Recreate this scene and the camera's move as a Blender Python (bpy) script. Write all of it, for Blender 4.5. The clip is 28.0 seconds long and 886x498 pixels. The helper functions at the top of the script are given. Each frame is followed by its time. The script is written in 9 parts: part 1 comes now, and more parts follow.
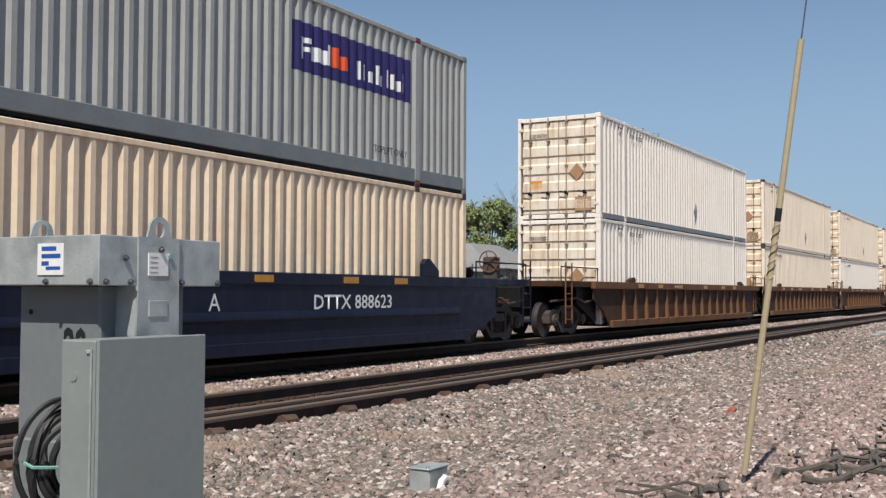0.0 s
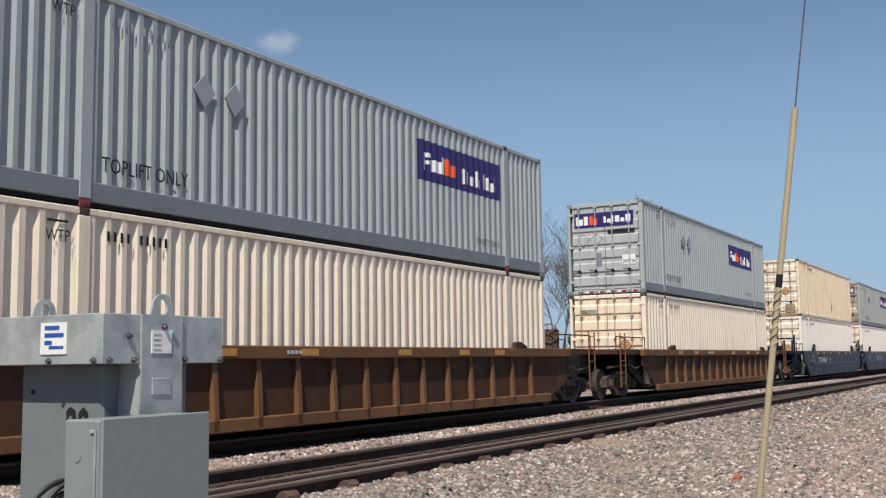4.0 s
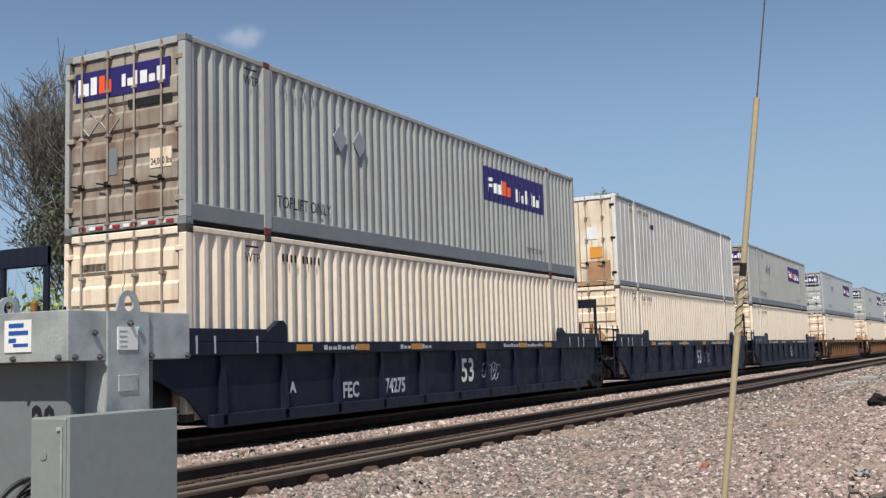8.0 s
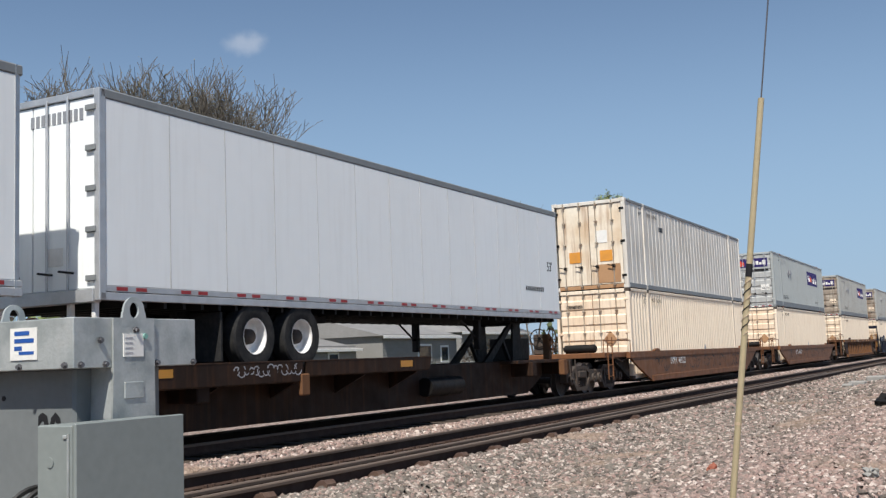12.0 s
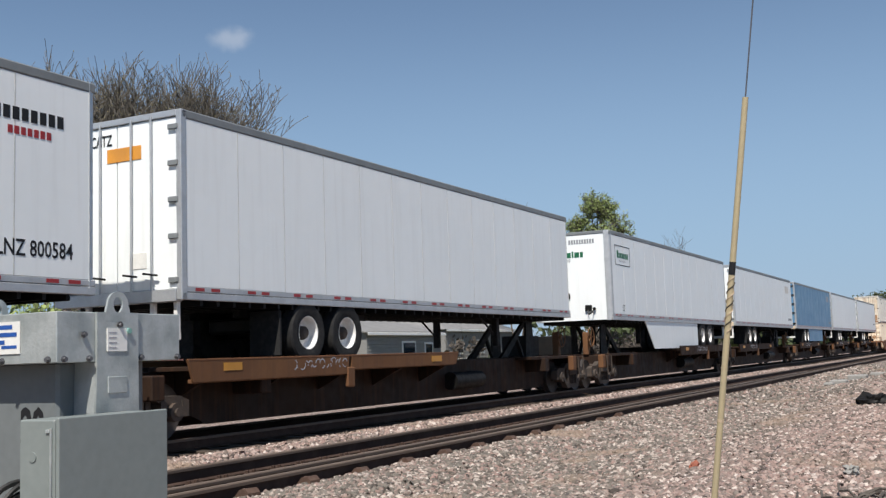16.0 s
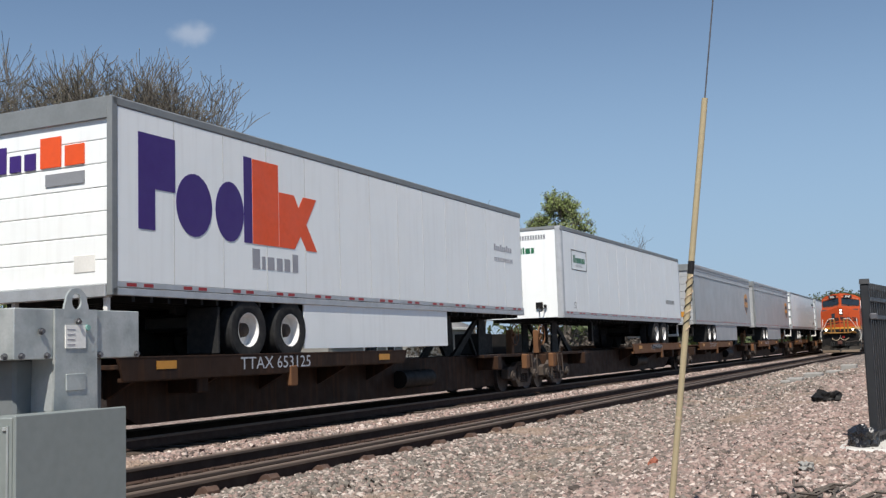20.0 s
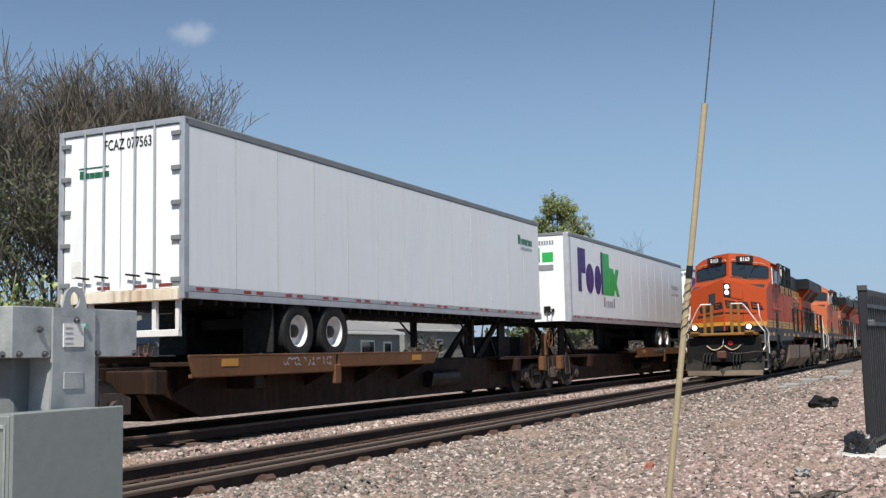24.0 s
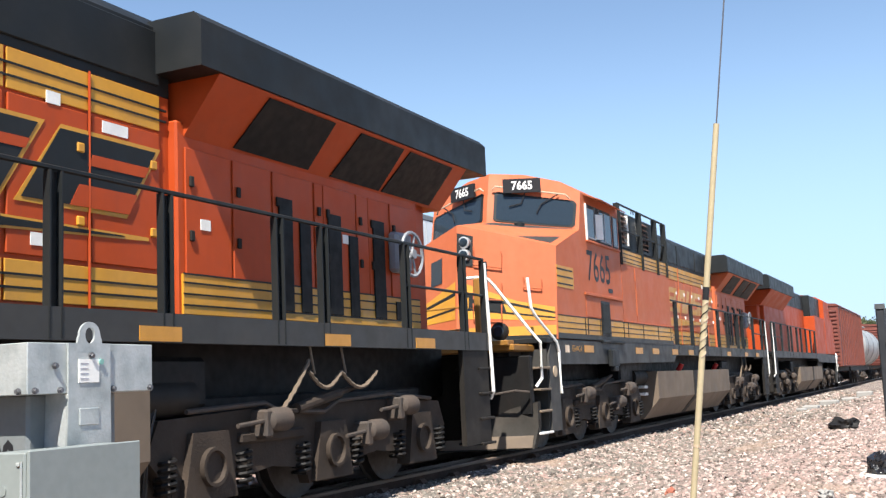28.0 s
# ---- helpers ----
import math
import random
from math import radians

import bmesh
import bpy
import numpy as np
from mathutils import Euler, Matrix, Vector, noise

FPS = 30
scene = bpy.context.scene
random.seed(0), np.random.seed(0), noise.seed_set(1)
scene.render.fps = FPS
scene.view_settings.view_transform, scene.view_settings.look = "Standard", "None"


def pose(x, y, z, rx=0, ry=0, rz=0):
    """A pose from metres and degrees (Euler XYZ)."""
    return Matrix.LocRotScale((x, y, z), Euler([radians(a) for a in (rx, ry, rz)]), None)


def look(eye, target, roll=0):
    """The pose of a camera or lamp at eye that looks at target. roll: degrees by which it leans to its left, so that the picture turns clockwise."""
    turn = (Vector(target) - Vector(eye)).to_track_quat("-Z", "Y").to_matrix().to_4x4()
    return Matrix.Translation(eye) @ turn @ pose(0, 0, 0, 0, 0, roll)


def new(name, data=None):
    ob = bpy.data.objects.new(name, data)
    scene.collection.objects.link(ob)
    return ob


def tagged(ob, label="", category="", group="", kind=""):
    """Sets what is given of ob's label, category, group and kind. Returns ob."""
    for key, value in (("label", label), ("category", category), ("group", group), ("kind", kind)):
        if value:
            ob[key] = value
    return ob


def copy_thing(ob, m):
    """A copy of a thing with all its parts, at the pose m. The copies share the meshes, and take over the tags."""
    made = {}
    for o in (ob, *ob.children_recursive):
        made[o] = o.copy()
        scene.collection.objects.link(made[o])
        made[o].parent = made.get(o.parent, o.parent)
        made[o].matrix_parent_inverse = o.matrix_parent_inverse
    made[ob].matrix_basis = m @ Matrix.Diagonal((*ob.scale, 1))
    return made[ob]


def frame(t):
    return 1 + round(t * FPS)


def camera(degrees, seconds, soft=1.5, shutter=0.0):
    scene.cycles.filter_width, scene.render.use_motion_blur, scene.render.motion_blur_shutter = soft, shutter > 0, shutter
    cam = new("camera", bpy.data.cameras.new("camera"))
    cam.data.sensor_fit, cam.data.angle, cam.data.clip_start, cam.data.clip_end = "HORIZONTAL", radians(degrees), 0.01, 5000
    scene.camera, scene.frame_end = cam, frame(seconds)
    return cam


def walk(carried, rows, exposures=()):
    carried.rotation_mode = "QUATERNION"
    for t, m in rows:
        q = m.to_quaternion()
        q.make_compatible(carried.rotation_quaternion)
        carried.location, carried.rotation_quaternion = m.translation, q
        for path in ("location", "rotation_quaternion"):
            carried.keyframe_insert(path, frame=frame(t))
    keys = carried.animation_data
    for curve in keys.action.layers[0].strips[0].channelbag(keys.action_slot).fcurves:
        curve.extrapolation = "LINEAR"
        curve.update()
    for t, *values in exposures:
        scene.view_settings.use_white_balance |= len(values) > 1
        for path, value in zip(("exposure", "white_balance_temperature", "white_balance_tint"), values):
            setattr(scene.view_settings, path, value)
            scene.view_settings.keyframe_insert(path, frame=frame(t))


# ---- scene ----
EXPOSURES = [(0.0, 0.2), (1.0, 0.4), (2.0, 0.32), (3.5, 0.22), (7.0, 0.42), (8.0, 0.28), (10.0, 0.36), (11.0, 0.18), (12.5, 0.4), (14.0, 0.63), (15.0, 0.3), (16.0, 0.26), (17.0, 0.3), (18.0, 0.68), (19.0, 0.5), (20.0, 0.27), (21.0, 0.42), (24.0, 0.3), (25.0, 0.26), (26.0, 0.46), (26.5, 0.78), (27.0, 1.1), (28.0, 1.2)]

# ---- camera: hand held beside the line, turning a little ----
FIELD = 45.71
cam = camera(FIELD, 28.0, soft=1.35)
WAY = [  # seconds, place, turn
    (0.0, 0.036, -0.014, 1.128, 92.33, -0.23, -60.18),
    (0.5, 0.035, -0.009, 1.124, 92.43, 0.01, -61.12),
    (1.0, 0.025, -0.015, 1.122, 92.78, 0.81, -61.88),
    (1.5, 0.012, -0.004, 1.126, 94.29, 0.45, -61.49),
    (2.0, 0.004, 0.008, 1.129, 95.15, -0.23, -61.13),
    (2.5, -0.002, 0.004, 1.151, 95.51, -0.57, -60.56),
    (3.0, -0.008, 0.002, 1.158, 95.97, -0.12, -60.05),
    (3.5, -0.005, 0.003, 1.149, 96.22, 0.79, -59.93),
    (4.0, 0.006, 0.011, 1.141, 96.11, 0.81, -60.36),
    (4.5, 0.003, 0.011, 1.136, 95.86, 0.89, -60.92),
    (6.5, 0.009, 0.006, 1.126, 95.33, 1.61, -62.03),
    (7.0, 0.007, 0.008, 1.127, 95.52, 1.54, -62.11),
    (7.5, 0.005, 0.007, 1.127, 95.69, 1.48, -62.07),
    (8.0, 0.000, -0.000, 1.130, 95.77, 1.64, -62.01),
    (8.5, 0.004, 0.003, 1.132, 95.71, 1.76, -62.06),
    (9.0, 0.002, 0.008, 1.128, 95.85, 1.77, -62.01),
    (9.5, -0.001, 0.006, 1.130, 96.02, 1.90, -61.78),
    (10.0, -0.004, 0.007, 1.132, 96.20, 1.88, -61.53),
    (10.5, -0.005, 0.002, 1.137, 96.20, 1.90, -61.49),
    (11.0, -0.003, 0.002, 1.132, 96.17, 2.10, -61.52),
    (11.5, 0.004, 0.007, 1.133, 96.08, 2.12, -61.60),
    (13.5, 0.009, 0.005, 1.126, 95.61, 2.20, -62.19),
    (14.0, 0.005, 0.005, 1.127, 95.58, 1.85, -62.36),
    (14.5, 0.003, 0.003, 1.132, 95.53, 1.84, -62.31),
    (15.0, 0.000, 0.002, 1.130, 95.58, 1.88, -62.48),
    (15.5, -0.003, -0.000, 1.129, 95.68, 1.97, -62.52),
    (16.0, -0.001, 0.004, 1.127, 95.79, 1.90, -62.57),
    (16.5, -0.005, 0.006, 1.128, 95.98, 1.68, -62.64),
    (17.0, -0.013, 0.001, 1.131, 96.08, 1.45, -62.66),
    (17.5, -0.006, 0.005, 1.133, 96.17, 1.52, -62.68),
    (18.0, -0.007, 0.003, 1.132, 96.14, 1.62, -62.76),
    (18.5, -0.010, 0.006, 1.129, 96.11, 1.81, -62.90),
    (19.0, -0.010, -0.003, 1.135, 96.01, 1.90, -62.92),
    (19.5, -0.006, -0.005, 1.134, 95.74, 1.81, -63.81),
    (20.0, -0.013, -0.002, 1.126, 95.60, 1.83, -64.66),
    (20.5, -0.022, -0.002, 1.125, 95.63, 1.52, -65.02),
    (21.0, -0.030, -0.001, 1.124, 95.78, 1.40, -65.16),
    (21.5, -0.028, -0.002, 1.124, 95.89, 1.46, -65.13),
    (23.5, -0.014, 0.001, 1.128, 95.70, 1.23, -64.87),
    (24.0, -0.018, -0.000, 1.127, 95.71, 1.26, -64.82),
    (24.5, -0.012, 0.001, 1.128, 95.71, 1.32, -64.58),
    (25.0, -0.013, 0.001, 1.127, 95.90, 1.35, -64.21),
    (25.5, -0.011, 0.003, 1.123, 96.19, 1.51, -64.01),
    (26.0, -0.015, 0.001, 1.123, 96.41, 1.55, -63.81),
    (26.5, -0.013, 0.008, 1.118, 96.74, 1.83, -63.75),
    (27.0, -0.020, 0.009, 1.111, 97.23, 2.12, -63.73),
    (27.5, -0.017, 0.007, 1.121, 97.43, 2.40, -63.69),
    (28.0, -0.001, 0.019, 1.115, 97.36, 2.52, -64.01),
]
walk(cam, [(t, pose(*p)) for t, *p in WAY], exposures=EXPOSURES)

# ---- sky and sun: clear spring midday, sun behind the camera's left shoulder ----
SUN_WAY = Vector((-0.545, -0.173, 0.82)).normalized()  # towards the sun
world = bpy.data.worlds.new("sky")
scene.world = world
world.use_nodes = True
wn, wl = world.node_tree.nodes, world.node_tree.links
sky = wn.new("ShaderNodeTexSky")
sky.sky_type, sky.sun_disc = "NISHITA", False
sky.sun_elevation = math.asin(SUN_WAY.z)
sky.sun_rotation = math.atan2(SUN_WAY.x, SUN_WAY.y)
sky.air_density, sky.dust_density, sky.ozone_density = 1.0, 0.0, 1.7
backg = wn["Background"]
backg.inputs["Strength"].default_value = 0.080
# one small thin cloud
tex = wn.new("ShaderNodeTexCoord")
away = wn.new("ShaderNodeVectorMath")
away.operation = "SUBTRACT"
wl.new(tex.outputs["Generated"], away.inputs[0])
away.inputs[1].default_value = (0.7455, 0.5971, 0.2963)
squash = wn.new("ShaderNodeVectorMath")
squash.operation = "MULTIPLY"
squash.inputs[1].default_value = (1.0, 1.0, 1.9)
wl.new(away.outputs[0], squash.inputs[0])
far = wn.new("ShaderNodeVectorMath")
far.operation = "LENGTH"
wl.new(squash.outputs[0], far.inputs[0])
fluff = wn.new("ShaderNodeTexNoise")
fluff.inputs["Scale"].default_value, fluff.inputs["Detail"].default_value = 38.0, 5.0
wl.new(tex.outputs["Generated"], fluff.inputs["Vector"])
ragged = wn.new("ShaderNodeMath")
ragged.operation = "MULTIPLY_ADD"
ragged.inputs[1].default_value = 0.045
wl.new(fluff.outputs["Fac"], ragged.inputs[0])
wl.new(far.outputs["Value"], ragged.inputs[2])
veil = wn.new("ShaderNodeMapRange")
veil.interpolation_type = "SMOOTHSTEP"
veil.inputs["From Min"].default_value, veil.inputs["From Max"].default_value = 0.046, 0.022
veil.inputs["To Max"].default_value = 0.26
wl.new(ragged.outputs[0], veil.inputs["Value"])
cloudy = wn.new("ShaderNodeMix")
cloudy.data_type = "RGBA"
wl.new(veil.outputs[0], cloudy.inputs[0])
# pale blue haze low over the horizon
height = wn.new("ShaderNodeSeparateXYZ")
wl.new(tex.outputs["Generated"], height.inputs[0])
low = wn.new("ShaderNodeMapRange")
low.interpolation_type = "SMOOTHSTEP"
low.inputs["From Min"].default_value, low.inputs["From Max"].default_value = 0.0, 0.36
low.inputs["To Min"].default_value, low.inputs["To Max"].default_value = 0.85, 0.0
wl.new(height.outputs["Z"], low.inputs["Value"])
hazy = wn.new("ShaderNodeMix")
hazy.data_type = "RGBA"
wl.new(low.outputs[0], hazy.inputs[0])
wl.new(sky.outputs[0], hazy.inputs[6])
hazy.inputs[7].default_value = (2.95, 4.5, 6.7, 1)
wl.new(hazy.outputs[2], cloudy.inputs[6])
cloudy.inputs[7].default_value = (9.0, 9.0, 9.2, 1)
wl.new(cloudy.outputs[2], backg.inputs["Color"])

sun = new("sun", bpy.data.lights.new("sun", "SUN"))
sun.data.energy, sun.data.angle, sun.data.color = 4.8, radians(0.5), (1.0, 0.95, 0.87)
sun.matrix_world = look(SUN_WAY * 50, (0, 0, 0))

# ---- mesh tools ----
class Shape:
    """Collects boxes, bars and extrusions into one mesh."""

    def __init__(self):
        self.v, self.f = [], []

    def add(self, verts, faces):
        n = len(self.v)
        self.v += [tuple(p) for p in verts]
        self.f += [tuple(i + n for i in q) for q in faces]
        return self

    def box(self, x0, x1, y0, y1, z0, z1):
        return self.add([(x, y, z) for z in (z0, z1) for y in (y0, y1) for x in (x0, x1)],
                        [(0, 2, 3, 1), (4, 5, 7, 6), (0, 1, 5, 4), (2, 6, 7, 3), (0, 4, 6, 2), (1, 3, 7, 5)])

    def cbox(self, x0, x1, y0, y1, z0, z1, c=0.01):
        """A box with chamfered edges."""
        c = min(c, (x1 - x0) / 2.1, (y1 - y0) / 2.1, (z1 - z0) / 2.1)
        lo, hi = (x0, y0, z0), (x1, y1, z1)
        vs, idx = [], {}
        for sx in (0, 1):
            for sy in (0, 1):
                for sz in (0, 1):
                    s = (sx, sy, sz)
                    for a in range(3):
                        p = [(hi[k] if s[k] else lo[k]) if k == a else (hi[k] - c if s[k] else lo[k] + c) for k in range(3)]
                        idx[(s, a)] = len(vs)
                        vs.append(p)
        fs = []
        for a in range(3):
            b, d = (a + 1) % 3, (a + 2) % 3
            for side in (0, 1):
                q = []
                for u, w in ((0, 0), (1, 0), (1, 1), (0, 1)):
                    s = [0, 0, 0]
                    s[a], s[b], s[d] = side, u, w
                    q.append(idx[(tuple(s), a)])
                fs.append(q if side else q[::-1])
            for u in (0, 1):
                for w in (0, 1):
                    s0, s1 = [0, 0, 0], [0, 0, 0]
                    s0[b], s0[d], s1[b], s1[d], s1[a] = u, w, u, w, 1
                    q = [idx[(tuple(s0), b)], idx[(tuple(s1), b)], idx[(tuple(s1), d)], idx[(tuple(s0), d)]]
                    fs.append(q if u == w else q[::-1])
        for s in [(x, y, z) for x in (0, 1) for y in (0, 1) for z in (0, 1)]:
            q = [idx[(s, 0)], idx[(s, 1)], idx[(s, 2)]]
            fs.append(q if sum(s) % 2 else q[::-1])
        return self.add(vs, fs)

    def bar(self, a, b, r, n=8, r2=None, caps=True):
        """A round bar from a to b."""
        a, b = Vector(a), Vector(b)
        r2 = r if r2 is None else r2
        q = (b - a).to_track_quat("Z", "Y")
        vs = []
        for p, rr in ((a, r), (b, r2)):
            for i in range(n):
                w = 2 * math.pi * (i + 0.5) / n
                vs.append(p + q @ Vector((math.cos(w) * rr, math.sin(w) * rr, 0)))
        fs = [(i, (i + 1) % n, n + (i + 1) % n, n + i) for i in range(n)]
        if caps:
            fs += [tuple(range(n))[::-1], tuple(range(n, 2 * n))]
        return self.add(vs, fs)

    def tube(self, pts, r, n=6):
        """A round bar along a path."""
        pts = [Vector(p) for p in pts]
        vs, fs = [], []
        for k, p in enumerate(pts):
            d = (pts[min(k + 1, len(pts) - 1)] - pts[max(k - 1, 0)]).normalized()
            q = d.to_track_quat("Z", "Y")
            for i in range(n):
                w = 2 * math.pi * (i + 0.5) / n
                vs.append(p + q @ Vector((math.cos(w) * r, math.sin(w) * r, 0)))
        for k in range(len(pts) - 1):
            for i in range(n):
                j = (i + 1) % n
                fs.append((k * n + i, k * n + j, (k + 1) * n + j, (k + 1) * n + i))
        m = len(pts) - 1
        fs += [tuple(range(n))[::-1], tuple(range(m * n, m * n + n))]
        return self.add(vs, fs)

    def prism(self, poly, lo, hi, axis="y"):
        """A polygon drawn in the other two axes (in order), drawn out along axis."""
        k = "xyz".index(axis)

        def at(p, w):
            q = list(p)
            q.insert(k, w)
            return tuple(q)
        n = len(poly)
        vs = [at(p, lo) for p in poly] + [at(p, hi) for p in poly]
        fs = [(i, (i + 1) % n, n + (i + 1) % n, n + i) for i in range(n)]
        fs += [tuple(range(n))[::-1], tuple(range(n, 2 * n))]
        return self.add(vs, fs)

    def lathe(self, rings, n=20, axis="y", at=(0, 0, 0)):
        """Rings of (radius, place along the axis) turned round it."""
        vs, fs = [], []
        k = "xyz".index(axis)
        for r, w in rings:
            for i in range(n):
                t = 2 * math.pi * i / n
                p = [r * math.cos(t), r * math.sin(t)]
                p.insert(k, w)
                vs.append((p[0] + at[0], p[1] + at[1], p[2] + at[2]))
        for j in range(len(rings) - 1):
            for i in range(n):
                fs.append((j * n + i, j * n + (i + 1) % n, (j + 1) * n + (i + 1) % n, (j + 1) * n + i))
        fs += [tuple(range(n))[::-1], tuple(range((len(rings) - 1) * n, len(rings) * n))]
        return self.add(vs, fs)

    def hoop(self, at, r, thick, axis="y", n=20, spokes=5):
        """A spoked hand wheel turned round the axis."""
        k = "xyz".index(axis)

        def rim(t, q):
            p = [q * math.cos(t), q * math.sin(t)]
            p.insert(k, 0.0)
            return Vector(at) + Vector(p)
        self.tube([rim(2 * math.pi * i / n, r) for i in range(n + 1)], thick, 5)
        for i in range(spokes):
            self.bar(at, rim(2 * math.pi * i / spokes, r), thick * 0.7, 4)
        return self

    def quad(self, a, b, c, d):
        return self.add([a, b, c, d], [(0, 1, 2, 3)])

    def mesh(self, name, mat, smooth=True):
        me = bpy.data.meshes.new(name)
        me.from_pydata(self.v, [], self.f)
        bm = bmesh.new()
        bm.from_mesh(me)
        bmesh.ops.recalc_face_normals(bm, faces=bm.faces)
        bm.to_mesh(me)
        bm.free()
        me.materials.append(mat)
        if smooth:
            me.shade_smooth()
            me.set_sharp_from_angle(angle=radians(32))
        return me


def part(name, shape, mat, parent, label="", m=None):
    """One mesh object under a thing or a part."""
    ob = new(name, shape.mesh(name, mat) if isinstance(shape, Shape) else shape)
    ob.parent = parent
    if m is not None:
        ob.matrix_basis = m
    return tagged(ob, label) if label else ob


def thing(name, label, category, group="", m=None, kind=""):
    ob = new(name)
    ob.empty_display_size = 0.2
    if m is not None:
        ob.matrix_basis = m
    return tagged(ob, label, category, group, kind)


def solid(name, shape, mat, label="", category="", kind="", group="", m=None):
    """A top-level thing of one mesh."""
    ob = new(name, shape.mesh(name, mat) if isinstance(shape, Shape) else shape)
    if m is not None:
        ob.matrix_basis = m
    return tagged(ob, label, category, group, kind)


LETTERS = {}


def writing(text, height, mat, name="lettering", squeeze=1.0, thick=0.0, align="LEFT"):
    """A mesh of written characters in the x-z plane, facing -y, cap height in metres."""
    key = (text, height, mat.name, squeeze, thick, align)
    if key not in LETTERS:
        cu = bpy.data.curves.new("words", "FONT")
        cu.body, cu.size, cu.align_x, cu.offset = text, height / 0.69, align, thick
        cu.resolution_u = 2
        ob = bpy.data.objects.new("words", cu)
        me = bpy.data.meshes.new_from_object(ob)
        me.name = name
        bpy.data.objects.remove(ob)
        bpy.data.curves.remove(cu)
        me.transform(Matrix.Rotation(radians(90), 4, "X") @ Matrix.Diagonal((squeeze, 1, 1, 1)))
        me.materials.clear()
        me.materials.append(mat)
        LETTERS[key] = me
    return LETTERS[key]


def letters(text, height, mat, parent, x, y, z, label="", turn=0, squeeze=1.0, thick=0.0, name="lettering"):
    return part(name, writing(text, height, mat, name, squeeze, thick), mat, parent, label, pose(x, y, z, 0, 0, turn))

# ---- materials ----
def material(name, color, rough=0.6, metal=0.0, second=None, scale=3.0, detail=6.0, amount=0.5, bump=0.0, bump_scale=60.0,
             streak=None, streak_amount=0.0, spec=0.5, stretch=(1, 1, 1), emit=0.0, per_piece=0.0, grain=0.22, coat=0.0, world_space=False, vary=0.1):
    """Principled surface: base colour, patches of a second colour, fine grain, run-down streaks, relief."""
    mat = bpy.data.materials.new(name)
    mat.use_nodes = True
    n, l = mat.node_tree.nodes, mat.node_tree.links
    b = n["Principled BSDF"]
    b.inputs["Roughness"].default_value, b.inputs["Metallic"].default_value = rough, metal
    b.inputs["Specular IOR Level"].default_value = spec
    b.inputs["Coat Weight"].default_value = coat
    tc = n.new("ShaderNodeTexCoord")
    mp = n.new("ShaderNodeMapping")
    mp.inputs["Scale"].default_value = stretch
    if world_space:
        l.new(n.new("ShaderNodeNewGeometry").outputs["Position"], mp.inputs["Vector"])
    else:
        l.new(tc.outputs["Object"], mp.inputs["Vector"])
    oi = n.new("ShaderNodeObjectInfo")
    shift = n.new("ShaderNodeVectorMath")
    shift.operation = "MULTIPLY_ADD"
    l.new(oi.outputs["Random"], shift.inputs[0])
    shift.inputs[1].default_value = (37.0, 53.0, 19.0)
    l.new(mp.outputs[0], shift.inputs[2])
    vec = mp.outputs[0] if world_space else shift.outputs[0]

    def mix(fac, a, c):
        m = n.new("ShaderNodeMix")
        m.data_type = "RGBA"
        for sock, val in ((m.inputs[0], fac), (m.inputs[6], a), (m.inputs[7], c)):
            if hasattr(val, "is_output"):
                l.new(val, sock)
            else:
                sock.default_value = (*val, 1) if isinstance(val, tuple) else val
        return m.outputs[2]

    def noise_at(sc, det, lo, hi, v=None):
        t = n.new("ShaderNodeTexNoise")
        t.inputs["Scale"].default_value, t.inputs["Detail"].default_value = sc, det
        l.new(v or vec, t.inputs["Vector"])
        r = n.new("ShaderNodeMapRange")
        r.inputs["From Min"].default_value, r.inputs["From Max"].default_value = lo, hi
        l.new(t.outputs["Fac"], r.inputs["Value"])
        return r.outputs[0]

    def times(a, k):
        m = n.new("ShaderNodeMath")
        m.operation = "MULTIPLY"
        m.inputs[1].default_value = k
        l.new(a, m.inputs[0])
        return m.outputs[0]
    col = color
    sec = second or tuple(c * 0.72 for c in color)
    col = mix(times(noise_at(scale, detail, 0.42, 0.68), amount), col, sec)
    col = mix(times(noise_at(scale * 11, 3.0, 0.35, 0.75), grain), col, tuple(c * 0.6 for c in color))
    if streak:
        m2 = n.new("ShaderNodeMapping")
        m2.inputs["Scale"].default_value = (5.0, 5.0, 0.35)
        l.new(vec, m2.inputs["Vector"])
        col = mix(times(noise_at(1.6, 5.0, 0.5, 0.8, m2.outputs[0]), streak_amount), col, streak)
    if per_piece:
        hs = n.new("ShaderNodeHueSaturation")
        r = n.new("ShaderNodeMapRange")
        r.inputs["To Min"].default_value, r.inputs["To Max"].default_value = 1 - per_piece, 1 + per_piece
        l.new(oi.outputs["Random"], r.inputs["Value"])
        l.new(r.outputs[0], hs.inputs["Value"])
        l.new(col, hs.inputs["Color"])
        col = hs.outputs[0]
    l.new(col, b.inputs["Base Color"])
    rr = noise_at(scale * 3, 4.0, 0.3, 0.7)
    r2 = n.new("ShaderNodeMapRange")
    r2.inputs["To Min"].default_value, r2.inputs["To Max"].default_value = max(0.02, rough - vary), min(1, rough + vary)
    l.new(rr, r2.inputs["Value"])
    l.new(r2.outputs[0], b.inputs["Roughness"])
    if bump:
        bp = n.new("ShaderNodeBump")
        bp.inputs["Strength"].default_value = 0.6
        bp.inputs["Distance"].default_value = bump
        l.new(noise_at(bump_scale, 4.0, 0.3, 0.7), bp.inputs["Height"])
        l.new(bp.outputs[0], b.inputs["Normal"])
    if emit:
        b.inputs["Emission Color"].default_value = (1.0, 0.93, 0.8, 1)
        b.inputs["Emission Strength"].default_value = emit
    return mat


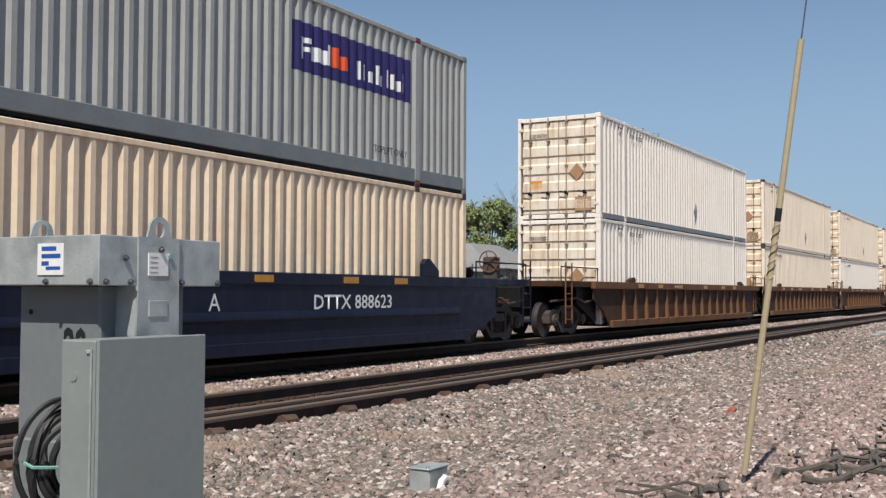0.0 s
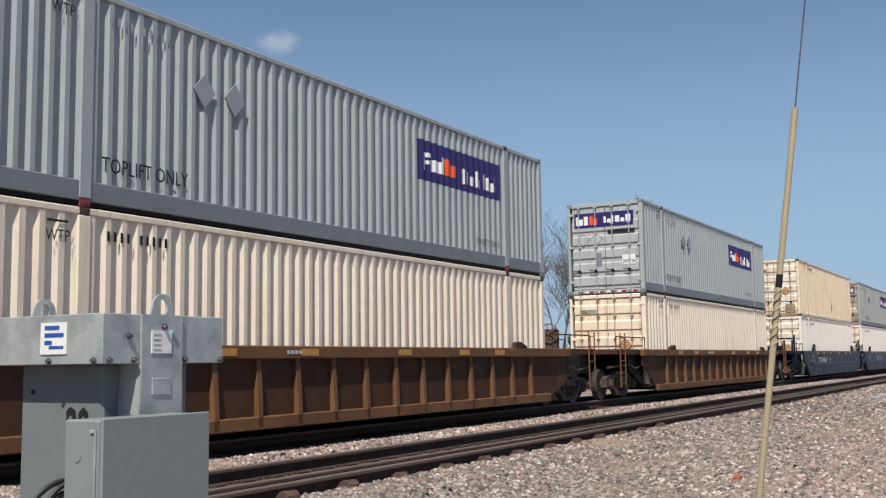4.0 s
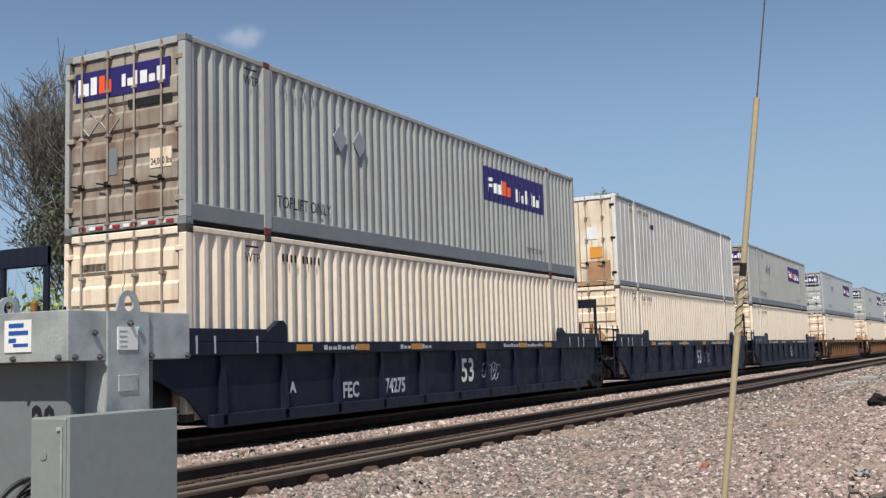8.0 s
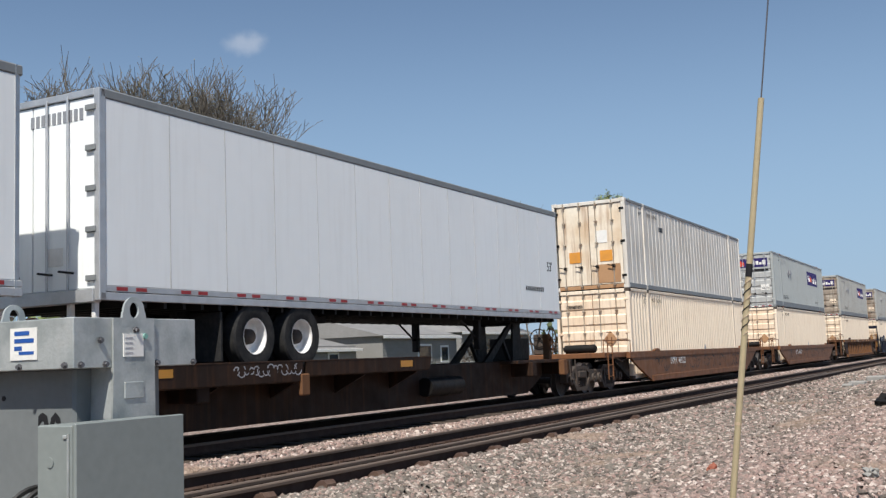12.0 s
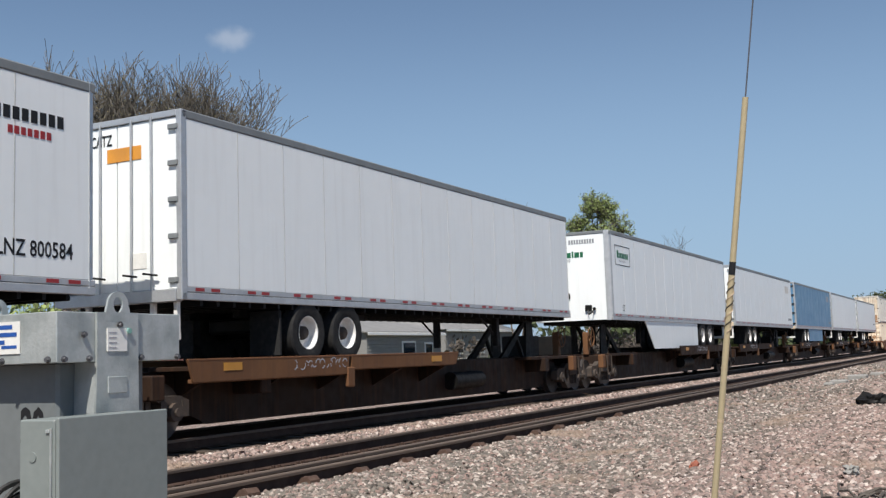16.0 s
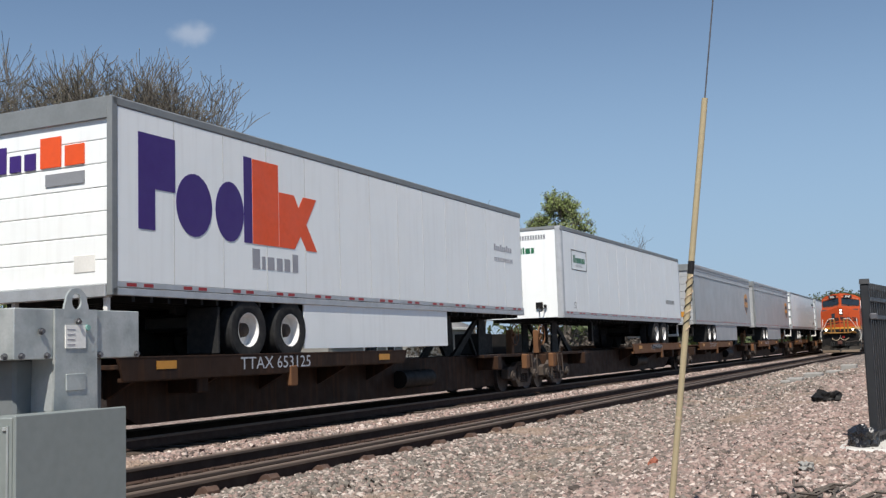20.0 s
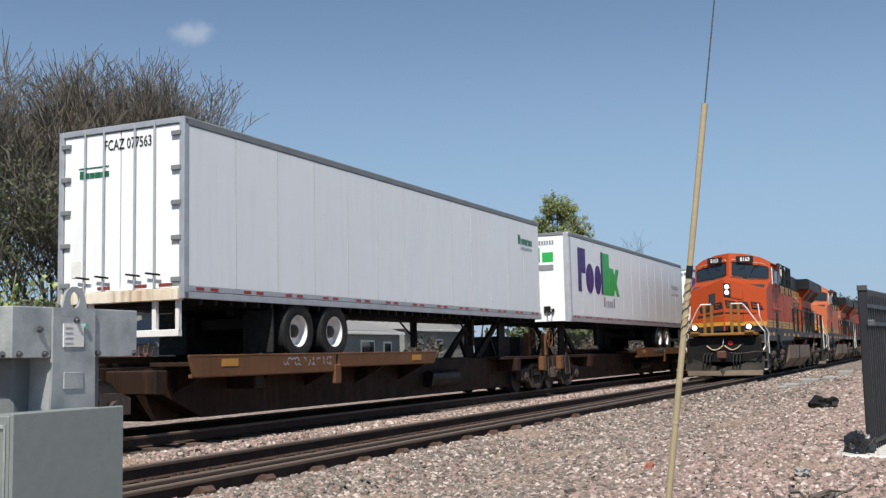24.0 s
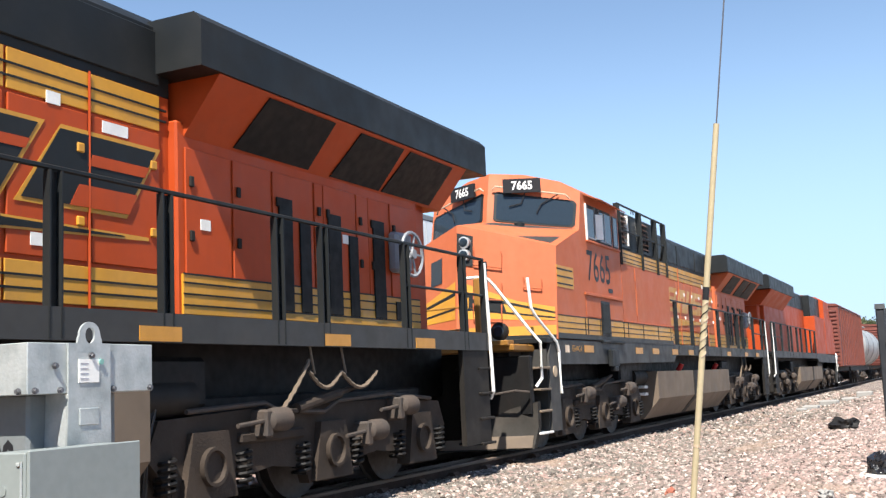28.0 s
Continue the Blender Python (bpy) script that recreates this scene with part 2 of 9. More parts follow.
M = {}
for key, kw in {
    "grey_box": dict(color=(0.36, 0.39, 0.39), rough=0.5, scale=0.8, amount=0.35, second=(0.31, 0.33, 0.32), streak=(0.27, 0.26, 0.235), streak_amount=0.35),
    "grey_old_box": dict(color=(0.37, 0.375, 0.355), rough=0.55, scale=0.8, amount=0.5, second=(0.3, 0.295, 0.27), streak=(0.22, 0.2, 0.17), streak_amount=0.5),
    "grey_old_door": dict(color=(0.36, 0.315, 0.255), rough=0.65, scale=1.5, amount=0.85, second=(0.17, 0.105, 0.062), streak=(0.14, 0.075, 0.04), streak_amount=0.8),
    "tan_door": dict(color=(0.8, 0.66, 0.5), rough=0.65, scale=1.2, amount=0.7, second=(0.72, 0.53, 0.36), streak=(0.24, 0.12, 0.055), streak_amount=0.55),
    "casting_red": dict(color=(0.2, 0.035, 0.03), rough=0.6, scale=6.0, amount=0.7, second=(0.09, 0.04, 0.03)),
    "rail_head": dict(color=(0.165, 0.122, 0.095), rough=0.6, metal=0.2, scale=2.0, amount=0.6, second=(0.11, 0.08, 0.062), stretch=(0.15, 1, 1), spec=0.3),
    "anchor_rust": dict(color=(0.085, 0.048, 0.034), rough=0.9, scale=9.0, amount=0.7, second=(0.13, 0.08, 0.055), bump=0.003),
    "panel_seam": dict(color=(0.6, 0.6, 0.58), rough=0.5, scale=2.0, amount=0.3),
    "blue_seam": dict(color=(0.07, 0.16, 0.27), rough=0.5, scale=2.0, amount=0.3),
    "louver_brown": dict(color=(0.1, 0.052, 0.032), rough=0.7, scale=3.0, amount=0.6),
    "grey_rail": dict(color=(0.2, 0.215, 0.22), rough=0.5, scale=2.0),
    "cream_box": dict(color=(0.81, 0.695, 0.55), rough=0.55, scale=0.7, amount=0.5, second=(0.79, 0.67, 0.53), streak=(0.4, 0.25, 0.13), streak_amount=0.35),
    "white_box": dict(color=(0.84, 0.77, 0.68), rough=0.5, scale=0.7, amount=0.4, second=(0.78, 0.69, 0.58), streak=(0.45, 0.33, 0.22), streak_amount=0.25),
    "tan_box": dict(color=(0.8, 0.64, 0.46), rough=0.6, scale=0.8, amount=0.5, second=(0.76, 0.57, 0.38), streak=(0.3, 0.13, 0.06), streak_amount=0.5),
    "dull_white_box": dict(color=(0.73, 0.705, 0.65), rough=0.5, scale=0.6, amount=0.7, second=(0.56, 0.505, 0.425), streak=(0.27, 0.215, 0.155), streak_amount=0.65),
    "rust_run_door": dict(color=(0.78, 0.7, 0.57), rough=0.6, scale=1.1, amount=0.8, second=(0.6, 0.44, 0.28), streak=(0.26, 0.125, 0.055), streak_amount=0.9),
    "trailer_white": dict(color=(0.86, 0.885, 0.88), rough=0.4, scale=0.35, amount=0.35, second=(0.79, 0.815, 0.81), streak=(0.55, 0.54, 0.52), streak_amount=0.2, grain=0.05),
    "trailer_grey": dict(color=(0.38, 0.39, 0.40), rough=0.42, scale=0.4, amount=0.35, second=(0.33, 0.34, 0.345), streak=(0.28, 0.28, 0.28), streak_amount=0.3, grain=0.06),
    "trailer_blue": dict(color=(0.10, 0.24, 0.40), rough=0.45, scale=0.5, amount=0.45, second=(0.15, 0.29, 0.43), streak=(0.2, 0.27, 0.33), streak_amount=0.4, grain=0.1),
    "aluminium": dict(color=(0.55, 0.56, 0.57), rough=0.45, metal=0.6, scale=4.0),
    # near-black steel, darkened further so undersides and gaps sit in deep shade
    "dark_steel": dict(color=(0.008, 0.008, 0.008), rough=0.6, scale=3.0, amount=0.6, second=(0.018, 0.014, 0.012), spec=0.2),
    "truck_steel": dict(color=(0.068, 0.056, 0.048), rough=0.75, scale=5.0, amount=0.7, second=(0.1, 0.072, 0.055), bump=0.004, spec=0.2),
    "wheel_steel": dict(color=(0.035, 0.028, 0.025), rough=0.6, scale=5.0),
    "tyre": dict(color=(0.022, 0.022, 0.023), rough=0.85, scale=9.0, second=(0.05, 0.048, 0.045), spec=0.2),
    "rim_white": dict(color=(0.85, 0.84, 0.82), rough=0.5, scale=6.0, second=(0.45, 0.35, 0.25), amount=0.25),
    "car_blue": dict(color=(0.008, 0.0105, 0.028), rough=0.42, scale=1.2, amount=0.5, second=(0.015, 0.018, 0.034), streak=(0.03, 0.03, 0.032), streak_amount=0.4, spec=0.2),
    "car_blue_dark": dict(color=(0.010, 0.013, 0.028), rough=0.5, scale=1.2, amount=0.5, second=(0.018, 0.019, 0.03), streak=(0.03, 0.028, 0.025), streak_amount=0.4, spec=0.2),
    # brown cars: plates darker than the ribs, their shade put into the colour
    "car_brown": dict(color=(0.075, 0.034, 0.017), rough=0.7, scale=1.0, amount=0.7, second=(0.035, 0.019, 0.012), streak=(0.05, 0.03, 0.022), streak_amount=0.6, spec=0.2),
    "car_yellow": dict(color=(0.19, 0.075, 0.026), rough=0.65, scale=1.4, amount=0.6, second=(0.1, 0.044, 0.02), streak=(0.06, 0.032, 0.02), streak_amount=0.6),
    "spine_brown": dict(color=(0.03, 0.016, 0.01), rough=0.7, scale=1.4, amount=0.7, second=(0.014, 0.009, 0.007), streak=(0.12, 0.05, 0.02), streak_amount=0.4, spec=0.2),
    # brown cars' ribs and chords with sunlight put in; also spine car trim
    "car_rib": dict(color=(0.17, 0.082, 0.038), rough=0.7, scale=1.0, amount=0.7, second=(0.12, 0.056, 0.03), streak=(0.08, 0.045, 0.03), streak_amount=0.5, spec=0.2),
    "grey_door": dict(color=(0.42, 0.43, 0.42), rough=0.55, scale=1.3, amount=0.45, second=(0.32, 0.32, 0.3), streak=(0.22, 0.2, 0.17), streak_amount=0.5),
    "stained_door": dict(color=(0.76, 0.67, 0.55), rough=0.65, scale=1.4, amount=0.7, second=(0.58, 0.42, 0.27), streak=(0.2, 0.1, 0.05), streak_amount=0.6),
    "plow_steel": dict(color=(0.028, 0.025, 0.021), rough=0.7, scale=2.5, amount=0.7, second=(0.055, 0.046, 0.038), spec=0.2),
    "truck_dust": dict(color=(0.042, 0.032, 0.025), rough=0.8, scale=2.0, amount=0.7, second=(0.068, 0.05, 0.038), bump=0.003, spec=0.2),
    "sill_grey": dict(color=(0.038, 0.038, 0.037), rough=0.55, scale=1.2, amount=0.6, second=(0.06, 0.055, 0.048), spec=0.3),
    "purple": dict(color=(0.022, 0.012, 0.11), rough=0.45, scale=1.0, amount=0.3),
    "brand_violet": dict(color=(0.045, 0.015, 0.16), rough=0.45, scale=1.0, amount=0.2),
    "brand_orange": dict(color=(0.78, 0.09, 0.015), rough=0.45, scale=1.0, amount=0.2),
    "brand_green": dict(color=(0.03, 0.42, 0.09), rough=0.45, scale=1.0, amount=0.2),
    "deep_green": dict(color=(0.012, 0.13, 0.06), rough=0.5, scale=1.0, amount=0.2),
    "white_paint": dict(color=(0.8, 0.8, 0.78), rough=0.5, scale=3.0, amount=0.3),
    "black_paint": dict(color=(0.02, 0.02, 0.022), rough=0.5, scale=3.0, amount=0.3, spec=0.2),
    "grey_paint": dict(color=(0.25, 0.26, 0.28), rough=0.5, scale=3.0, amount=0.3),
    "shield_brown": dict(color=(0.045, 0.016, 0.006), rough=0.4, scale=3.0, amount=0.2),
    "shield_gold": dict(color=(0.62, 0.27, 0.03), rough=0.4, scale=3.0, amount=0.2),
    "reflector_red": dict(color=(0.32, 0.02, 0.02), rough=0.35, scale=6.0, amount=0.3),
    "reflector_yellow": dict(color=(0.52, 0.24, 0.03), rough=0.4, scale=6.0, amount=0.4),
    "door_dirt": dict(color=(0.42, 0.24, 0.12), rough=0.75, scale=2.0, amount=0.6, second=(0.25, 0.13, 0.07)),
    "glass_dark": dict(color=(0.02, 0.03, 0.04), rough=0.03, scale=2.0, amount=0.0, spec=0.5, vary=0.01),
    "loco_orange": dict(color=(0.40, 0.056, 0.009), rough=0.55, scale=0.7, amount=0.35, second=(0.35, 0.05, 0.011), streak=(0.25, 0.05, 0.02), streak_amount=0.3, spec=0.3),
    "loco_faded": dict(color=(0.46, 0.115, 0.045), rough=0.6, scale=0.7, amount=0.45, second=(0.45, 0.14, 0.065), streak=(0.45, 0.14, 0.06), streak_amount=0.3, spec=0.3),
    "loco_yellow": dict(color=(0.56, 0.27, 0.025), rough=0.45, scale=1.5, amount=0.4, second=(0.32, 0.145, 0.02)),
    "loco_black": dict(color=(0.014, 0.016, 0.017), rough=0.5, scale=1.2, amount=0.6, second=(0.028, 0.028, 0.027), spec=0.2),
    "loco_frame": dict(color=(0.016, 0.014, 0.012), rough=0.65, scale=1.2, amount=0.6, second=(0.035, 0.028, 0.022), spec=0.2),
    "tank_dust": dict(color=(0.17, 0.125, 0.085), rough=0.75, scale=0.9, amount=0.6, second=(0.1, 0.075, 0.056)),
    "rail_side": dict(color=(0.055, 0.034, 0.026), rough=0.85, scale=4.0, amount=0.6, second=(0.085, 0.055, 0.042), bump=0.002, spec=0.2),
    "tie_wood": dict(color=(0.055, 0.04, 0.03), rough=0.85, scale=3.0, amount=0.7, second=(0.1, 0.072, 0.055), bump=0.006, bump_scale=25, stretch=(1, 0.2, 1), per_piece=0.3),
    "galvanised": dict(color=(0.45, 0.475, 0.465), rough=0.45, metal=0.35, scale=7.0, detail=3.0, amount=0.85, second=(0.27, 0.3, 0.295), bump=0.001, streak=(0.6, 0.61, 0.6), streak_amount=0.4),
    "cabinet_grey": dict(color=(0.22, 0.245, 0.235), rough=0.5, scale=2.0, amount=0.25),
    "pedestal_grey": dict(color=(0.165, 0.18, 0.182), rough=0.55, scale=2.0, amount=0.4),
    "cable_black": dict(color=(0.02, 0.02, 0.02), rough=0.6, scale=9.0),
    "guard_tan": dict(color=(0.43, 0.36, 0.22), rough=0.5, scale=4.0, amount=0.5, second=(0.40, 0.33, 0.21), streak=(0.28, 0.22, 0.13), streak_amount=0.4),
    "wire_steel": dict(color=(0.17, 0.17, 0.18), rough=0.5, metal=0.7, scale=9.0),
    "fence_black": dict(color=(0.018, 0.019, 0.021), rough=0.45, scale=4.0, amount=0.4, second=(0.035, 0.035, 0.036)),
    "pale_concrete": dict(color=(0.56, 0.54, 0.5), rough=0.85, scale=3.0, amount=0.4, bump=0.004),
    "bag_black": dict(color=(0.015, 0.015, 0.017), rough=0.22, scale=5.0, amount=0.3, bump=0.02, bump_scale=14),
    "concrete": dict(color=(0.3, 0.29, 0.27), rough=0.85, scale=3.0, amount=0.5, bump=0.004),
    "bark": dict(color=(0.085, 0.07, 0.058), rough=0.9, scale=2.5, amount=0.7, second=(0.14, 0.12, 0.1), bump=0.01, bump_scale=12),
    "bud": dict(color=(0.2, 0.18, 0.08), rough=0.8, scale=2.0, amount=0.5, second=(0.15, 0.13, 0.07)),
    "twig": dict(color=(0.11, 0.097, 0.08), rough=0.9, scale=2.5, amount=0.6, second=(0.15, 0.135, 0.11)),
    "post_ochre": dict(color=(0.27, 0.125, 0.018), rough=0.55, scale=1.5, amount=0.5, second=(0.17, 0.08, 0.02)),
    "brick_dark": dict(color=(0.11, 0.065, 0.05), rough=0.85, scale=2.0, amount=0.5),
    "leaf": dict(color=(0.25, 0.31, 0.1), rough=0.6, scale=0.8, amount=0.6, second=(0.31, 0.35, 0.14)),
    "leaf_dark": dict(color=(0.05, 0.07, 0.022), rough=0.7, scale=0.8, amount=0.6, second=(0.08, 0.085, 0.035)),
    "shrub_red": dict(color=(0.16, 0.06, 0.055), rough=0.8, scale=0.8, amount=0.6, second=(0.2, 0.1, 0.08)),
    "siding": dict(color=(0.25, 0.245, 0.235), rough=0.7, scale=0.6, amount=0.3),
    "roof_grey": dict(color=(0.24, 0.235, 0.23), rough=0.85, scale=1.0, amount=0.5),
    "boxcar_red": dict(color=(0.17, 0.04, 0.025), rough=0.65, scale=0.8, amount=0.6, second=(0.10, 0.03, 0.022), streak=(0.06, 0.03, 0.025), streak_amount=0.5),
    "tank_grey": dict(color=(0.33, 0.34, 0.34), rough=0.45, scale=0.8, amount=0.5, second=(0.2, 0.19, 0.18)),
    "chalk": dict(color=(0.5, 0.52, 0.56), rough=0.7, scale=3.0, amount=0.5, second=(0.3, 0.32, 0.37)),
    "faded_print": dict(color=(0.33, 0.33, 0.36), rough=0.5, scale=3.0, amount=0.3),
    "label_orange": dict(color=(0.7, 0.3, 0.04), rough=0.5, scale=3.0, amount=0.5, second=(0.45, 0.2, 0.05)),
    "label_white": dict(color=(0.78, 0.77, 0.73), rough=0.5, scale=5.0, amount=0.4),
    "lamp_on": dict(color=(1.0, 0.95, 0.85), rough=0.3, emit=3.0),
    "lamp_red": dict(color=(0.45, 0.02, 0.02), rough=0.3),
    "hose_tan": dict(color=(0.5, 0.38, 0.26), rough=0.6, scale=5.0),
    "coupler_rust": dict(color=(0.1, 0.038, 0.027), rough=0.75, scale=4.0, amount=0.6),
    "handrail_white": dict(color=(0.8, 0.78, 0.74), rough=0.45, scale=4.0, amount=0.3),
    "blue_print": dict(color=(0.02, 0.09, 0.35), rough=0.5, scale=5.0),
    "red_rock": dict(color=(0.30, 0.10, 0.06), rough=0.9, scale=8.0, amount=0.6, bump=0.004),
    "cable_tie": dict(color=(0.2, 0.4, 0.35), rough=0.5),
}.items():
    M[key] = material(key, **kw)

# ---- ground, ballast and the two tracks ----
NEAR, FAR = 7.2, 11.75  # the tracks' middles
GAUGE = 0.755  # rail's middle from the track's middle


def ease(a, b, v):
    w = np.clip((v - a) / (b - a), 0, 1)
    return w * w * (3 - 2 * w)


def ground_z(x, y):
    """Height of the ground: a low bank at the road, the ballast bed, gardens beyond."""
    z = 0.10 - 0.33 * ease(1.2, 4.9, y) - 0.45 * ease(13.4, 17.5, y)
    z = z + 0.035 * np.sin(x * 0.9 + y * 0.7) * np.sin(y * 1.3 - x * 0.31) * (1 - ease(4.6, 5.4, y))
    z = z - 0.05 * ease(2, 14, -y) + 0.55 * ease(18, 30, y)
    z = z + 0.085 * ease(5.1, 5.7, y) * (1 - ease(6.36, 6.42, y))
    return z + 0.09 * np.exp(-((y - 9.45) / 0.5) ** 2) + 0.015 * np.sin(x * 2.3) * np.exp(-((y - 9.45) / 0.6) ** 2)


def spread(a, b, step, far, side):
    mid = np.arange(a, b + step / 2, step)
    grow = np.cumsum(step * 1.22 ** np.arange(1, 45))
    hi, lo = b + grow, a - grow
    return np.concatenate([lo[lo > -far][::-1], mid, hi[hi < far]])


gx, gy = spread(-4, 46, 0.25, 3500, 1), spread(-3, 18, 0.2, 3500, 1)
XX, YY = np.meshgrid(gx, gy)
ZZ = ground_z(XX, YY)
nx, ny = len(gx), len(gy)
idx = np.arange(nx * ny).reshape(ny, nx)
quads = np.stack([idx[:-1, :-1], idx[:-1, 1:], idx[1:, 1:], idx[1:, :-1]], -1).reshape(-1, 4)
gme = bpy.data.meshes.new("ground")
gme.from_pydata(np.stack([XX, YY, ZZ], -1).reshape(-1, 3).tolist(), [], quads.tolist())
gme.shade_smooth()


def gravel_material(name, stones):
    """Broken pink and grey stone; past the line the ground turns to rough grass."""
    mat = bpy.data.materials.new(name)
    mat.use_nodes = True
    n, l = mat.node_tree.nodes, mat.node_tree.links
    b = n["Principled BSDF"]
    b.inputs["Roughness"].default_value = 0.9
    b.inputs["Specular IOR Level"].default_value = 0.25
    geo = n.new("ShaderNodeNewGeometry")
    ramp = n.new("ShaderNodeValToRGB")
    cr = ramp.color_ramp
    grey_stone = [(0.0, (0.05, 0.045, 0.04)), (0.18, (0.14, 0.134, 0.12)), (0.36, (0.205, 0.198, 0.176)), (0.5, (0.15, 0.152, 0.136)),
                  (0.64, (0.32, 0.23, 0.205)), (0.84, (0.35, 0.318, 0.285)), (1.0, (0.64, 0.6, 0.55))]
    pink_stone = [(0.0, (0.075, 0.063, 0.057)), (0.18, (0.18, 0.162, 0.146)), (0.36, (0.32, 0.228, 0.206)), (0.52, (0.22, 0.205, 0.188)),
                  (0.7, (0.385, 0.292, 0.265)), (0.88, (0.44, 0.375, 0.342)), (1.0, (0.7, 0.655, 0.61))]
    pink = n.new("ShaderNodeValToRGB")
    for band, stops in ((cr, grey_stone), (pink.color_ramp, pink_stone)):
        while len(band.elements) < len(stops):
            band.elements.new(0.5)
        for e, (p, c) in zip(band.elements, stops):
            e.position, e.color = p, (c[0] * 0.92, c[1] * 0.92, c[2] * 0.92, 1)
    big = n.new("ShaderNodeTexNoise")
    big.inputs["Scale"].default_value, big.inputs["Detail"].default_value = 0.55, 4.0
    l.new(geo.outputs["Position"], big.inputs["Vector"])
    fine = n.new("ShaderNodeTexNoise")
    fine.inputs["Scale"].default_value, fine.inputs["Detail"].default_value = 45.0, 3.0
    l.new(geo.outputs["Position"], fine.inputs["Vector"])
    if stones:
        l.new(geo.outputs["Random Per Island"], ramp.inputs["Fac"])
        l.new(geo.outputs["Random Per Island"], pink.inputs["Fac"])
    else:
        vor = n.new("ShaderNodeTexVoronoi")
        vor.inputs["Scale"].default_value = 17.0
        l.new(geo.outputs["Position"], vor.inputs["Vector"])
        sep = n.new("ShaderNodeSeparateColor")
        l.new(vor.outputs["Color"], sep.inputs[0])
        l.new(sep.outputs[0], ramp.inputs["Fac"])
        l.new(sep.outputs[0], pink.inputs["Fac"])
        bp = n.new("ShaderNodeBump")
        bp.inputs["Strength"].default_value, bp.inputs["Distance"].default_value = 1.0, 0.05
        bp.invert = True
        l.new(vor.outputs["Distance"], bp.inputs["Height"])
        l.new(bp.outputs[0], b.inputs["Normal"])

    def mix(fac, a, c, mode="MIX"):
        m = n.new("ShaderNodeMix")
        m.data_type, m.blend_type = "RGBA", mode
        for sock, val in ((m.inputs[0], fac), (m.inputs[6], a), (m.inputs[7], c)):
            if isinstance(val, (tuple, float)):
                sock.default_value = (*val, 1) if isinstance(val, tuple) else val
            else:
                l.new(val, sock)
        return m.outputs[2]

    def ranged(sock, a, c, lo=0.0, hi=1.0):
        r = n.new("ShaderNodeMapRange")
        r.inputs["From Min"].default_value, r.inputs["From Max"].default_value = a, c
        r.inputs["To Min"].default_value, r.inputs["To Max"].default_value = lo, hi
        l.new(sock, r.inputs["Value"])
        return r.outputs[0]
    # grey stone along the near shoulder, pinker loads beside the road and between the tracks
    where = n.new("ShaderNodeSeparateXYZ")
    l.new(geo.outputs["Position"], where.inputs[0])
    edge = n.new("ShaderNodeMath")
    edge.operation = "MULTIPLY_ADD"
    edge.inputs[1].default_value = 3.0
    l.new(big.outputs["Fac"], edge.inputs[0])
    l.new(where.outputs["Y"], edge.inputs[2])
    load = mix(ranged(edge.outputs[0], 3.2, 5.0), pink.outputs[0], ramp.outputs[0])
    load = mix(ranged(where.outputs["Y"], 7.6, 8.3), load, pink.outputs[0])
    col = mix(ranged(big.outputs["Fac"], 0.58, 0.68, 0.0, 0.75), load, (0.27, 0.215, 0.165))
    col = mix(ranged(fine.outputs["Fac"], 0.35, 0.7, 0.0, 0.35), col, (0.20, 0.17, 0.15))
    if not stones:
        # oil and brake dust on the two track beds
        for y0, y1 in ((6.5, 7.9), (10.8, 12.75)):
            far_from = n.new("ShaderNodeMath")
            far_from.operation = "COMPARE"
            far_from.inputs[1].default_value, far_from.inputs[2].default_value = (y0 + y1) / 2, (y1 - y0) / 2
            l.new(where.outputs["Y"], far_from.inputs[0])
            col = mix(far_from.outputs[0], col, (0.055, 0.043, 0.035))
        sx = n.new("ShaderNodeSeparateXYZ")
        l.new(geo.outputs["Position"], sx.inputs[0])
        grass = mix(ranged(big.outputs["Fac"], 0.4, 0.6), (0.10, 0.13, 0.04), (0.20, 0.17, 0.10))
        col = mix(ranged(sx.outputs["Y"], 24.0, 24.8), col, (0.3, 0.29, 0.27))
        col = mix(ranged(sx.outputs["Y"], 28.5, 29.5), col, grass)
    col = mix(1.0, col, (1.0, 0.92, 0.885), "MULTIPLY")
    l.new(col, b.inputs["Base Color"])
    return mat


gme.materials.append(gravel_material("gravel", False))
tagged(new("ground", gme), "pale pink and grey gravel ground, grassy beyond the line", "ground", kind="structure")
stone_mat = gravel_material("broken_stone", True)


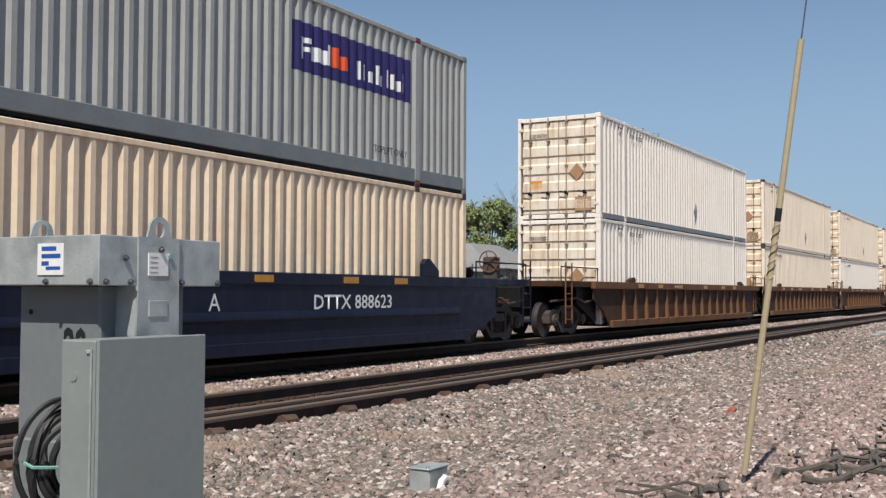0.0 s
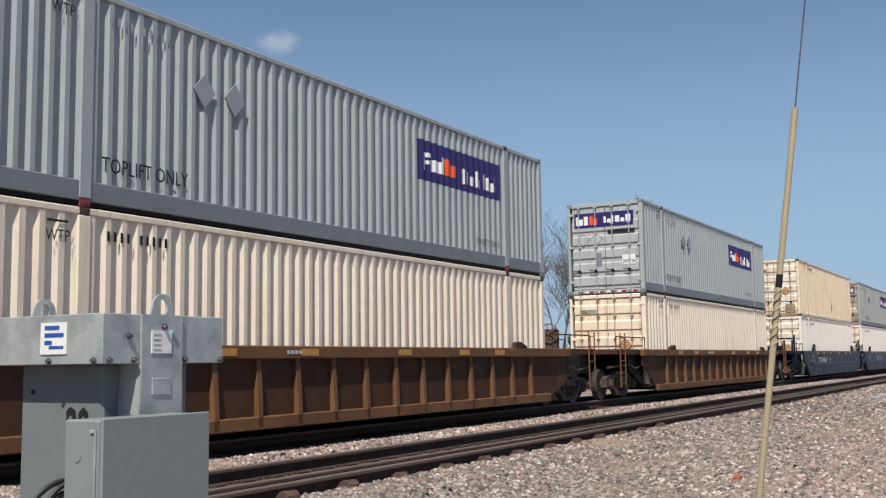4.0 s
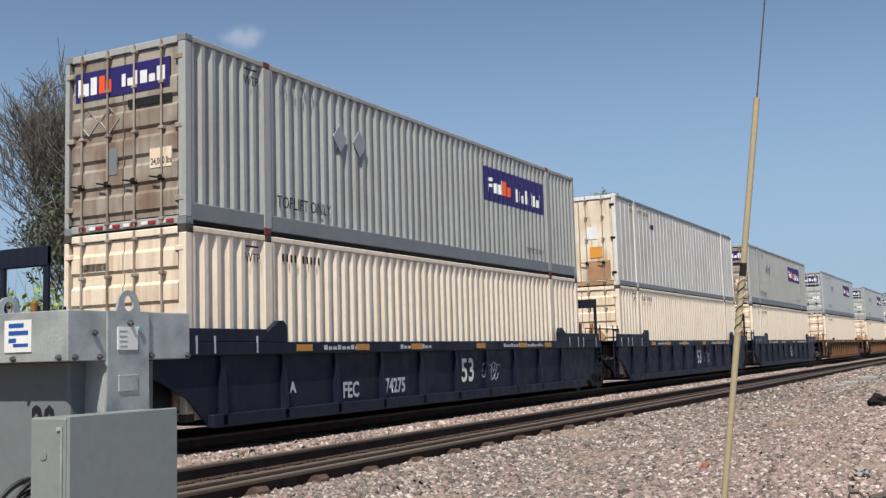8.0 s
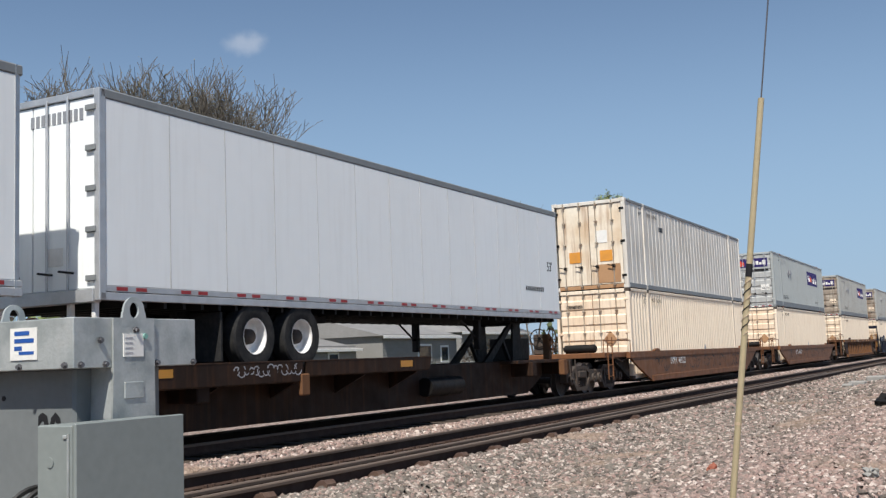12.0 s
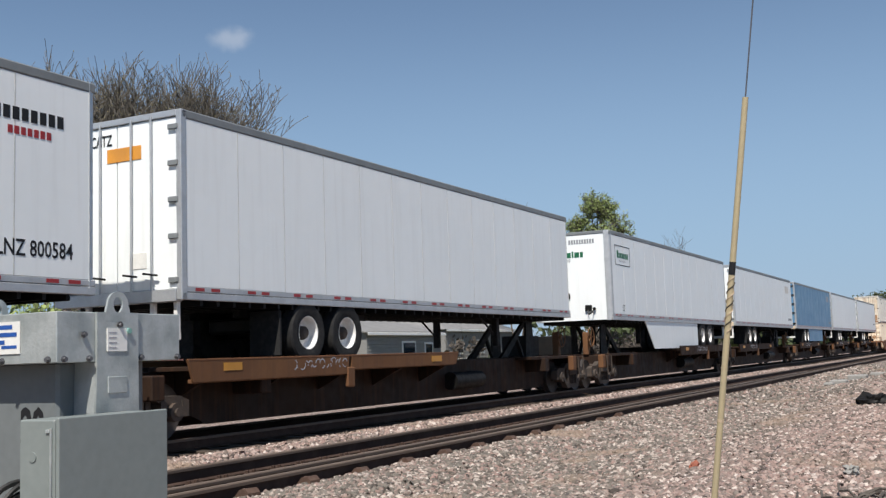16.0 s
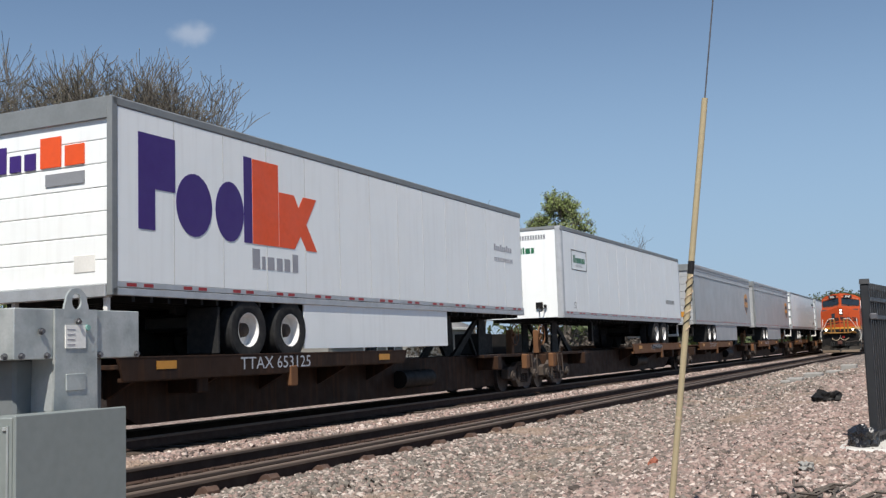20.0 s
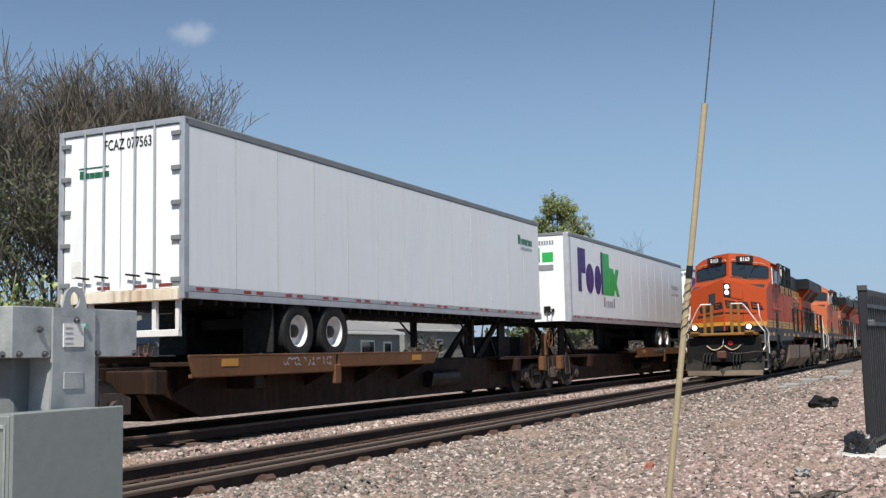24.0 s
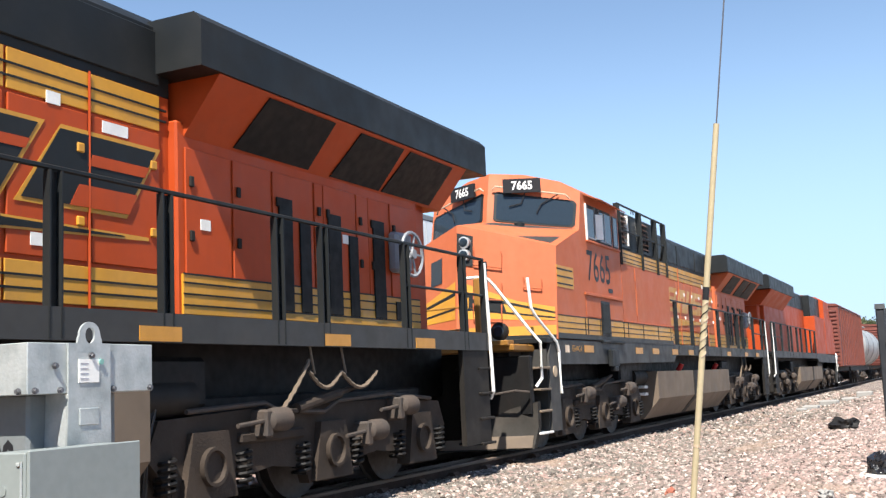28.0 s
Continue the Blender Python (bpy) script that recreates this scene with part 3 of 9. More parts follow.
def ballast(name, label, x0, x1, y0, y1, count, size, seed, thin=1.0):
    """Loose broken stones strewn on the ground, thinning out away from the near end."""
    rng = np.random.default_rng(seed)
    base = np.array([(1, 0, -0.5), (-0.5, 0.87, -0.5), (-0.5, -0.87, -0.5), (-0.9, 0, 0.35), (0.45, -0.8, 0.35), (0.45, 0.8, 0.35), (0.1, 0.05, 0.85)])
    faces = np.array([(0, 5, 4), (1, 3, 5), (2, 4, 3), (0, 1, 5), (1, 2, 3), (2, 0, 4), (6, 5, 3), (6, 3, 4), (6, 4, 5)])
    u = rng.random(count) ** thin
    px, py = x0 + (x1 - x0) * u, y0 + (y1 - y0) * rng.random(count)
    rad = size * (0.6 + 0.8 * rng.random(count) ** 1.8) * (1 + 0.5 * u)
    v = base[None] * (0.72 + 0.56 * rng.random((count, 7, 3)))
    a, t = rng.random(count) * 6.283, rng.normal(0, 0.75, count)
    ca, sa, ct, st = np.cos(a), np.sin(a), np.cos(t), np.sin(t)
    x1_, z1_ = v[..., 0] * ct[:, None] - v[..., 2] * st[:, None], v[..., 0] * st[:, None] + v[..., 2] * ct[:, None]
    xr, yr = x1_ * ca[:, None] - v[..., 1] * sa[:, None], x1_ * sa[:, None] + v[..., 1] * ca[:, None]
    pz = ground_z(px, py) + rad * 0.25 * rng.random(count)
    P = np.stack([px[:, None] + xr * rad[:, None], py[:, None] + yr * rad[:, None], pz[:, None] + z1_ * rad[:, None] * 0.9], -1)
    F = faces[None] + (np.arange(count) * 7)[:, None, None]
    me = bpy.data.meshes.new(name)
    nv, nf = count * 7, count * 9
    me.vertices.add(nv)
    me.vertices.foreach_set("co", P.reshape(-1))
    me.loops.add(nf * 3)
    me.loops.foreach_set("vertex_index", F.reshape(-1))
    me.polygons.add(nf)
    me.polygons.foreach_set("loop_start", np.arange(nf) * 3)
    me.update(calc_edges=True)
    me.materials.append(stone_mat)
    return tagged(new(name, me), label, "ballast", kind="stuff")


ballast("shoulder_ballast", "broken pink and grey ballast stones on the near shoulder", 3.5, 22, 2.0, 6.34, 78000, 0.028, 1, 1.45)
ballast("right_ballast", "scattered pale crushed stone beside the fence", 5.0, 24, 0.3, 2.4, 34000, 0.025, 2, 1.4)
ballast("far_shoulder_ballast", "crushed stone along the line further off", 20, 60, 1.0, 6.2, 14000, 0.045, 3, 1.1)
ballast("middle_ballast", "pale ballast heaped between the two tracks", 5, 60, 8.3, 10.5, 36000, 0.038, 4, 1.4)
ballast("crib_ballast", "ballast between the sleepers of the near track", 5, 30, 6.6, 7.9, 1500, 0.03, 5, 1.2)
ballast("outer_ballast", "ballast beyond the far track", 6, 60, 13.0, 15.0, 7000, 0.05, 6, 1.2)


def rail_shape(y, x0, x1):
    half = [(0.070, -0.171), (0.070, -0.163), (0.012, -0.148), (0.009, -0.05), (0.034, -0.040), (0.036, -0.012), (0.028, 0.0)]
    prof = [(y - a, b) for a, b in half] + [(y + a, b) for a, b in half[::-1]]
    return Shape().prism(prof, x0, x1, "x")


def track(name, label, mid, far):
    top = thing(name, label, "railway track", kind="structure")
    for s in (-1, 1):
        r = part("rail", rail_shape(mid + s * GAUGE, -120, 900), M["rail_side"], top)
        r.data.materials.append(M["rail_head"])
        for p in r.data.polygons:
            p.material_index = int(p.center.z > -0.043)
    tie = Shape().cbox(-0.115, 0.115, -1.3, 1.3, -0.36, -0.185, 0.012).mesh("tie", M["tie_wood"])
    plate = Shape().cbox(-0.1, 0.1, -0.19, 0.19, -0.187, -0.166, 0.006)
    for sx in (-0.06, 0.06):
        for sy in (-0.095, 0.095):
            plate.cbox(sx - 0.018, sx + 0.018, sy - 0.022, sy + 0.022, -0.17, -0.135, 0.006)
    plate = plate.mesh("tie_plate", M["rail_side"])
    clip = Shape().prism([(-0.2, -0.2), (-0.2, -0.1), (-0.16, -0.06), (-0.085, -0.07), (-0.03, -0.13), (-0.03, -0.2)], -0.08, 0.08, "x")
    clip.cbox(-0.045, -0.015, -0.16, -0.08, -0.1, -0.062, 0.008).cbox(0.015, 0.045, -0.16, -0.08, -0.1, -0.068, 0.008)
    clip = clip.mesh("rail_clip", M["anchor_rust"])
    rng = random.Random(11)
    whole = 64 if not far else 40
    for i in range(whole):
        x = 3.0 + i * 0.508
        part("tie", tie, None, top, m=pose(x, mid + rng.uniform(-0.05, 0.05), rng.uniform(-0.012, 0.008), 0, 0, rng.uniform(-1.2, 1.2)))
        if not far and i < 34:
            for s in (-1, 1):
                part("tie_plate", plate, None, top, m=pose(x, mid + s * GAUGE, 0))
            if i % 2 == 0:
                part("rail_clip", clip, None, top, m=pose(x + rng.uniform(-0.03, 0.03), mid - GAUGE, rng.uniform(-0.015, 0.01), 0, 0, rng.uniform(-6, 6)))
    rest = Shape()
    for i in range(260):
        x = 3.0 + (whole + i) * 0.508
        rest.box(x - 0.115, x + 0.115, mid - 1.3, mid + 1.3, -0.36, -0.19)
    part("distant_ties", rest, M["tie_wood"], top)
    return top


track("near_track", "rusty running rails on dark timber sleepers in ballast", NEAR, False)
spare = solid("loose_rail", rail_shape(NEAR - GAUGE + 0.4, -30, 46), M["rail_side"], "long brown spare rail lying between the running rails", "rail", m=pose(0, 0, -0.012))
spare.data.materials.append(M["rail_head"])
for p in spare.data.polygons:
    p.material_index = int(p.center.z > -0.043)
track("far_track", "shaded rails on dark sleepers below the passing train", FAR, True)

# ---- rolling stock: shared pieces ----
CACHE = {}


def cached(key, make):
    if key not in CACHE:
        CACHE[key] = make()
    return CACHE[key]


def kept(name, key, mat, make):
    """A mesh made once and shared by all alike pieces."""
    return cached((name, key, mat), lambda: make().mesh(name, M[mat]))


WHEELS = {"lead": [], "trail": [], "lead_in": [], "trail_in": []}
ENGINE_WHEELS = []


def wheelset_mesh(r, key):
    def make():
        s = Shape().bar((0, -0.72, 0), (0, 0.72, 0), 0.085, 10)
        for k in (-1, 1):
            s.lathe([(0.1, k * 0.86), (0.12, k * 0.80), (r - 0.1, k * 0.795), (r - 0.02, k * 0.80), (r, k * 0.81), (r, k * 0.70), (r + 0.025, k * 0.685),
                     (r + 0.02, k * 0.66), (r - 0.1, k * 0.68), (0.12, k * 0.70)], 22)
            s.lathe([(0.105, k * 0.86), (0.105, k * 1.06), (0.08, k * 1.09)], 12)
            for b in range(3):
                w = b * 2.094
                s.lathe([(0.02, k * 1.085), (0.02, k * 1.11)], 6, at=(0.05 * math.cos(w), 0, 0.05 * math.sin(w)))
        return s
    return kept("wheelset", key, "wheel_steel", make)


def bogie(parent, x, name="truck", way=""):
    """A three-piece freight truck: bolster, two side frames, two wheelsets."""
    def bolster():
        return Shape().cbox(-0.2, 0.2, -0.95, 0.95, 0.42, 0.72, 0.03).lathe([(0.3, 0.72), (0.3, 0.8)], 14, "z")

    def frame_side():
        """A cast truss side frame with open windows round the spring nest."""
        s = Shape()
        for k in (-1, 1):
            s.prism([(k * 1.2, 0.6), (k * 1.02, 0.67), (k * 0.66, 0.67), (k * 0.42, 0.79), (0, 0.80), (0, 0.69), (k * 0.4, 0.68), (k * 0.62, 0.56), (k * 1.2, 0.5)], -0.075, 0.075)
            s.prism([(k * 1.2, 0.6), (k * 1.2, 0.36), (k * 1.08, 0.36), (k * 1.05, 0.6)], -0.09, 0.09)
            s.prism([(k * 0.74, 0.6), (k * 0.74, 0.36), (k * 0.66, 0.36), (k * 0.6, 0.5), (k * 0.6, 0.6)], -0.09, 0.09)
            s.prism([(k * 0.66, 0.5), (k * 0.66, 0.36), (k * 0.4, 0.11), (0, 0.11), (0, 0.21), (k * 0.36, 0.22)], -0.075, 0.075)
            s.prism([(k * 0.38, 0.2), (k * 0.3, 0.2), (k * 0.3, 0.7), (k * 0.4, 0.7)], -0.08, 0.08)
            s.lathe([(0.14, -0.14), (0.14, 0.1)], 14, at=(k * 0.89, 0, 0.43)).lathe([(0.06, -0.17), (0.06, -0.14)], 8, at=(k * 0.89, 0, 0.43))
        for q in (-0.17, 0, 0.17):
            for j in range(4):
                s.lathe([(0.05, 0.22 + j * 0.055), (0.075, 0.245 + j * 0.055), (0.05, 0.27 + j * 0.055)], 8, "z", at=(q, 0.0, 0))
        return s.cbox(-0.26, 0.26, -0.11, 0.09, 0.46, 0.66, 0.03)
    t = part(name, kept("bolster", 0, "truck_steel", bolster), None, parent, "rusty cast steel truck", pose(x, 0, 0))
    for s in (-1, 1):
        part("sideframe", kept("sideframe", 0, "truck_steel", frame_side), None, t, m=pose(0, s * 1.0, 0, 0, 0, 0 if s < 0 else 180))
    for k, key in ((-0.89, "lead"), (0.89, "trail")):
        WHEELS[key + way].append(part("wheelset", wheelset_mesh(0.43, 0), None, t, m=pose(k, 0, 0.43)))
    return t


def coupler(parent, x, way):
    def make():
        return Shape().cbox(0, 0.62, -0.07, 0.07, 0.80, 0.94, 0.02).cbox(0.5, 0.82, -0.17, 0.14, 0.74, 1.0, 0.05).cbox(0.76, 0.9, -0.17, -0.04, 0.76, 0.98, 0.04)
    return part("coupler", kept("coupler", 0, "coupler_rust", make), None, parent, "rusty knuckle coupler", pose(x, 0, 0, 0, 0, 0 if way > 0 else 180))


# ---- containers ----
LEN, WID, HIG = 16.154, 2.5, 2.896
POST = (LEN - 12.192) / 2


def wave(x0, x1, pitch, depth, flat=0.3):
    """The outline of a corrugated sheet seen from above: (x, inwards)."""
    n = max(1, round((x1 - x0) / pitch))
    p = (x1 - x0) / n
    pts = []
    for i in range(n):
        a = x0 + i * p
        for u, d in ((0, 0), (flat, 0), (0.5, depth), (0.5 + flat, depth)):
            pts.append((a + u * p, d))
    pts.append((x1, 0))
    return pts


def sheet(x0, x1, z0, z1, y, pitch, depth, out=0.0, back=0.06, whole=None, flat=0.3):
    """A corrugated wall facing -y at y; whole: the full sheet whose waves it follows."""
    a, b = whole or (x0, x1)
    pts = [(px, y + d - out) for px, d in wave(a, b, pitch, depth, flat)]
    if whole:
        inner = [p for p in pts if x0 < p[0] < x1]

        def at(v):
            for (xa, ya), (xb, yb) in zip(pts, pts[1:]):
                if xa <= v <= xb:
                    return (v, ya + (yb - ya) * (v - xa) / max(1e-6, xb - xa))
        pts = [at(x0)] + inner + [at(x1)]
    yb = y + back
    if out:
        return Shape().prism(pts + [(q[0], q[1] + 0.002) for q in pts[::-1]], z0, z1, "z")
    return Shape().prism(pts + [(x1, yb), (x0, yb)], z0, z1, "z")


KINDS = {  # body, rail, corrugation pitch, depth, label
    "grey": ("grey_box", "grey_rail", 0.262, 0.045, "weathered grey corrugated steel container with a dark blue sign"),
    "grey_old": ("grey_old_box", "grey_rail", 0.262, 0.045, "dirty grey corrugated container with rusty doors and a blue sign"),
    "cream": ("cream_box", "cream_box", 0.27, 0.045, "cream corrugated steel container with rusty stains"),
    # grey on the white box's bottom rail: its shaded look put into colour
    "white": ("white_box", "grey_rail", 0.27, 0.045, "off-white corrugated steel container"),
    "tan": ("tan_box", "tan_box", 0.27, 0.045, "rust-stained tan corrugated steel container"),
    "ribbed": ("dull_white_box", "grey_rail", 0.42, 0.0, "dirty white smooth-sided container with upright ribs"),
}
FIRST = {}


def letters_end(text, size, mat, parent, x, y, z):
    """Lettering on a door end, read from the -x side."""
    return part("lettering", writing(text, size, mat, squeeze=0.7, thick=0.003), None, parent, m=pose(x, y + 0.0, z, 0, 0, -90))


def container(kind):
    if kind in FIRST:
        return copy_thing(FIRST[kind], Matrix())
    body, rail, pitch, depth, label = KINDS[kind]
    c = FIRST[kind] = thing("shipping_container", label, "container", "containers on the train")
    ys = -WID / 2
    grey = kind in ("grey", "grey_old")
    low = 0.34 if grey else 0.17
    bays = [(0.14, POST - 0.1), (POST + 0.1, LEN - POST - 0.1), (LEN - POST + 0.1, LEN - 0.14)]
    for a, b in bays:
        if depth:
            part("corrugated_panel", sheet(a, b, low, HIG - 0.1, ys + 0.012, pitch, depth), M[body], c)
        else:
            part("flat_panel", Shape().box(a, b, ys + 0.03, ys + 0.06, low, HIG - 0.1), M[body], c)
            n = round((b - a) / pitch)
            rib = kept("rib", "c", body, lambda: Shape().prism([(-0.03, 0.028), (-0.015, 0.014), (0.015, 0.014), (0.03, 0.028)], low, HIG - 0.1, "z"))
            for i in range(1, n):
                part("rib", rib, None, c, m=pose(a + (b - a) * i / n, ys + 0.003, 0))
    part("far_wall", Shape().box(0.14, LEN - 0.14, -ys - 0.05, -ys - 0.012, low, HIG - 0.1), M[body], c)
    part("roof", Shape().box(0.02, LEN - 0.02, ys + 0.02, -ys - 0.02, HIG - 0.05, HIG - 0.015), M[body], c)
    part("floor", Shape().box(0.02, LEN - 0.02, ys + 0.03, -ys - 0.03, 0.02, 0.16), M["dark_steel"], c)
    part("front_wall", Shape().box(LEN - 0.06, LEN - 0.03, ys + 0.1, -ys - 0.1, 0.1, HIG - 0.06), M[body], c)
    for s in (-1, 1):
        y0, y1 = (ys, ys + 0.09) if s < 0 else (-ys - 0.09, -ys)
        part("bottom_rail", Shape().cbox(0.15, LEN - 0.15, y0 + (0.004 if s < 0 else 0), y1, 0.075 if grey else 0.02, low, 0.012), M[rail], c)
        part("top_rail", Shape().cbox(0.15, LEN - 0.15, y0 + (0.004 if s < 0 else 0), y1, HIG - 0.1, HIG - 0.01, 0.012), M["grey_rail" if kind == "ribbed" else body], c)
        for x in (0.0, LEN - 0.15):
            part("corner_post", Shape().cbox(x, x + 0.15, y0, y1 + (0.05 if s < 0 else 0), 0.11, HIG - 0.11, 0.015), M[body], c)
        for x in (POST, LEN - POST):
            part("stacking_post", Shape().cbox(x - 0.1, x + 0.1, y0 - (0.006 if s < 0 else 0), y1, 0.11, HIG - 0.11, 0.012), M[body], c)
        for x in (0.09, POST, LEN - POST, LEN - 0.09)[:4 if s < 0 else 1]:
            cast = kept("casting", 0, "casting_red" if grey and x in (POST, LEN - POST) else "grey_rail" if grey else "truck_steel" if kind in ("tan", "cream") else body,
                        lambda: Shape().cbox(-0.09, 0.09, -0.083, 0.083, -0.06, 0.06, 0.012).lathe([(0.032, -0.092), (0.032, -0.084)], 10))
            for z in (0.058, HIG - 0.058):
                part("corner_casting", cast, None, c, m=pose(x, s * (WID / 2 - 0.082), z, 0, 0, 0 if s < 0 else 180))
    # the door end
    part("door_header", Shape().cbox(0.01, 0.1, ys + 0.15, -ys - 0.15, HIG - 0.13, HIG - 0.02, 0.01), M[body], c)
    part("door_sill", Shape().cbox(0.01, 0.1, ys + 0.15, -ys - 0.15, 0.02, 0.14, 0.01), M["door_dirt" if kind in ("tan", "ribbed") else body], c)
    doormat = {"cream": "tan_door", "white": "stained_door", "tan": "stained_door", "ribbed": "rust_run_door", "grey": "grey_door", "grey_old": "grey_old_door"}.get(kind, body)
    for s in (-1, 1):
        y0, y1 = (ys + 0.16, -0.012) if s < 0 else (0.012, -ys - 0.16)
        ridge = [(0.09, 0.15), (0.047, 0.15)]
        for k in range(0 if kind == "ribbed" else 5):
            z = 0.24 + k * (0.43 if grey else 0.5)
            ridge += [(0.047, z), (0.012, z + 0.05), (0.012, z + 0.29), (0.047, z + 0.34)]
        ridge += [(0.047, HIG - 0.14), (0.09, HIG - 0.14)]
        d = Shape().prism([(a, b) for a, b in ridge], y0, y1)
        door = part("door", d, M[doormat], c)
        for q in (0.27, 0.78):
            y = y0 + (y1 - y0) * q
            bar = Shape().bar((-0.018, y, 0.04), (-0.018, y, HIG - 0.03), 0.017, 6)
            for z in (0.12, 0.75, 1.5, 2.2, 2.75):
                bar.cbox(-0.04, 0.05, y - 0.045, y + 0.045, z - 0.025, z + 0.025, 0.008)
            part("locking_bar", bar, M["aluminium" if kind == "grey" else "grey_old_door" if kind == "grey_old" else "grey_old_door"], door)
            part("handle", Shape().bar((-0.05, y - 0.04, 0.72), (-0.05, y + 0.2, 0.77), 0.014, 6).cbox(-0.055, 0.03, y - 0.04, y + 0.05, 0.69, 0.78, 0.01), M["dark_steel"], door)
        yh = y0 - 0.04 if s < 0 else y1 + 0.04
        for z in (0.4, 1.5, 2.55):
            part("hinge", kept("hinge", kind == "ribbed", "dark_steel" if kind == "ribbed" else doormat, lambda: Shape().cbox(-0.03, 0.05, -0.08, 0.08, -0.04, 0.04, 0.01)), None, door, m=pose(0.02, yh, z))
    # paint and labels
    dark = M["black_paint"]
    letters("WTP", 0.15, dark, c, 1.38, ys - 0.002, 2.42, squeeze=0.8)
    part("code_bar", Shape().box(1.4, 1.72, ys - 0.0015, ys + 0.001, 2.66, 2.69), dark, c)
    code = Shape()
    for k in range(10):
        if k != 4:
            code.box(2.36 + k * 0.115, 2.405 + k * 0.115, ys + 0.002, ys + 0.006, 2.49, 2.62)
    tagged(part("code_mark", code, M["faded_print" if grey else "black_paint"], c), kind="stuff")
    if grey:
        letters("TOPLIFT ONLY", 0.2, dark, c, 2.24, ys + 0.004, 0.5, squeeze=0.82)
        letters("TOPLIFT ONLY", 0.13, dark, c, 12.65, ys + 0.004, 0.5, squeeze=0.9)
        x0, x1, z0, z1 = 10.25, 13.98, 1.58, 2.40
        sign = part("sign", sheet(x0, x1, z0, z1, ys + 0.012, pitch, depth, 0.004, whole=bays[1]), M["purple"], c, "dark blue sign on the corrugations")

        def mark(a, b, lo, hi, mat, name="sign_mark"):
            part(name, sheet(x0 + a * 1.27, x0 + b * 1.27, z0 + lo * 1.1, z0 + hi * 1.1, ys + 0.012, pitch, depth, 0.008, whole=bays[1]), M[mat], sign)
        for a, b, lo, hi in ((0.2, 0.27, 0.2, 0.52), (0.27, 0.42, 0.44, 0.52), (0.27, 0.38, 0.31, 0.38), (0.45, 0.62, 0.2, 0.42), (0.66, 0.82, 0.2, 0.42), (0.77, 0.83, 0.42, 0.52)):
            mark(a, b, lo, hi, "white_paint")
        for a, b, lo, hi in ((0.88, 1.04, 0.2, 0.52), (1.08, 1.26, 0.2, 0.42)):
            mark(a, b, lo, hi, "brand_orange")
        for a, b, lo, hi in ((1.5, 1.56, 0.14, 0.44), (1.62, 1.68, 0.14, 0.40), (1.76, 1.9, 0.14, 0.32), (1.96, 2.02, 0.14, 0.46), (2.08, 2.14, 0.14, 0.32), (2.22, 2.28, 0.14, 0.44),
                             (2.36, 2.42, 0.14, 0.40), (2.5, 2.6, 0.14, 0.32), (2.66, 2.72, 0.14, 0.46)):
            mark(a, b, lo, hi, "label_white")
        for x in (4.15, 4.82):
            part("placard", Shape().prism([(x, 1.72), (x + 0.23, 1.98), (x, 2.24), (x - 0.23, 1.98)], ys - 0.012, ys + 0.004), M["faded_print"], c, "faded diamond placard holder")
        sign2 = part("door_sign", Shape().box(0.002, 0.03, ys + 0.3, -ys - 0.24, 2.12, 2.58), M["purple"], c, "dark blue sign across both doors")
        for y0, y1, lo, hi, mat in ((-0.95, -0.88, 2.2, 2.48, "white_paint"), (-0.84, -0.72, 2.2, 2.4, "white_paint"), (-0.68, -0.55, 2.2, 2.48, "white_paint"), (-0.5, -0.38, 2.2, 2.48, "brand_orange"),
                                    (-0.36, -0.24, 2.2, 2.4, "brand_orange"), (-0.02, 0.06, 2.24, 2.44, "label_white"), (0.1, 0.22, 2.24, 2.36, "label_white"), (0.26, 0.3, 2.24, 2.46, "label_white"),
                                    (0.36, 0.5, 2.24, 2.44, "label_white"), (0.54, 0.66, 2.24, 2.36, "label_white"), (0.7, 0.86, 2.24, 2.46, "label_white")):
            part("sign_mark", Shape().box(-0.002, 0.004, -y1, -y0, lo, hi), M[mat], sign2)
        part("data_plate", Shape().box(0.004, 0.03, -0.98, -0.55, 0.9, 1.2), M["label_white" if kind == "grey" else "tan_door"], c)
        part("inspection_plate", Shape().box(0.004, 0.03, 0.12, 0.32, 0.88, 1.3), M["grey_rail"], c)
        letters_end("24,000 lbs", 0.1, M["black_paint"], c, 0.003, -0.57, 0.95)
        for y in (0.28, 0.72):
            part("placard_holder", Shape().tube([(0.006, y + 0.2, 1.75), (0.006, y, 1.95), (0.006, y - 0.2, 1.75), (0.006, y, 1.55), (0.006, y + 0.2, 1.75)], 0.012, 5), M["grey_door"], c)
        part("code_mark", Shape().box(0.008, 0.013, -0.98, -0.1, 1.9, 2.02), M["black_paint"], c)
        tape = Shape()
        for k in range(6):
            tape.box(-0.006, 0.012, -1.02 + k * 0.36, -0.88 + k * 0.36, 0.05, 0.10)
        tagged(part("reflector_tape", tape, M["reflector_red"], c), kind="stuff")
        pale = Shape()
        for k in range(5):
            pale.box(-0.006, 0.012, -0.87 + k * 0.36, -0.74 + k * 0.36, 0.05, 0.10)
        tagged(part("reflector_tape", pale, M["label_white"], c), kind="stuff")
    elif kind == "ribbed":
        part("name_mark", Shape().box(3.7, 4.2, ys + 0.02, ys + 0.029, 2.1, 2.26), M["black_paint"], c)
        for y in (-0.75, 0.3):
            part("warning_label", Shape().box(0.03, 0.044, y, y + 0.42, 0.9, 1.25), M["label_orange"], c)
        part("door_grime", Shape().box(0.035, 0.044, -1.0, -0.25, 0.2, 0.8), M["door_dirt"], c)
        part("notice", Shape().box(0.034, 0.044, -0.6, -0.2, 1.5, 1.9), M["label_white"], c)
    else:
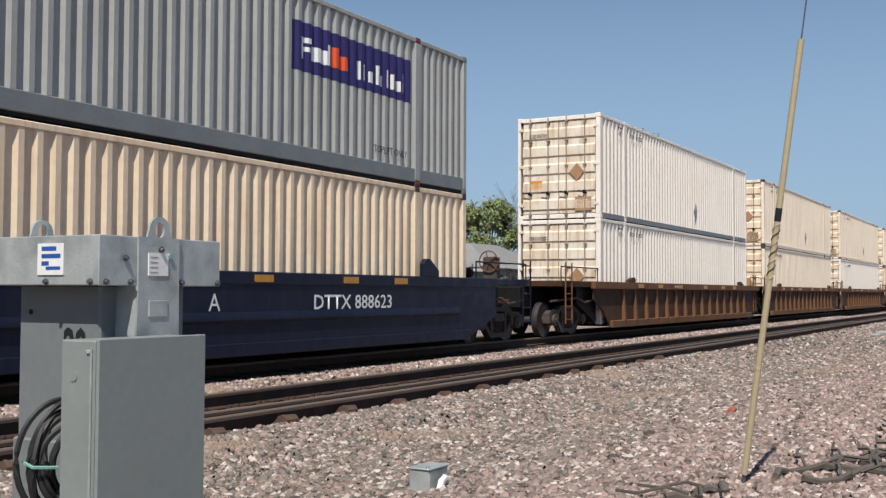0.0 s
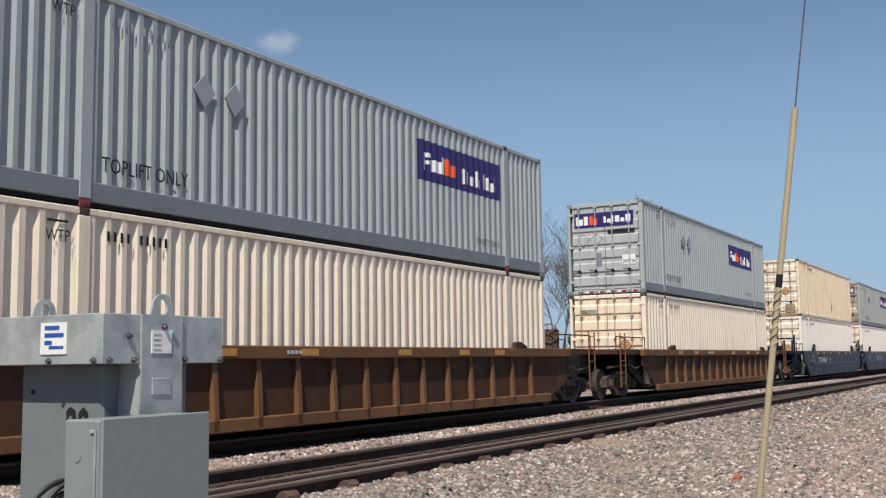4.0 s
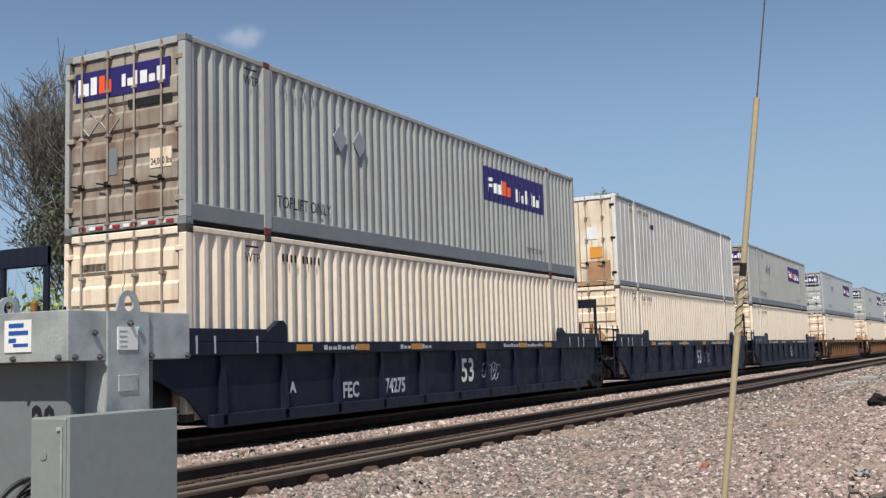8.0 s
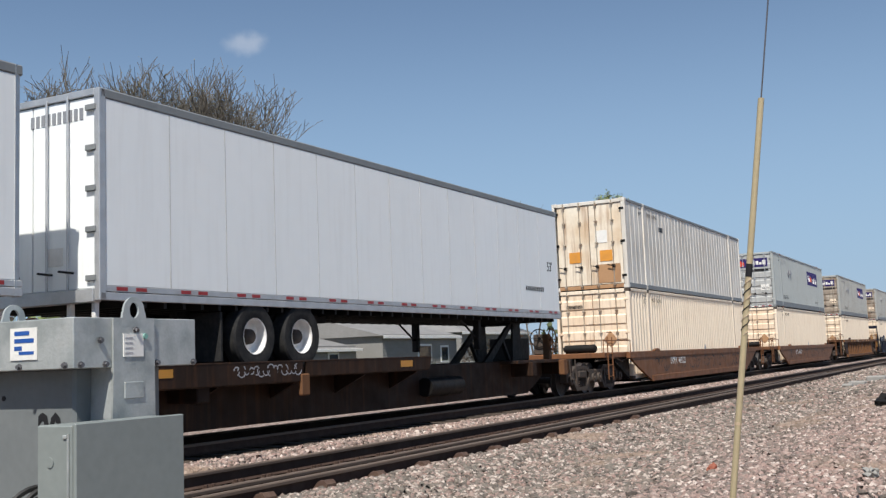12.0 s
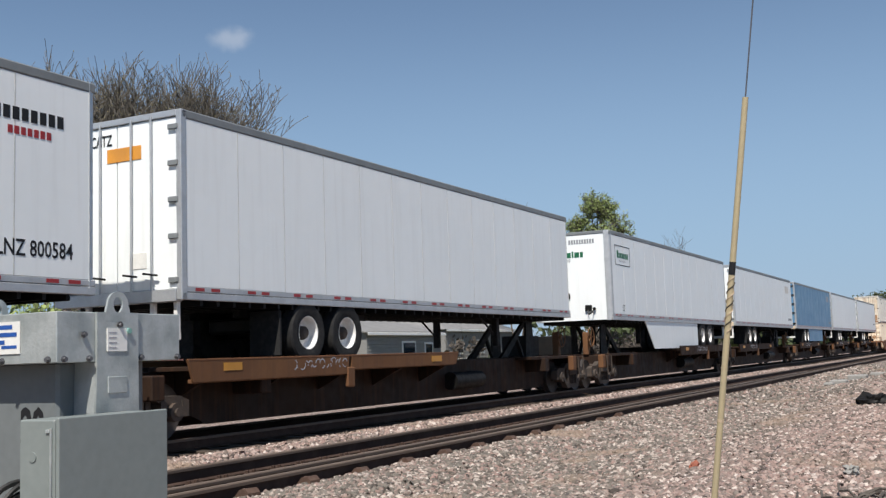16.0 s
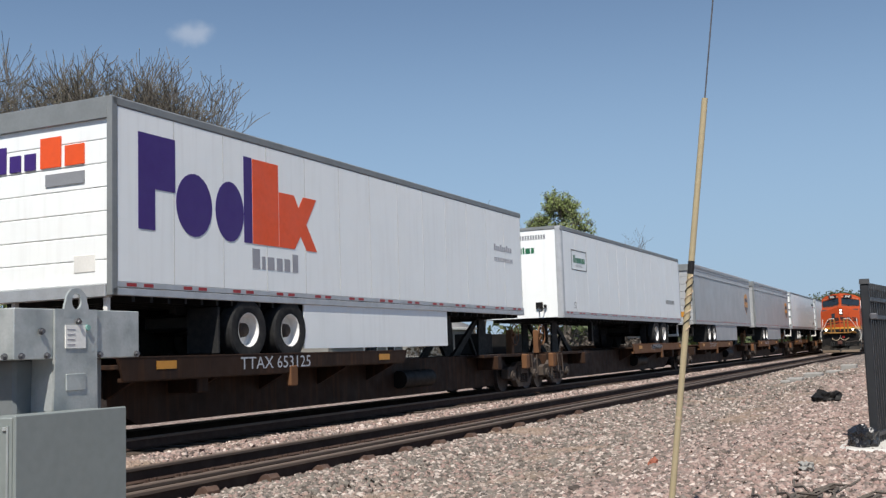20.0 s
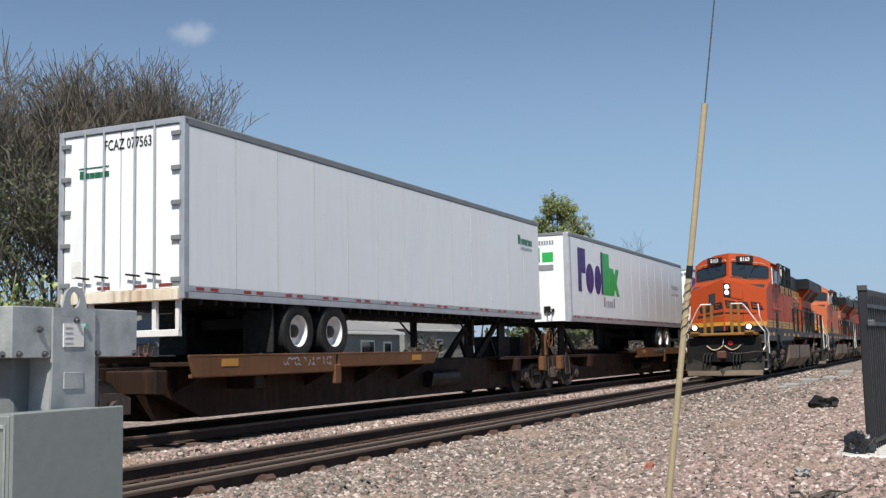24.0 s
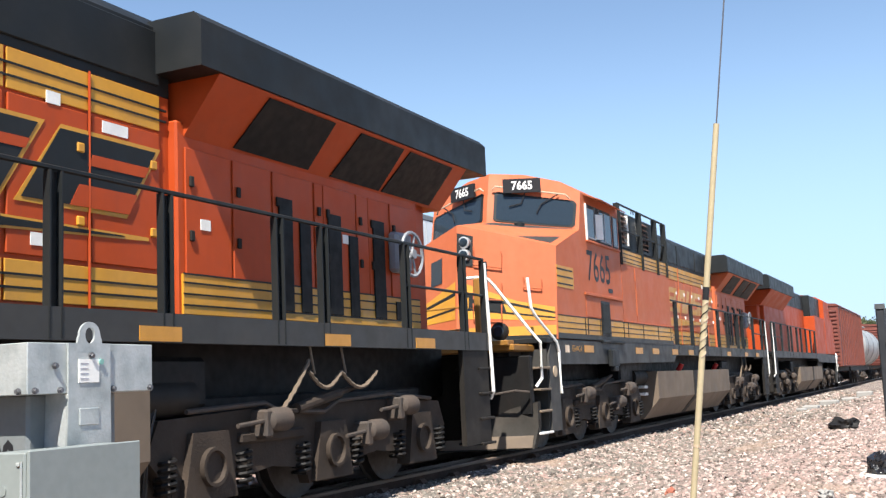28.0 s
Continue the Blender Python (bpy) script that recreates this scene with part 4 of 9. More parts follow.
        diamond = [(-0.55, 1.05), (-0.33, 1.3), (-0.55, 1.55), (-0.77, 1.3)]
        part("placard", Shape().prism(diamond, 0.008, 0.03, "x"), M["door_dirt"], c, "brown diamond placard holder")
        part("placard", Shape().prism([(9.0, 0.55), (9.2, 0.8), (9.0, 1.05), (8.8, 0.8)], ys - 0.01, ys + 0.006), M["faded_print"], c)
        part("door_grime", Shape().box(0.012, 0.03, -0.98, -0.5, 0.22, 0.6), M["door_dirt"], c)
        part("door_label", Shape().box(0.012, 0.03, 0.5, 0.85, 0.85, 1.1), M["label_orange"], c)
        part("name_mark", Shape().box(0.012, 0.03, 0.35, 0.9, 2.3, 2.42), M["black_paint"], c)
    return c


# ---- well cars ----
def well_car(style, marks, trucks, couple):
    """One well unit; x = 0 under the container's near end. trucks: places of its trucks; couple: coupler ends."""
    key = (style, marks, tuple(trucks), tuple(couple))
    if key in FIRST:
        c = copy_thing(FIRST[key], Matrix())
        for o in c.children_recursive:
            if o.name.startswith("wheelset"):
                WHEELS["lead" if o.location.x < 0 else "trail"].append(o)
        return c
    names = {"blue": "dark blue smooth-sided articulated well car with spray-painted tags", "navy": "dark navy ribbed well car with white lettering",
             "brown": "rusty brown ribbed well car", "ochre": "faded brown smooth-sided well car"}
    mat = {"blue": "car_blue", "navy": "car_blue_dark", "brown": "car_brown", "ochre": "car_yellow"}[style]
    c = FIRST[key] = thing("well_car", names[style], "freight car", "well cars of the container train")
    top = 1.42 if style != "ochre" else 1.14
    ribbed = style in ("navy", "brown")
    for s in (-1, 1):
        y0, y1 = (-1.5, -1.40) if s < 0 else (1.40, 1.5)
        out = (y0 + 0.10, y0 + 0.13) if ribbed and s < 0 else (y0 + 0.02, y1)
        lo_x = 1.2 if style == "ochre" else 0.3
        edge = [(-0.9, top - 0.02), (17.05, top - 0.02), (17.05, 0.95), (17.4 - lo_x, 0.62), (16.2 - lo_x, 0.2), (lo_x, 0.2), (lo_x - 1.25 if style == "ochre" else -0.15, 0.62), (-0.9, 0.95)]
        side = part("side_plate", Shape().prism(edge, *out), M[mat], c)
        # on brown cars the paler chords and ribs carry sunlight in their colour
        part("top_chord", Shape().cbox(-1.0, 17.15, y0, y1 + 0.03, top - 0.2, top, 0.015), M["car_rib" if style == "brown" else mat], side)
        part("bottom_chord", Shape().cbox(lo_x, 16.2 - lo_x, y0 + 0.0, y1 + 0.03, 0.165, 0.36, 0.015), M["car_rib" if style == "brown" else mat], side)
        if style == "blue":
            part("crease", Shape().prism([(-1.5 * s * -1, 0.82), (s * 1.525, 0.76), (s * 1.525, 0.70), (s * 1.48, 0.66), (s * 1.4, 0.7), (s * 1.4, 0.82)], 0.8, 15.4, "x"), M[mat], side)
        elif ribbed and s < 0:
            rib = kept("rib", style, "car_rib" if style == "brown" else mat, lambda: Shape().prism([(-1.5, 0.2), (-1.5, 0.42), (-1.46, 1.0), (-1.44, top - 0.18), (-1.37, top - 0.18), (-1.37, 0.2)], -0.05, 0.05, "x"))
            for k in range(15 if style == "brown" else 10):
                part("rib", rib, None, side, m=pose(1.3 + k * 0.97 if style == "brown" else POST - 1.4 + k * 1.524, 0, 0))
            if style == "navy":
                for x0, x1 in ((-0.95, 1.62), (14.5, 17.1)):
                    part("raised_end", Shape().cbox(x0, x1, -1.495, -1.40, top, top + 0.2, 0.012), M[mat], side)
                    for q in (0.25, 0.9, 1.3, 2.3):
                        part("end_mark", kept("end_mark", 0, "chalk", lambda: Shape().box(-0.02, 0.02, -0.003, 0.003, -0.13, 0.13)), None, side, m=pose(x0 + q, -1.4985, top - 0.04))
        for x in (POST - 0.05, LEN - POST + 0.05):
            hgt = {"brown": 0.14, "ochre": 0.08}.get(style, 0.34)
            g = Shape().prism([(x - 0.36, top), (x + 0.2, top), (x + 0.2, top + hgt * 0.7), (x + 0.1, top + hgt), (x - 0.02, top + hgt), (x - 0.36, top + hgt * 0.35)] if x < 8 else
                              [(x + 0.36, top), (x - 0.2, top), (x - 0.2, top + hgt * 0.7), (x - 0.1, top + hgt), (x + 0.02, top + hgt), (x + 0.36, top + hgt * 0.35)], y0, y1)
            part("container_guide", g, M[mat], side)
        if s < 0:
            for x in (2.6, 4.4, 6.4, 9.3, 11.6, 13.2)[:6 if style != "ochre" else 0]:
                part("reflector", kept("reflector", style == "brown", "reflector_yellow", lambda: Shape().box(-0.22, 0.22, -0.004, 0.004, -0.055, 0.055)), None, side,
                     m=pose(x, y0 - 0.003, top - 0.1))
    part("floor", Shape().box(0.3, 15.9, -1.38, 1.38, 0.2, 0.26), M["dark_steel"], c)
    for x0, x1, w in ((-2.9, -0.25, -1), (16.4, 19.05, 1)):
        e = part("end_platform", Shape().cbox(x0, x1, -1.35, 1.35, top - 0.16, top, 0.02), M[mat], c)
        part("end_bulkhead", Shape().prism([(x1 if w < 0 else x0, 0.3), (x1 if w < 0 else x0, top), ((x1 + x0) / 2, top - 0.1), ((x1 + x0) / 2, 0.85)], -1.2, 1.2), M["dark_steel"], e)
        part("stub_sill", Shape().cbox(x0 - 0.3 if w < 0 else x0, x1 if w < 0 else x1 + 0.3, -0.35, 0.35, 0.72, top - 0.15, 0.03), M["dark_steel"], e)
        xs = x0 + 0.3 if w < 0 else x1 - 0.3
        for s in (-1, 1):
            ladder = Shape()
            for xx in (xs - 0.2, xs + 0.2):
                ladder.bar((xx, s * 1.42, 0.35), (xx, s * 1.42, top + 0.45), 0.02, 6)
            for k in range(5):
                ladder.bar((xs - 0.2, s * 1.42, 0.45 + k * 0.32), (xs + 0.2, s * 1.42, 0.45 + k * 0.32), 0.014, 6)
            part("ladder", ladder, M["car_yellow" if style == "brown" else mat], e)
            rail_ = Shape().tube([(x0 + 0.1, s * 1.3, top), (x0 + 0.1, s * 1.3, top + 0.35), (x1 - 0.1, s * 1.3, top + 0.35), (x1 - 0.1, s * 1.3, top)], 0.018, 6)
            part("grab_rail", rail_, M[mat], e)
        wheel = Shape().hoop((xs - 0.16, 0.75, top + 0.5), 0.27, 0.018, "x").bar((xs - 0.16, 0.75, top + 0.5), (xs, 0.75, top + 0.5), 0.04, 8)
        part("brake_wheel", wheel, M["car_yellow" if style == "brown" else "dark_steel"], e)
        if style in ("navy", "blue") and w < 0:
            tall = Shape()
            for yy in (-1.38, -0.6):
                tall.cbox(xs - 0.08, xs - 0.02, yy - 0.04, yy + 0.04, 0.7, top + (1.2 if style == "navy" else 0.75), 0.01)
            tall.cbox(xs - 0.09, xs - 0.01, -1.42, -0.56, top + (0.95 if style == "navy" else 0.55), top + (1.2 if style == "navy" else 0.62), 0.01)
            part("end_frame", tall, M[mat], e)
            for yy in (-1.3, -0.95):
                part("end_post", Shape().cbox(xs - 0.2, xs - 0.12, yy - 0.04, yy + 0.04, 0.75, top + 0.5, 0.01), M["post_ochre" if style == "navy" else mat], e)
        xm = (x0 + x1) / 2
        if style != "brown":
            part("air_reservoir", Shape().lathe([(0.07, -0.6), (0.13, -0.54), (0.13, 0.4), (0.07, 0.46)], 12, at=(xm - w * 0.1, 0.0, top + 0.13)), M["dark_steel"], e)
        part("hand_brake", Shape().cbox(xs - 0.12, xs + 0.12, 0.55, 0.95, top, top + 0.62, 0.03), M["truck_steel"], e)
        part("brake_pipe", Shape().tube([(x0 - 0.1, -1.1, 0.9), (xm, -1.25, 0.98), (xm + 0.3, -1.3, 0.86), (x1, -1.2, 0.95)], 0.028, 6), M["truck_steel"], e)
    for x in trucks:
        bogie(c, x)
    for w in couple:
        coupler(c, -3.1 if w < 0 else 19.25, w)
    y = -1.504
    wp = M["white_paint"]
    if style == "blue":
        letters("53", 0.34, wp, c, 1.15, y + 0.02, 0.92, squeeze=0.8)
        x = 2.85 if marks != "A" else 10.55
        if marks != "C":
            letters("DTTX 888623", 0.23, wp, c, x, y + 0.016, 0.84, squeeze=1.2, thick=0.004)
        letters(marks, 0.25, wp, c, 6.2 if marks == "B" else 8.1, y + 0.016, 0.84)
        rng = random.Random(marks)
        if marks in "AC":
            for k, x in enumerate((5.0, 6.6, 10.9, 11.9) if marks == "C" else (5.2, 6.1, 3.6)):
                s = Shape()
                for j in range(9):
                    a = rng.uniform(0, 6.28)
                    r = rng.uniform(0.14, 0.36)
                    pts = [(x + 0.11 * j * 0.9 + r * 0.7 * math.cos(a + q * 0.55), y + 0.043, 0.92 + 0.8 * r * math.sin(a + q * 0.55)) for q in range(rng.randint(5, 11))]
                    s.tube(pts, 0.025, 6)
                tagged(part("spray_tag", s, M["chalk"], c), "pale spray-painted tag", kind="stuff")
    elif style == "navy":
        letters("53", 0.48, M["label_white"], c, 8.45, y + 0.09, 0.56, squeeze=0.95, thick=0.014)
        if marks:
            letters("FEC", 0.26, M["chalk"], c, 3.85, y + 0.09, 0.44, squeeze=0.85, thick=0.012)
            letters("74275", 0.26, M["chalk"], c, 5.3, y + 0.09, 0.46, squeeze=0.8, thick=0.012)
            letters("A", 0.16, M["chalk"], c, 2.3, y + 0.09, 0.6, thick=0.012)
        rng = random.Random(7)
        tag = Shape()
        for j in range(12):
            a, r, qx = rng.uniform(0, 6.28), rng.uniform(0.08, 0.24), 9.6 + 0.07 * j
            tag.tube([(qx + r * 0.8 * math.cos(a + q * 0.5), y + 0.117, 0.72 + r * math.sin(a + q * 0.5)) for q in range(rng.randint(5, 11))], 0.018, 6)
        tagged(part("spray_tag", tag, M["chalk"], c), "pale spray-painted tag", kind="stuff")
        for x, w in ((3.17, 1.4), (5.76, 1.35), (10.5, 2.5)):
            s = Shape()
            for k in range(int(w / 0.14)):
                s.box(x + k * 0.14, x + k * 0.14 + 0.1, y - 0.002, y + 0.002, top - 0.14, top - 0.14 + (0.055 if k % 3 else 0.08))
            tagged(part("name_mark", s, M["chalk"], c), "small white name marks on the sill", kind="stuff")
        s = Shape()
        for r in range(3):
            for k in range(8):
                s.box(5.4 + k * 0.11, 5.4 + k * 0.11 + 0.07, y + 0.112, y + 0.116, 0.95 - r * 0.12, 1.0 - r * 0.12)
        tagged(part("data_mark", s, M["chalk"], c), kind="stuff")
    elif style == "ochre":
        letters("DTTX  " + marks, 0.22, wp, c, 3.35, y + 0.02, 0.68, squeeze=0.95, thick=0.004)
        rng = random.Random(marks)
        for k in range(6):
            tag = Shape()
            for j in range(7):
                a, r, qx = rng.uniform(0, 6.28), rng.uniform(0.12, 0.3), 1.8 + k * 2.1 + 0.2 * j
                tag.tube([(qx + r * 0.9 * math.cos(a + q * 0.5), y + 0.05, 0.68 + 0.8 * r * math.sin(a + q * 0.5)) for q in range(rng.randint(4, 8))], 0.033, 6)
            tagged(part("spray_tag", tag, M["black_paint"], c), "dark spray-painted tag", kind="stuff")
    else:
        s = Shape()
        for k in range(7):
            s.box(5.8 + k * 0.1, 5.87 + k * 0.1, y - 0.002, y + 0.002, top - 0.13, top - 0.07)
        tagged(part("data_mark", s, M["chalk"], c), kind="stuff")
    return c

# ---- piggyback trailers and the spine cars below them ----
TLEN, TWID, TLOW, TTOP = 16.15, 2.6, 2.07, 4.93


def road_wheel(parent, x, y, z, side, dirty=False):
    """A dual road wheel: tyre and rim."""
    def tyre_shape():
        s = Shape().lathe([(0.28, -0.12), (0.30, -0.13), (0.40, -0.145), (0.485, -0.14), (0.515, -0.11), (0.515, 0.11), (0.485, 0.14), (0.40, 0.145), (0.29, 0.12)], 26)
        del s.f[-2]  # the outer face stays open for the rim
        return s.lathe([(0.29, 0.20), (0.40, 0.185), (0.485, 0.19), (0.515, 0.22), (0.515, 0.42), (0.485, 0.45), (0.29, 0.44)], 26)

    def rim_shape():
        s = Shape().lathe([(0.29, -0.135), (0.275, -0.13), (0.265, 0.03), (0.22, 0.06), (0.12, 0.05)], 22)
        del s.f[-2]
        return s
    t = part("tyre", kept("tyre", 0, "tyre", tyre_shape), None, parent, m=pose(x, y, z, 0, 0, 0 if side < 0 else 180))
    rim = part("rim", kept("rim", 0, "rim_white", rim_shape), None, t)
    part("hub", kept("hub", 0, "truck_steel", lambda: Shape().lathe([(0.13, 0.055), (0.115, -0.05), (0.085, -0.08), (0.01, -0.085)], 14)), None, rim)
    return t


def trailer(body, nose_near, skirt="none", brand=None, panels=13, back="plain", top_band=None, code=""):
    """A van trailer with x = 0 at its near end; nose_near: its front end is there, else its rear doors."""
    label = {"white": "white van trailer", "grey": "silver-grey van trailer", "blue": "faded blue van trailer"}[body]
    label += " with large block marks" if brand in ("red", "green") else " with a brown and gold shield" if brand == "shield" else " with green lettering" if brand in ("prem", "prem_big") else ""
    label += ", nose first" if nose_near else ", rear doors showing"
    mat = {"white": "trailer_white", "grey": "trailer_grey", "blue": "trailer_blue"}[body]
    t = thing("semi_trailer", label, "trailer", "trailers on the train")
    ys = -TWID / 2
    # everything below is laid out from the rear end, then turned for a nose-near trailer
    flip = nose_near

    def X(u):
        return TLEN - u if flip else u

    def span(a, b):
        return (X(b), X(a)) if flip else (a, b)
    n = panels
    w = (TLEN - 0.24) / n
    pm = kept("side_panel", (n, body), mat, lambda: Shape().cbox(0.004, w - 0.004, 0.0, 0.03, TLOW + 0.2, TTOP - 0.14, 0.006))
    for i in range(n):
        part("side_panel", pm, None, t, m=pose(0.12 + i * w, ys + 0.008, 0))
    part("panel_joint", kept("panel_joint", (n, body), {"white": "panel_seam", "blue": "blue_seam"}.get(body, "trailer_grey"), lambda: sum_joints(n, w, ys)), None, t)
    part("far_side", kept("far_side", body, mat, lambda: Shape().box(0.1, TLEN - 0.1, -ys - 0.04, -ys - 0.01, TLOW + 0.2, TTOP - 0.1)), None, t)
    part("roof", kept("roof", body, mat, lambda: Shape().cbox(0.03, TLEN - 0.03, ys + 0.03, -ys - 0.03, TTOP - 0.06, TTOP - 0.01, 0.01)), None, t)
    part("floor", kept("floor", 0, "dark_steel", lambda: Shape().box(0.05, TLEN - 0.05, ys + 0.05, -ys - 0.05, TLOW + 0.02, TLOW + 0.14)), None, t)
    rail_mat = {"white": "aluminium", "grey": "trailer_grey", "blue": "aluminium"}[body]
    for s in (-1, 1):
        y0, y1 = (ys, ys + 0.05) if s < 0 else (-ys - 0.05, -ys)
        part("bottom_rail", kept("bottom_rail", (s, rail_mat), rail_mat, lambda: Shape().cbox(0.02, TLEN - 0.02, y0, y1, TLOW, TLOW + 0.11, 0.01).cbox(0.02, TLEN - 0.02, y0 + 0.004, y1, TLOW + 0.115, TLOW + 0.2, 0.01)), None, t)
        part("top_rail", kept("top_rail", (s, top_band or "grey_rail"), top_band or "grey_rail", lambda: Shape().cbox(0.02, TLEN - 0.02, y0, y1, TTOP - 0.14, TTOP, 0.02)), None, t)
    if top_band:
        for z, hgt, mm in ((0.52, 0.035, "aluminium"), (0.56, 0.04, "grey_rail"), (0.2, 0.03, "grey_rail"), (0.28, 0.025, "aluminium")):
            part("upper_band", Shape().cbox(0.1, TLEN - 0.1, ys - 0.008, ys + 0.012, TTOP - z, TTOP - z + hgt, 0.004), M[mm], t)
    # both ends
    rear_x, nose_x = (TLEN, 0.0) if flip else (0.0, TLEN)
    k = 1 if nose_x == 0 else -1  # from the nose inwards
    for s in (-1, 1):
        a, b = s * (TWID / 2 + 0.003), s * (TWID / 2 - 0.2)
        arc = [(nose_x + k * 0.14, a), (nose_x + k * 0.06, s * (TWID / 2 - 0.02)), (nose_x + k * 0.015, s * (TWID / 2 - 0.08)), (nose_x, b), (nose_x + k * 0.03, b), (nose_x + k * 0.14, s * (TWID / 2 - 0.04))]
        part("nose_post", Shape().prism(arc, TLOW, TTOP - 0.005, "z"), M["aluminium" if body != "grey" else mat], t, "rounded metal front corner")
    part("nose_wall", Shape().box(min(nose_x + k * 0.02, nose_x + k * 0.05), max(nose_x + k * 0.02, nose_x + k * 0.05), ys + 0.19, -ys - 0.19, TLOW + 0.02, TTOP - 0.1), M[mat], t)
    part("nose_header", Shape().cbox(min(nose_x, nose_x + k * 0.05), max(nose_x, nose_x + k * 0.05), ys + 0.19, -ys - 0.19, TTOP - 0.1, TTOP, 0.01), M["grey_rail"], t)
    if flip:
        g = part("gladhand_box", Shape().cbox(-0.06, 0.02, -0.62, -0.4, TLOW + 0.3, TLOW + 0.5, 0.02).cbox(-0.08, 0.0, -0.75, -0.66, TLOW + 0.32, TLOW + 0.42, 0.02), M["dark_steel"], t)
        part("air_hose", Shape().tube([(-0.06, -0.7, TLOW + 0.36), (-0.14, -0.66, TLOW + 0.25), (-0.12, -0.55, TLOW + 0.2), (-0.05, -0.5, TLOW + 0.34)], 0.018, 6), M["cable_black"], g)
        part("document_box", Shape().cbox(-0.03, 0.02, 0.1, 0.4, TLOW + 0.72, TLOW + 0.9, 0.01), M["dark_steel"], t)
        bars = Shape()
        for i in range(10):
            bars.box(0.012, 0.02, 0.02 - i * 0.088, 0.08 - i * 0.088, TTOP - 0.39, TTOP - 0.25)
        tagged(part("number_mark", bars, M["grey_paint"], t), kind="stuff")
        if brand == "prem":
            for y0, w, hgt, mm in ((0.85, 0.2, 0.24, "deep_green"), (0.62, 0.12, 0.17, "deep_green"), (0.47, 0.16, 0.17, "deep_green"), (0.28, 0.26, 0.17, "deep_green"), (-0.01, 0.06, 0.2, "deep_green"), (-0.1, 0.16, 0.17, "deep_green"), (-0.29, 0.1, 0.17, "deep_green")):
                part("brand_mark", Shape().box(0.012, 0.02, y0 - w, y0, TTOP - 0.82, TTOP - 0.82 + hgt), M[mm], t)
            letters_end("TRAILER LEASING", 0.085, M["grey_paint"], t, 0.012, 0.72, TTOP - 0.95)
    k = 1 if rear_x == 0 else -1

    def rear_box(a, b, y0, y1, z0, z1, c=0.008):
        xa, xb = sorted((rear_x + k * a, rear_x + k * b))
        return Shape().cbox(xa, xb, y0, y1, z0, z1, c)
    frame_mat = M["aluminium" if brand not in ("red", "shield") else "grey_rail"]
    for s in (-1, 1):
        part("rear_post", rear_box(0, 0.12, min(s * 1.3, s * 1.2), max(s * 1.3, s * 1.2), TLOW, TTOP - 0.005), frame_mat, t)
    part("rear_header", rear_box(0, 0.1, -1.2, 1.2, TTOP - (0.32 if back == "roll" else 0.1), TTOP - 0.003), frame_mat, t)
    part("rear_sill", rear_box(-0.03, 0.12, -1.2, 1.2, TLOW - 0.02, TLOW + 0.16), M["rust_run_door" if back == "rust" else "aluminium"], t)
    if back == "roll":
        for i in range(7):
            z = TLOW + 0.17 + i * 0.347
            part("roll_door_slat", rear_box(0.05, 0.09, -1.19, 1.19, z, z + 0.34, 0.012), M["trailer_white" if body == "white" else mat], t)
        part("door_label", rear_box(0.04, 0.051, -0.95, -0.55, TLOW + 0.35, TLOW + 0.6), M["reflector_yellow" if brand == "shield" else "label_white"], t)
    else:
        for s in (-1, 1):
            d = part("door", rear_box(0.03, 0.08, min(s * 0.01, s * 1.19), max(s * 0.01, s * 1.19), TLOW + 0.17, TTOP - 0.11), M[mat], t)
            for q in (0.22, 0.62):
                xb = rear_x - k * 0.01
                part("lock_rod", Shape().bar((xb, s * (0.1 + q), TLOW + 0.08), (xb, s * (0.1 + q), TTOP - 0.06), 0.018, 8), M["aluminium"], d)
                part("lock_handle", Shape().bar((xb - k * 0.03, s * (0.1 + q) - 0.14, TLOW + 0.38), (xb - k * 0.03, s * (0.1 + q) + 0.14, TLOW + 0.42), 0.016, 6), M["dark_steel"], d)
            for z in (0.3, 0.95, 1.5, 2.05, 2.6):
                part("hinge", rear_box(-0.02, 0.05, min(s * 1.05, s * 1.24), max(s * 1.05, s * 1.24), TLOW + z - 0.04, TLOW + z + 0.04), M["dark_steel" if body != "white" else "grey_rail"], d)
        if brand == "small_green":
            part("door_label", rear_box(0.02, 0.031, 0.82, 1.02, TLOW + 0.42, TLOW + 0.7), M["label_white"], t)
            for i, (y0, w, hgt) in enumerate(((0.86, 0.12, 0.13), (0.73, 0.08, 0.09), (0.64, 0.09, 0.09), (0.54, 0.13, 0.09), (0.4, 0.08, 0.09), (0.31, 0.07, 0.09))):
                part("brand_mark", rear_box(0.02, 0.031, y0 - w, y0, TTOP - 0.82, TTOP - 0.82 + hgt, 0.002), M["deep_green"], t)
            part("brand_mark", rear_box(0.02, 0.031, 0.24, 0.88, TTOP - 0.66, TTOP - 0.64, 0.002), M["deep_green"], t)
        else:
            part("door_label", rear_box(0.02, 0.031, -0.6, -0.25, TLOW + 0.5, TLOW + 0.75), M["label_orange" if back == "rust" else "label_white"], t)
        for y0 in (-1.05, -0.55, 0.2, 0.72) if back == "rust" else ():
            part("tape", rear_box(0.02, 0.031, y0, y0 + 0.26, TLOW + 0.2, TLOW + 0.25, 0.002), M["casting_red"], t, "red reflective tape")
        if code and k > 0:
            letters_end(code, 0.17, M["black_paint"], t, rear_x + 0.022, 0.35 if len(code) > 5 else 0.55, TLOW + 0.85 if code.startswith("MLNZ") else TTOP - 0.4)
            if len(code) < 5:
                part("number_plate", rear_box(0.018, 0.03, -0.5, 0.2, TTOP - 0.68, TTOP - 0.46), M["label_orange"], t)
        bars = Shape()
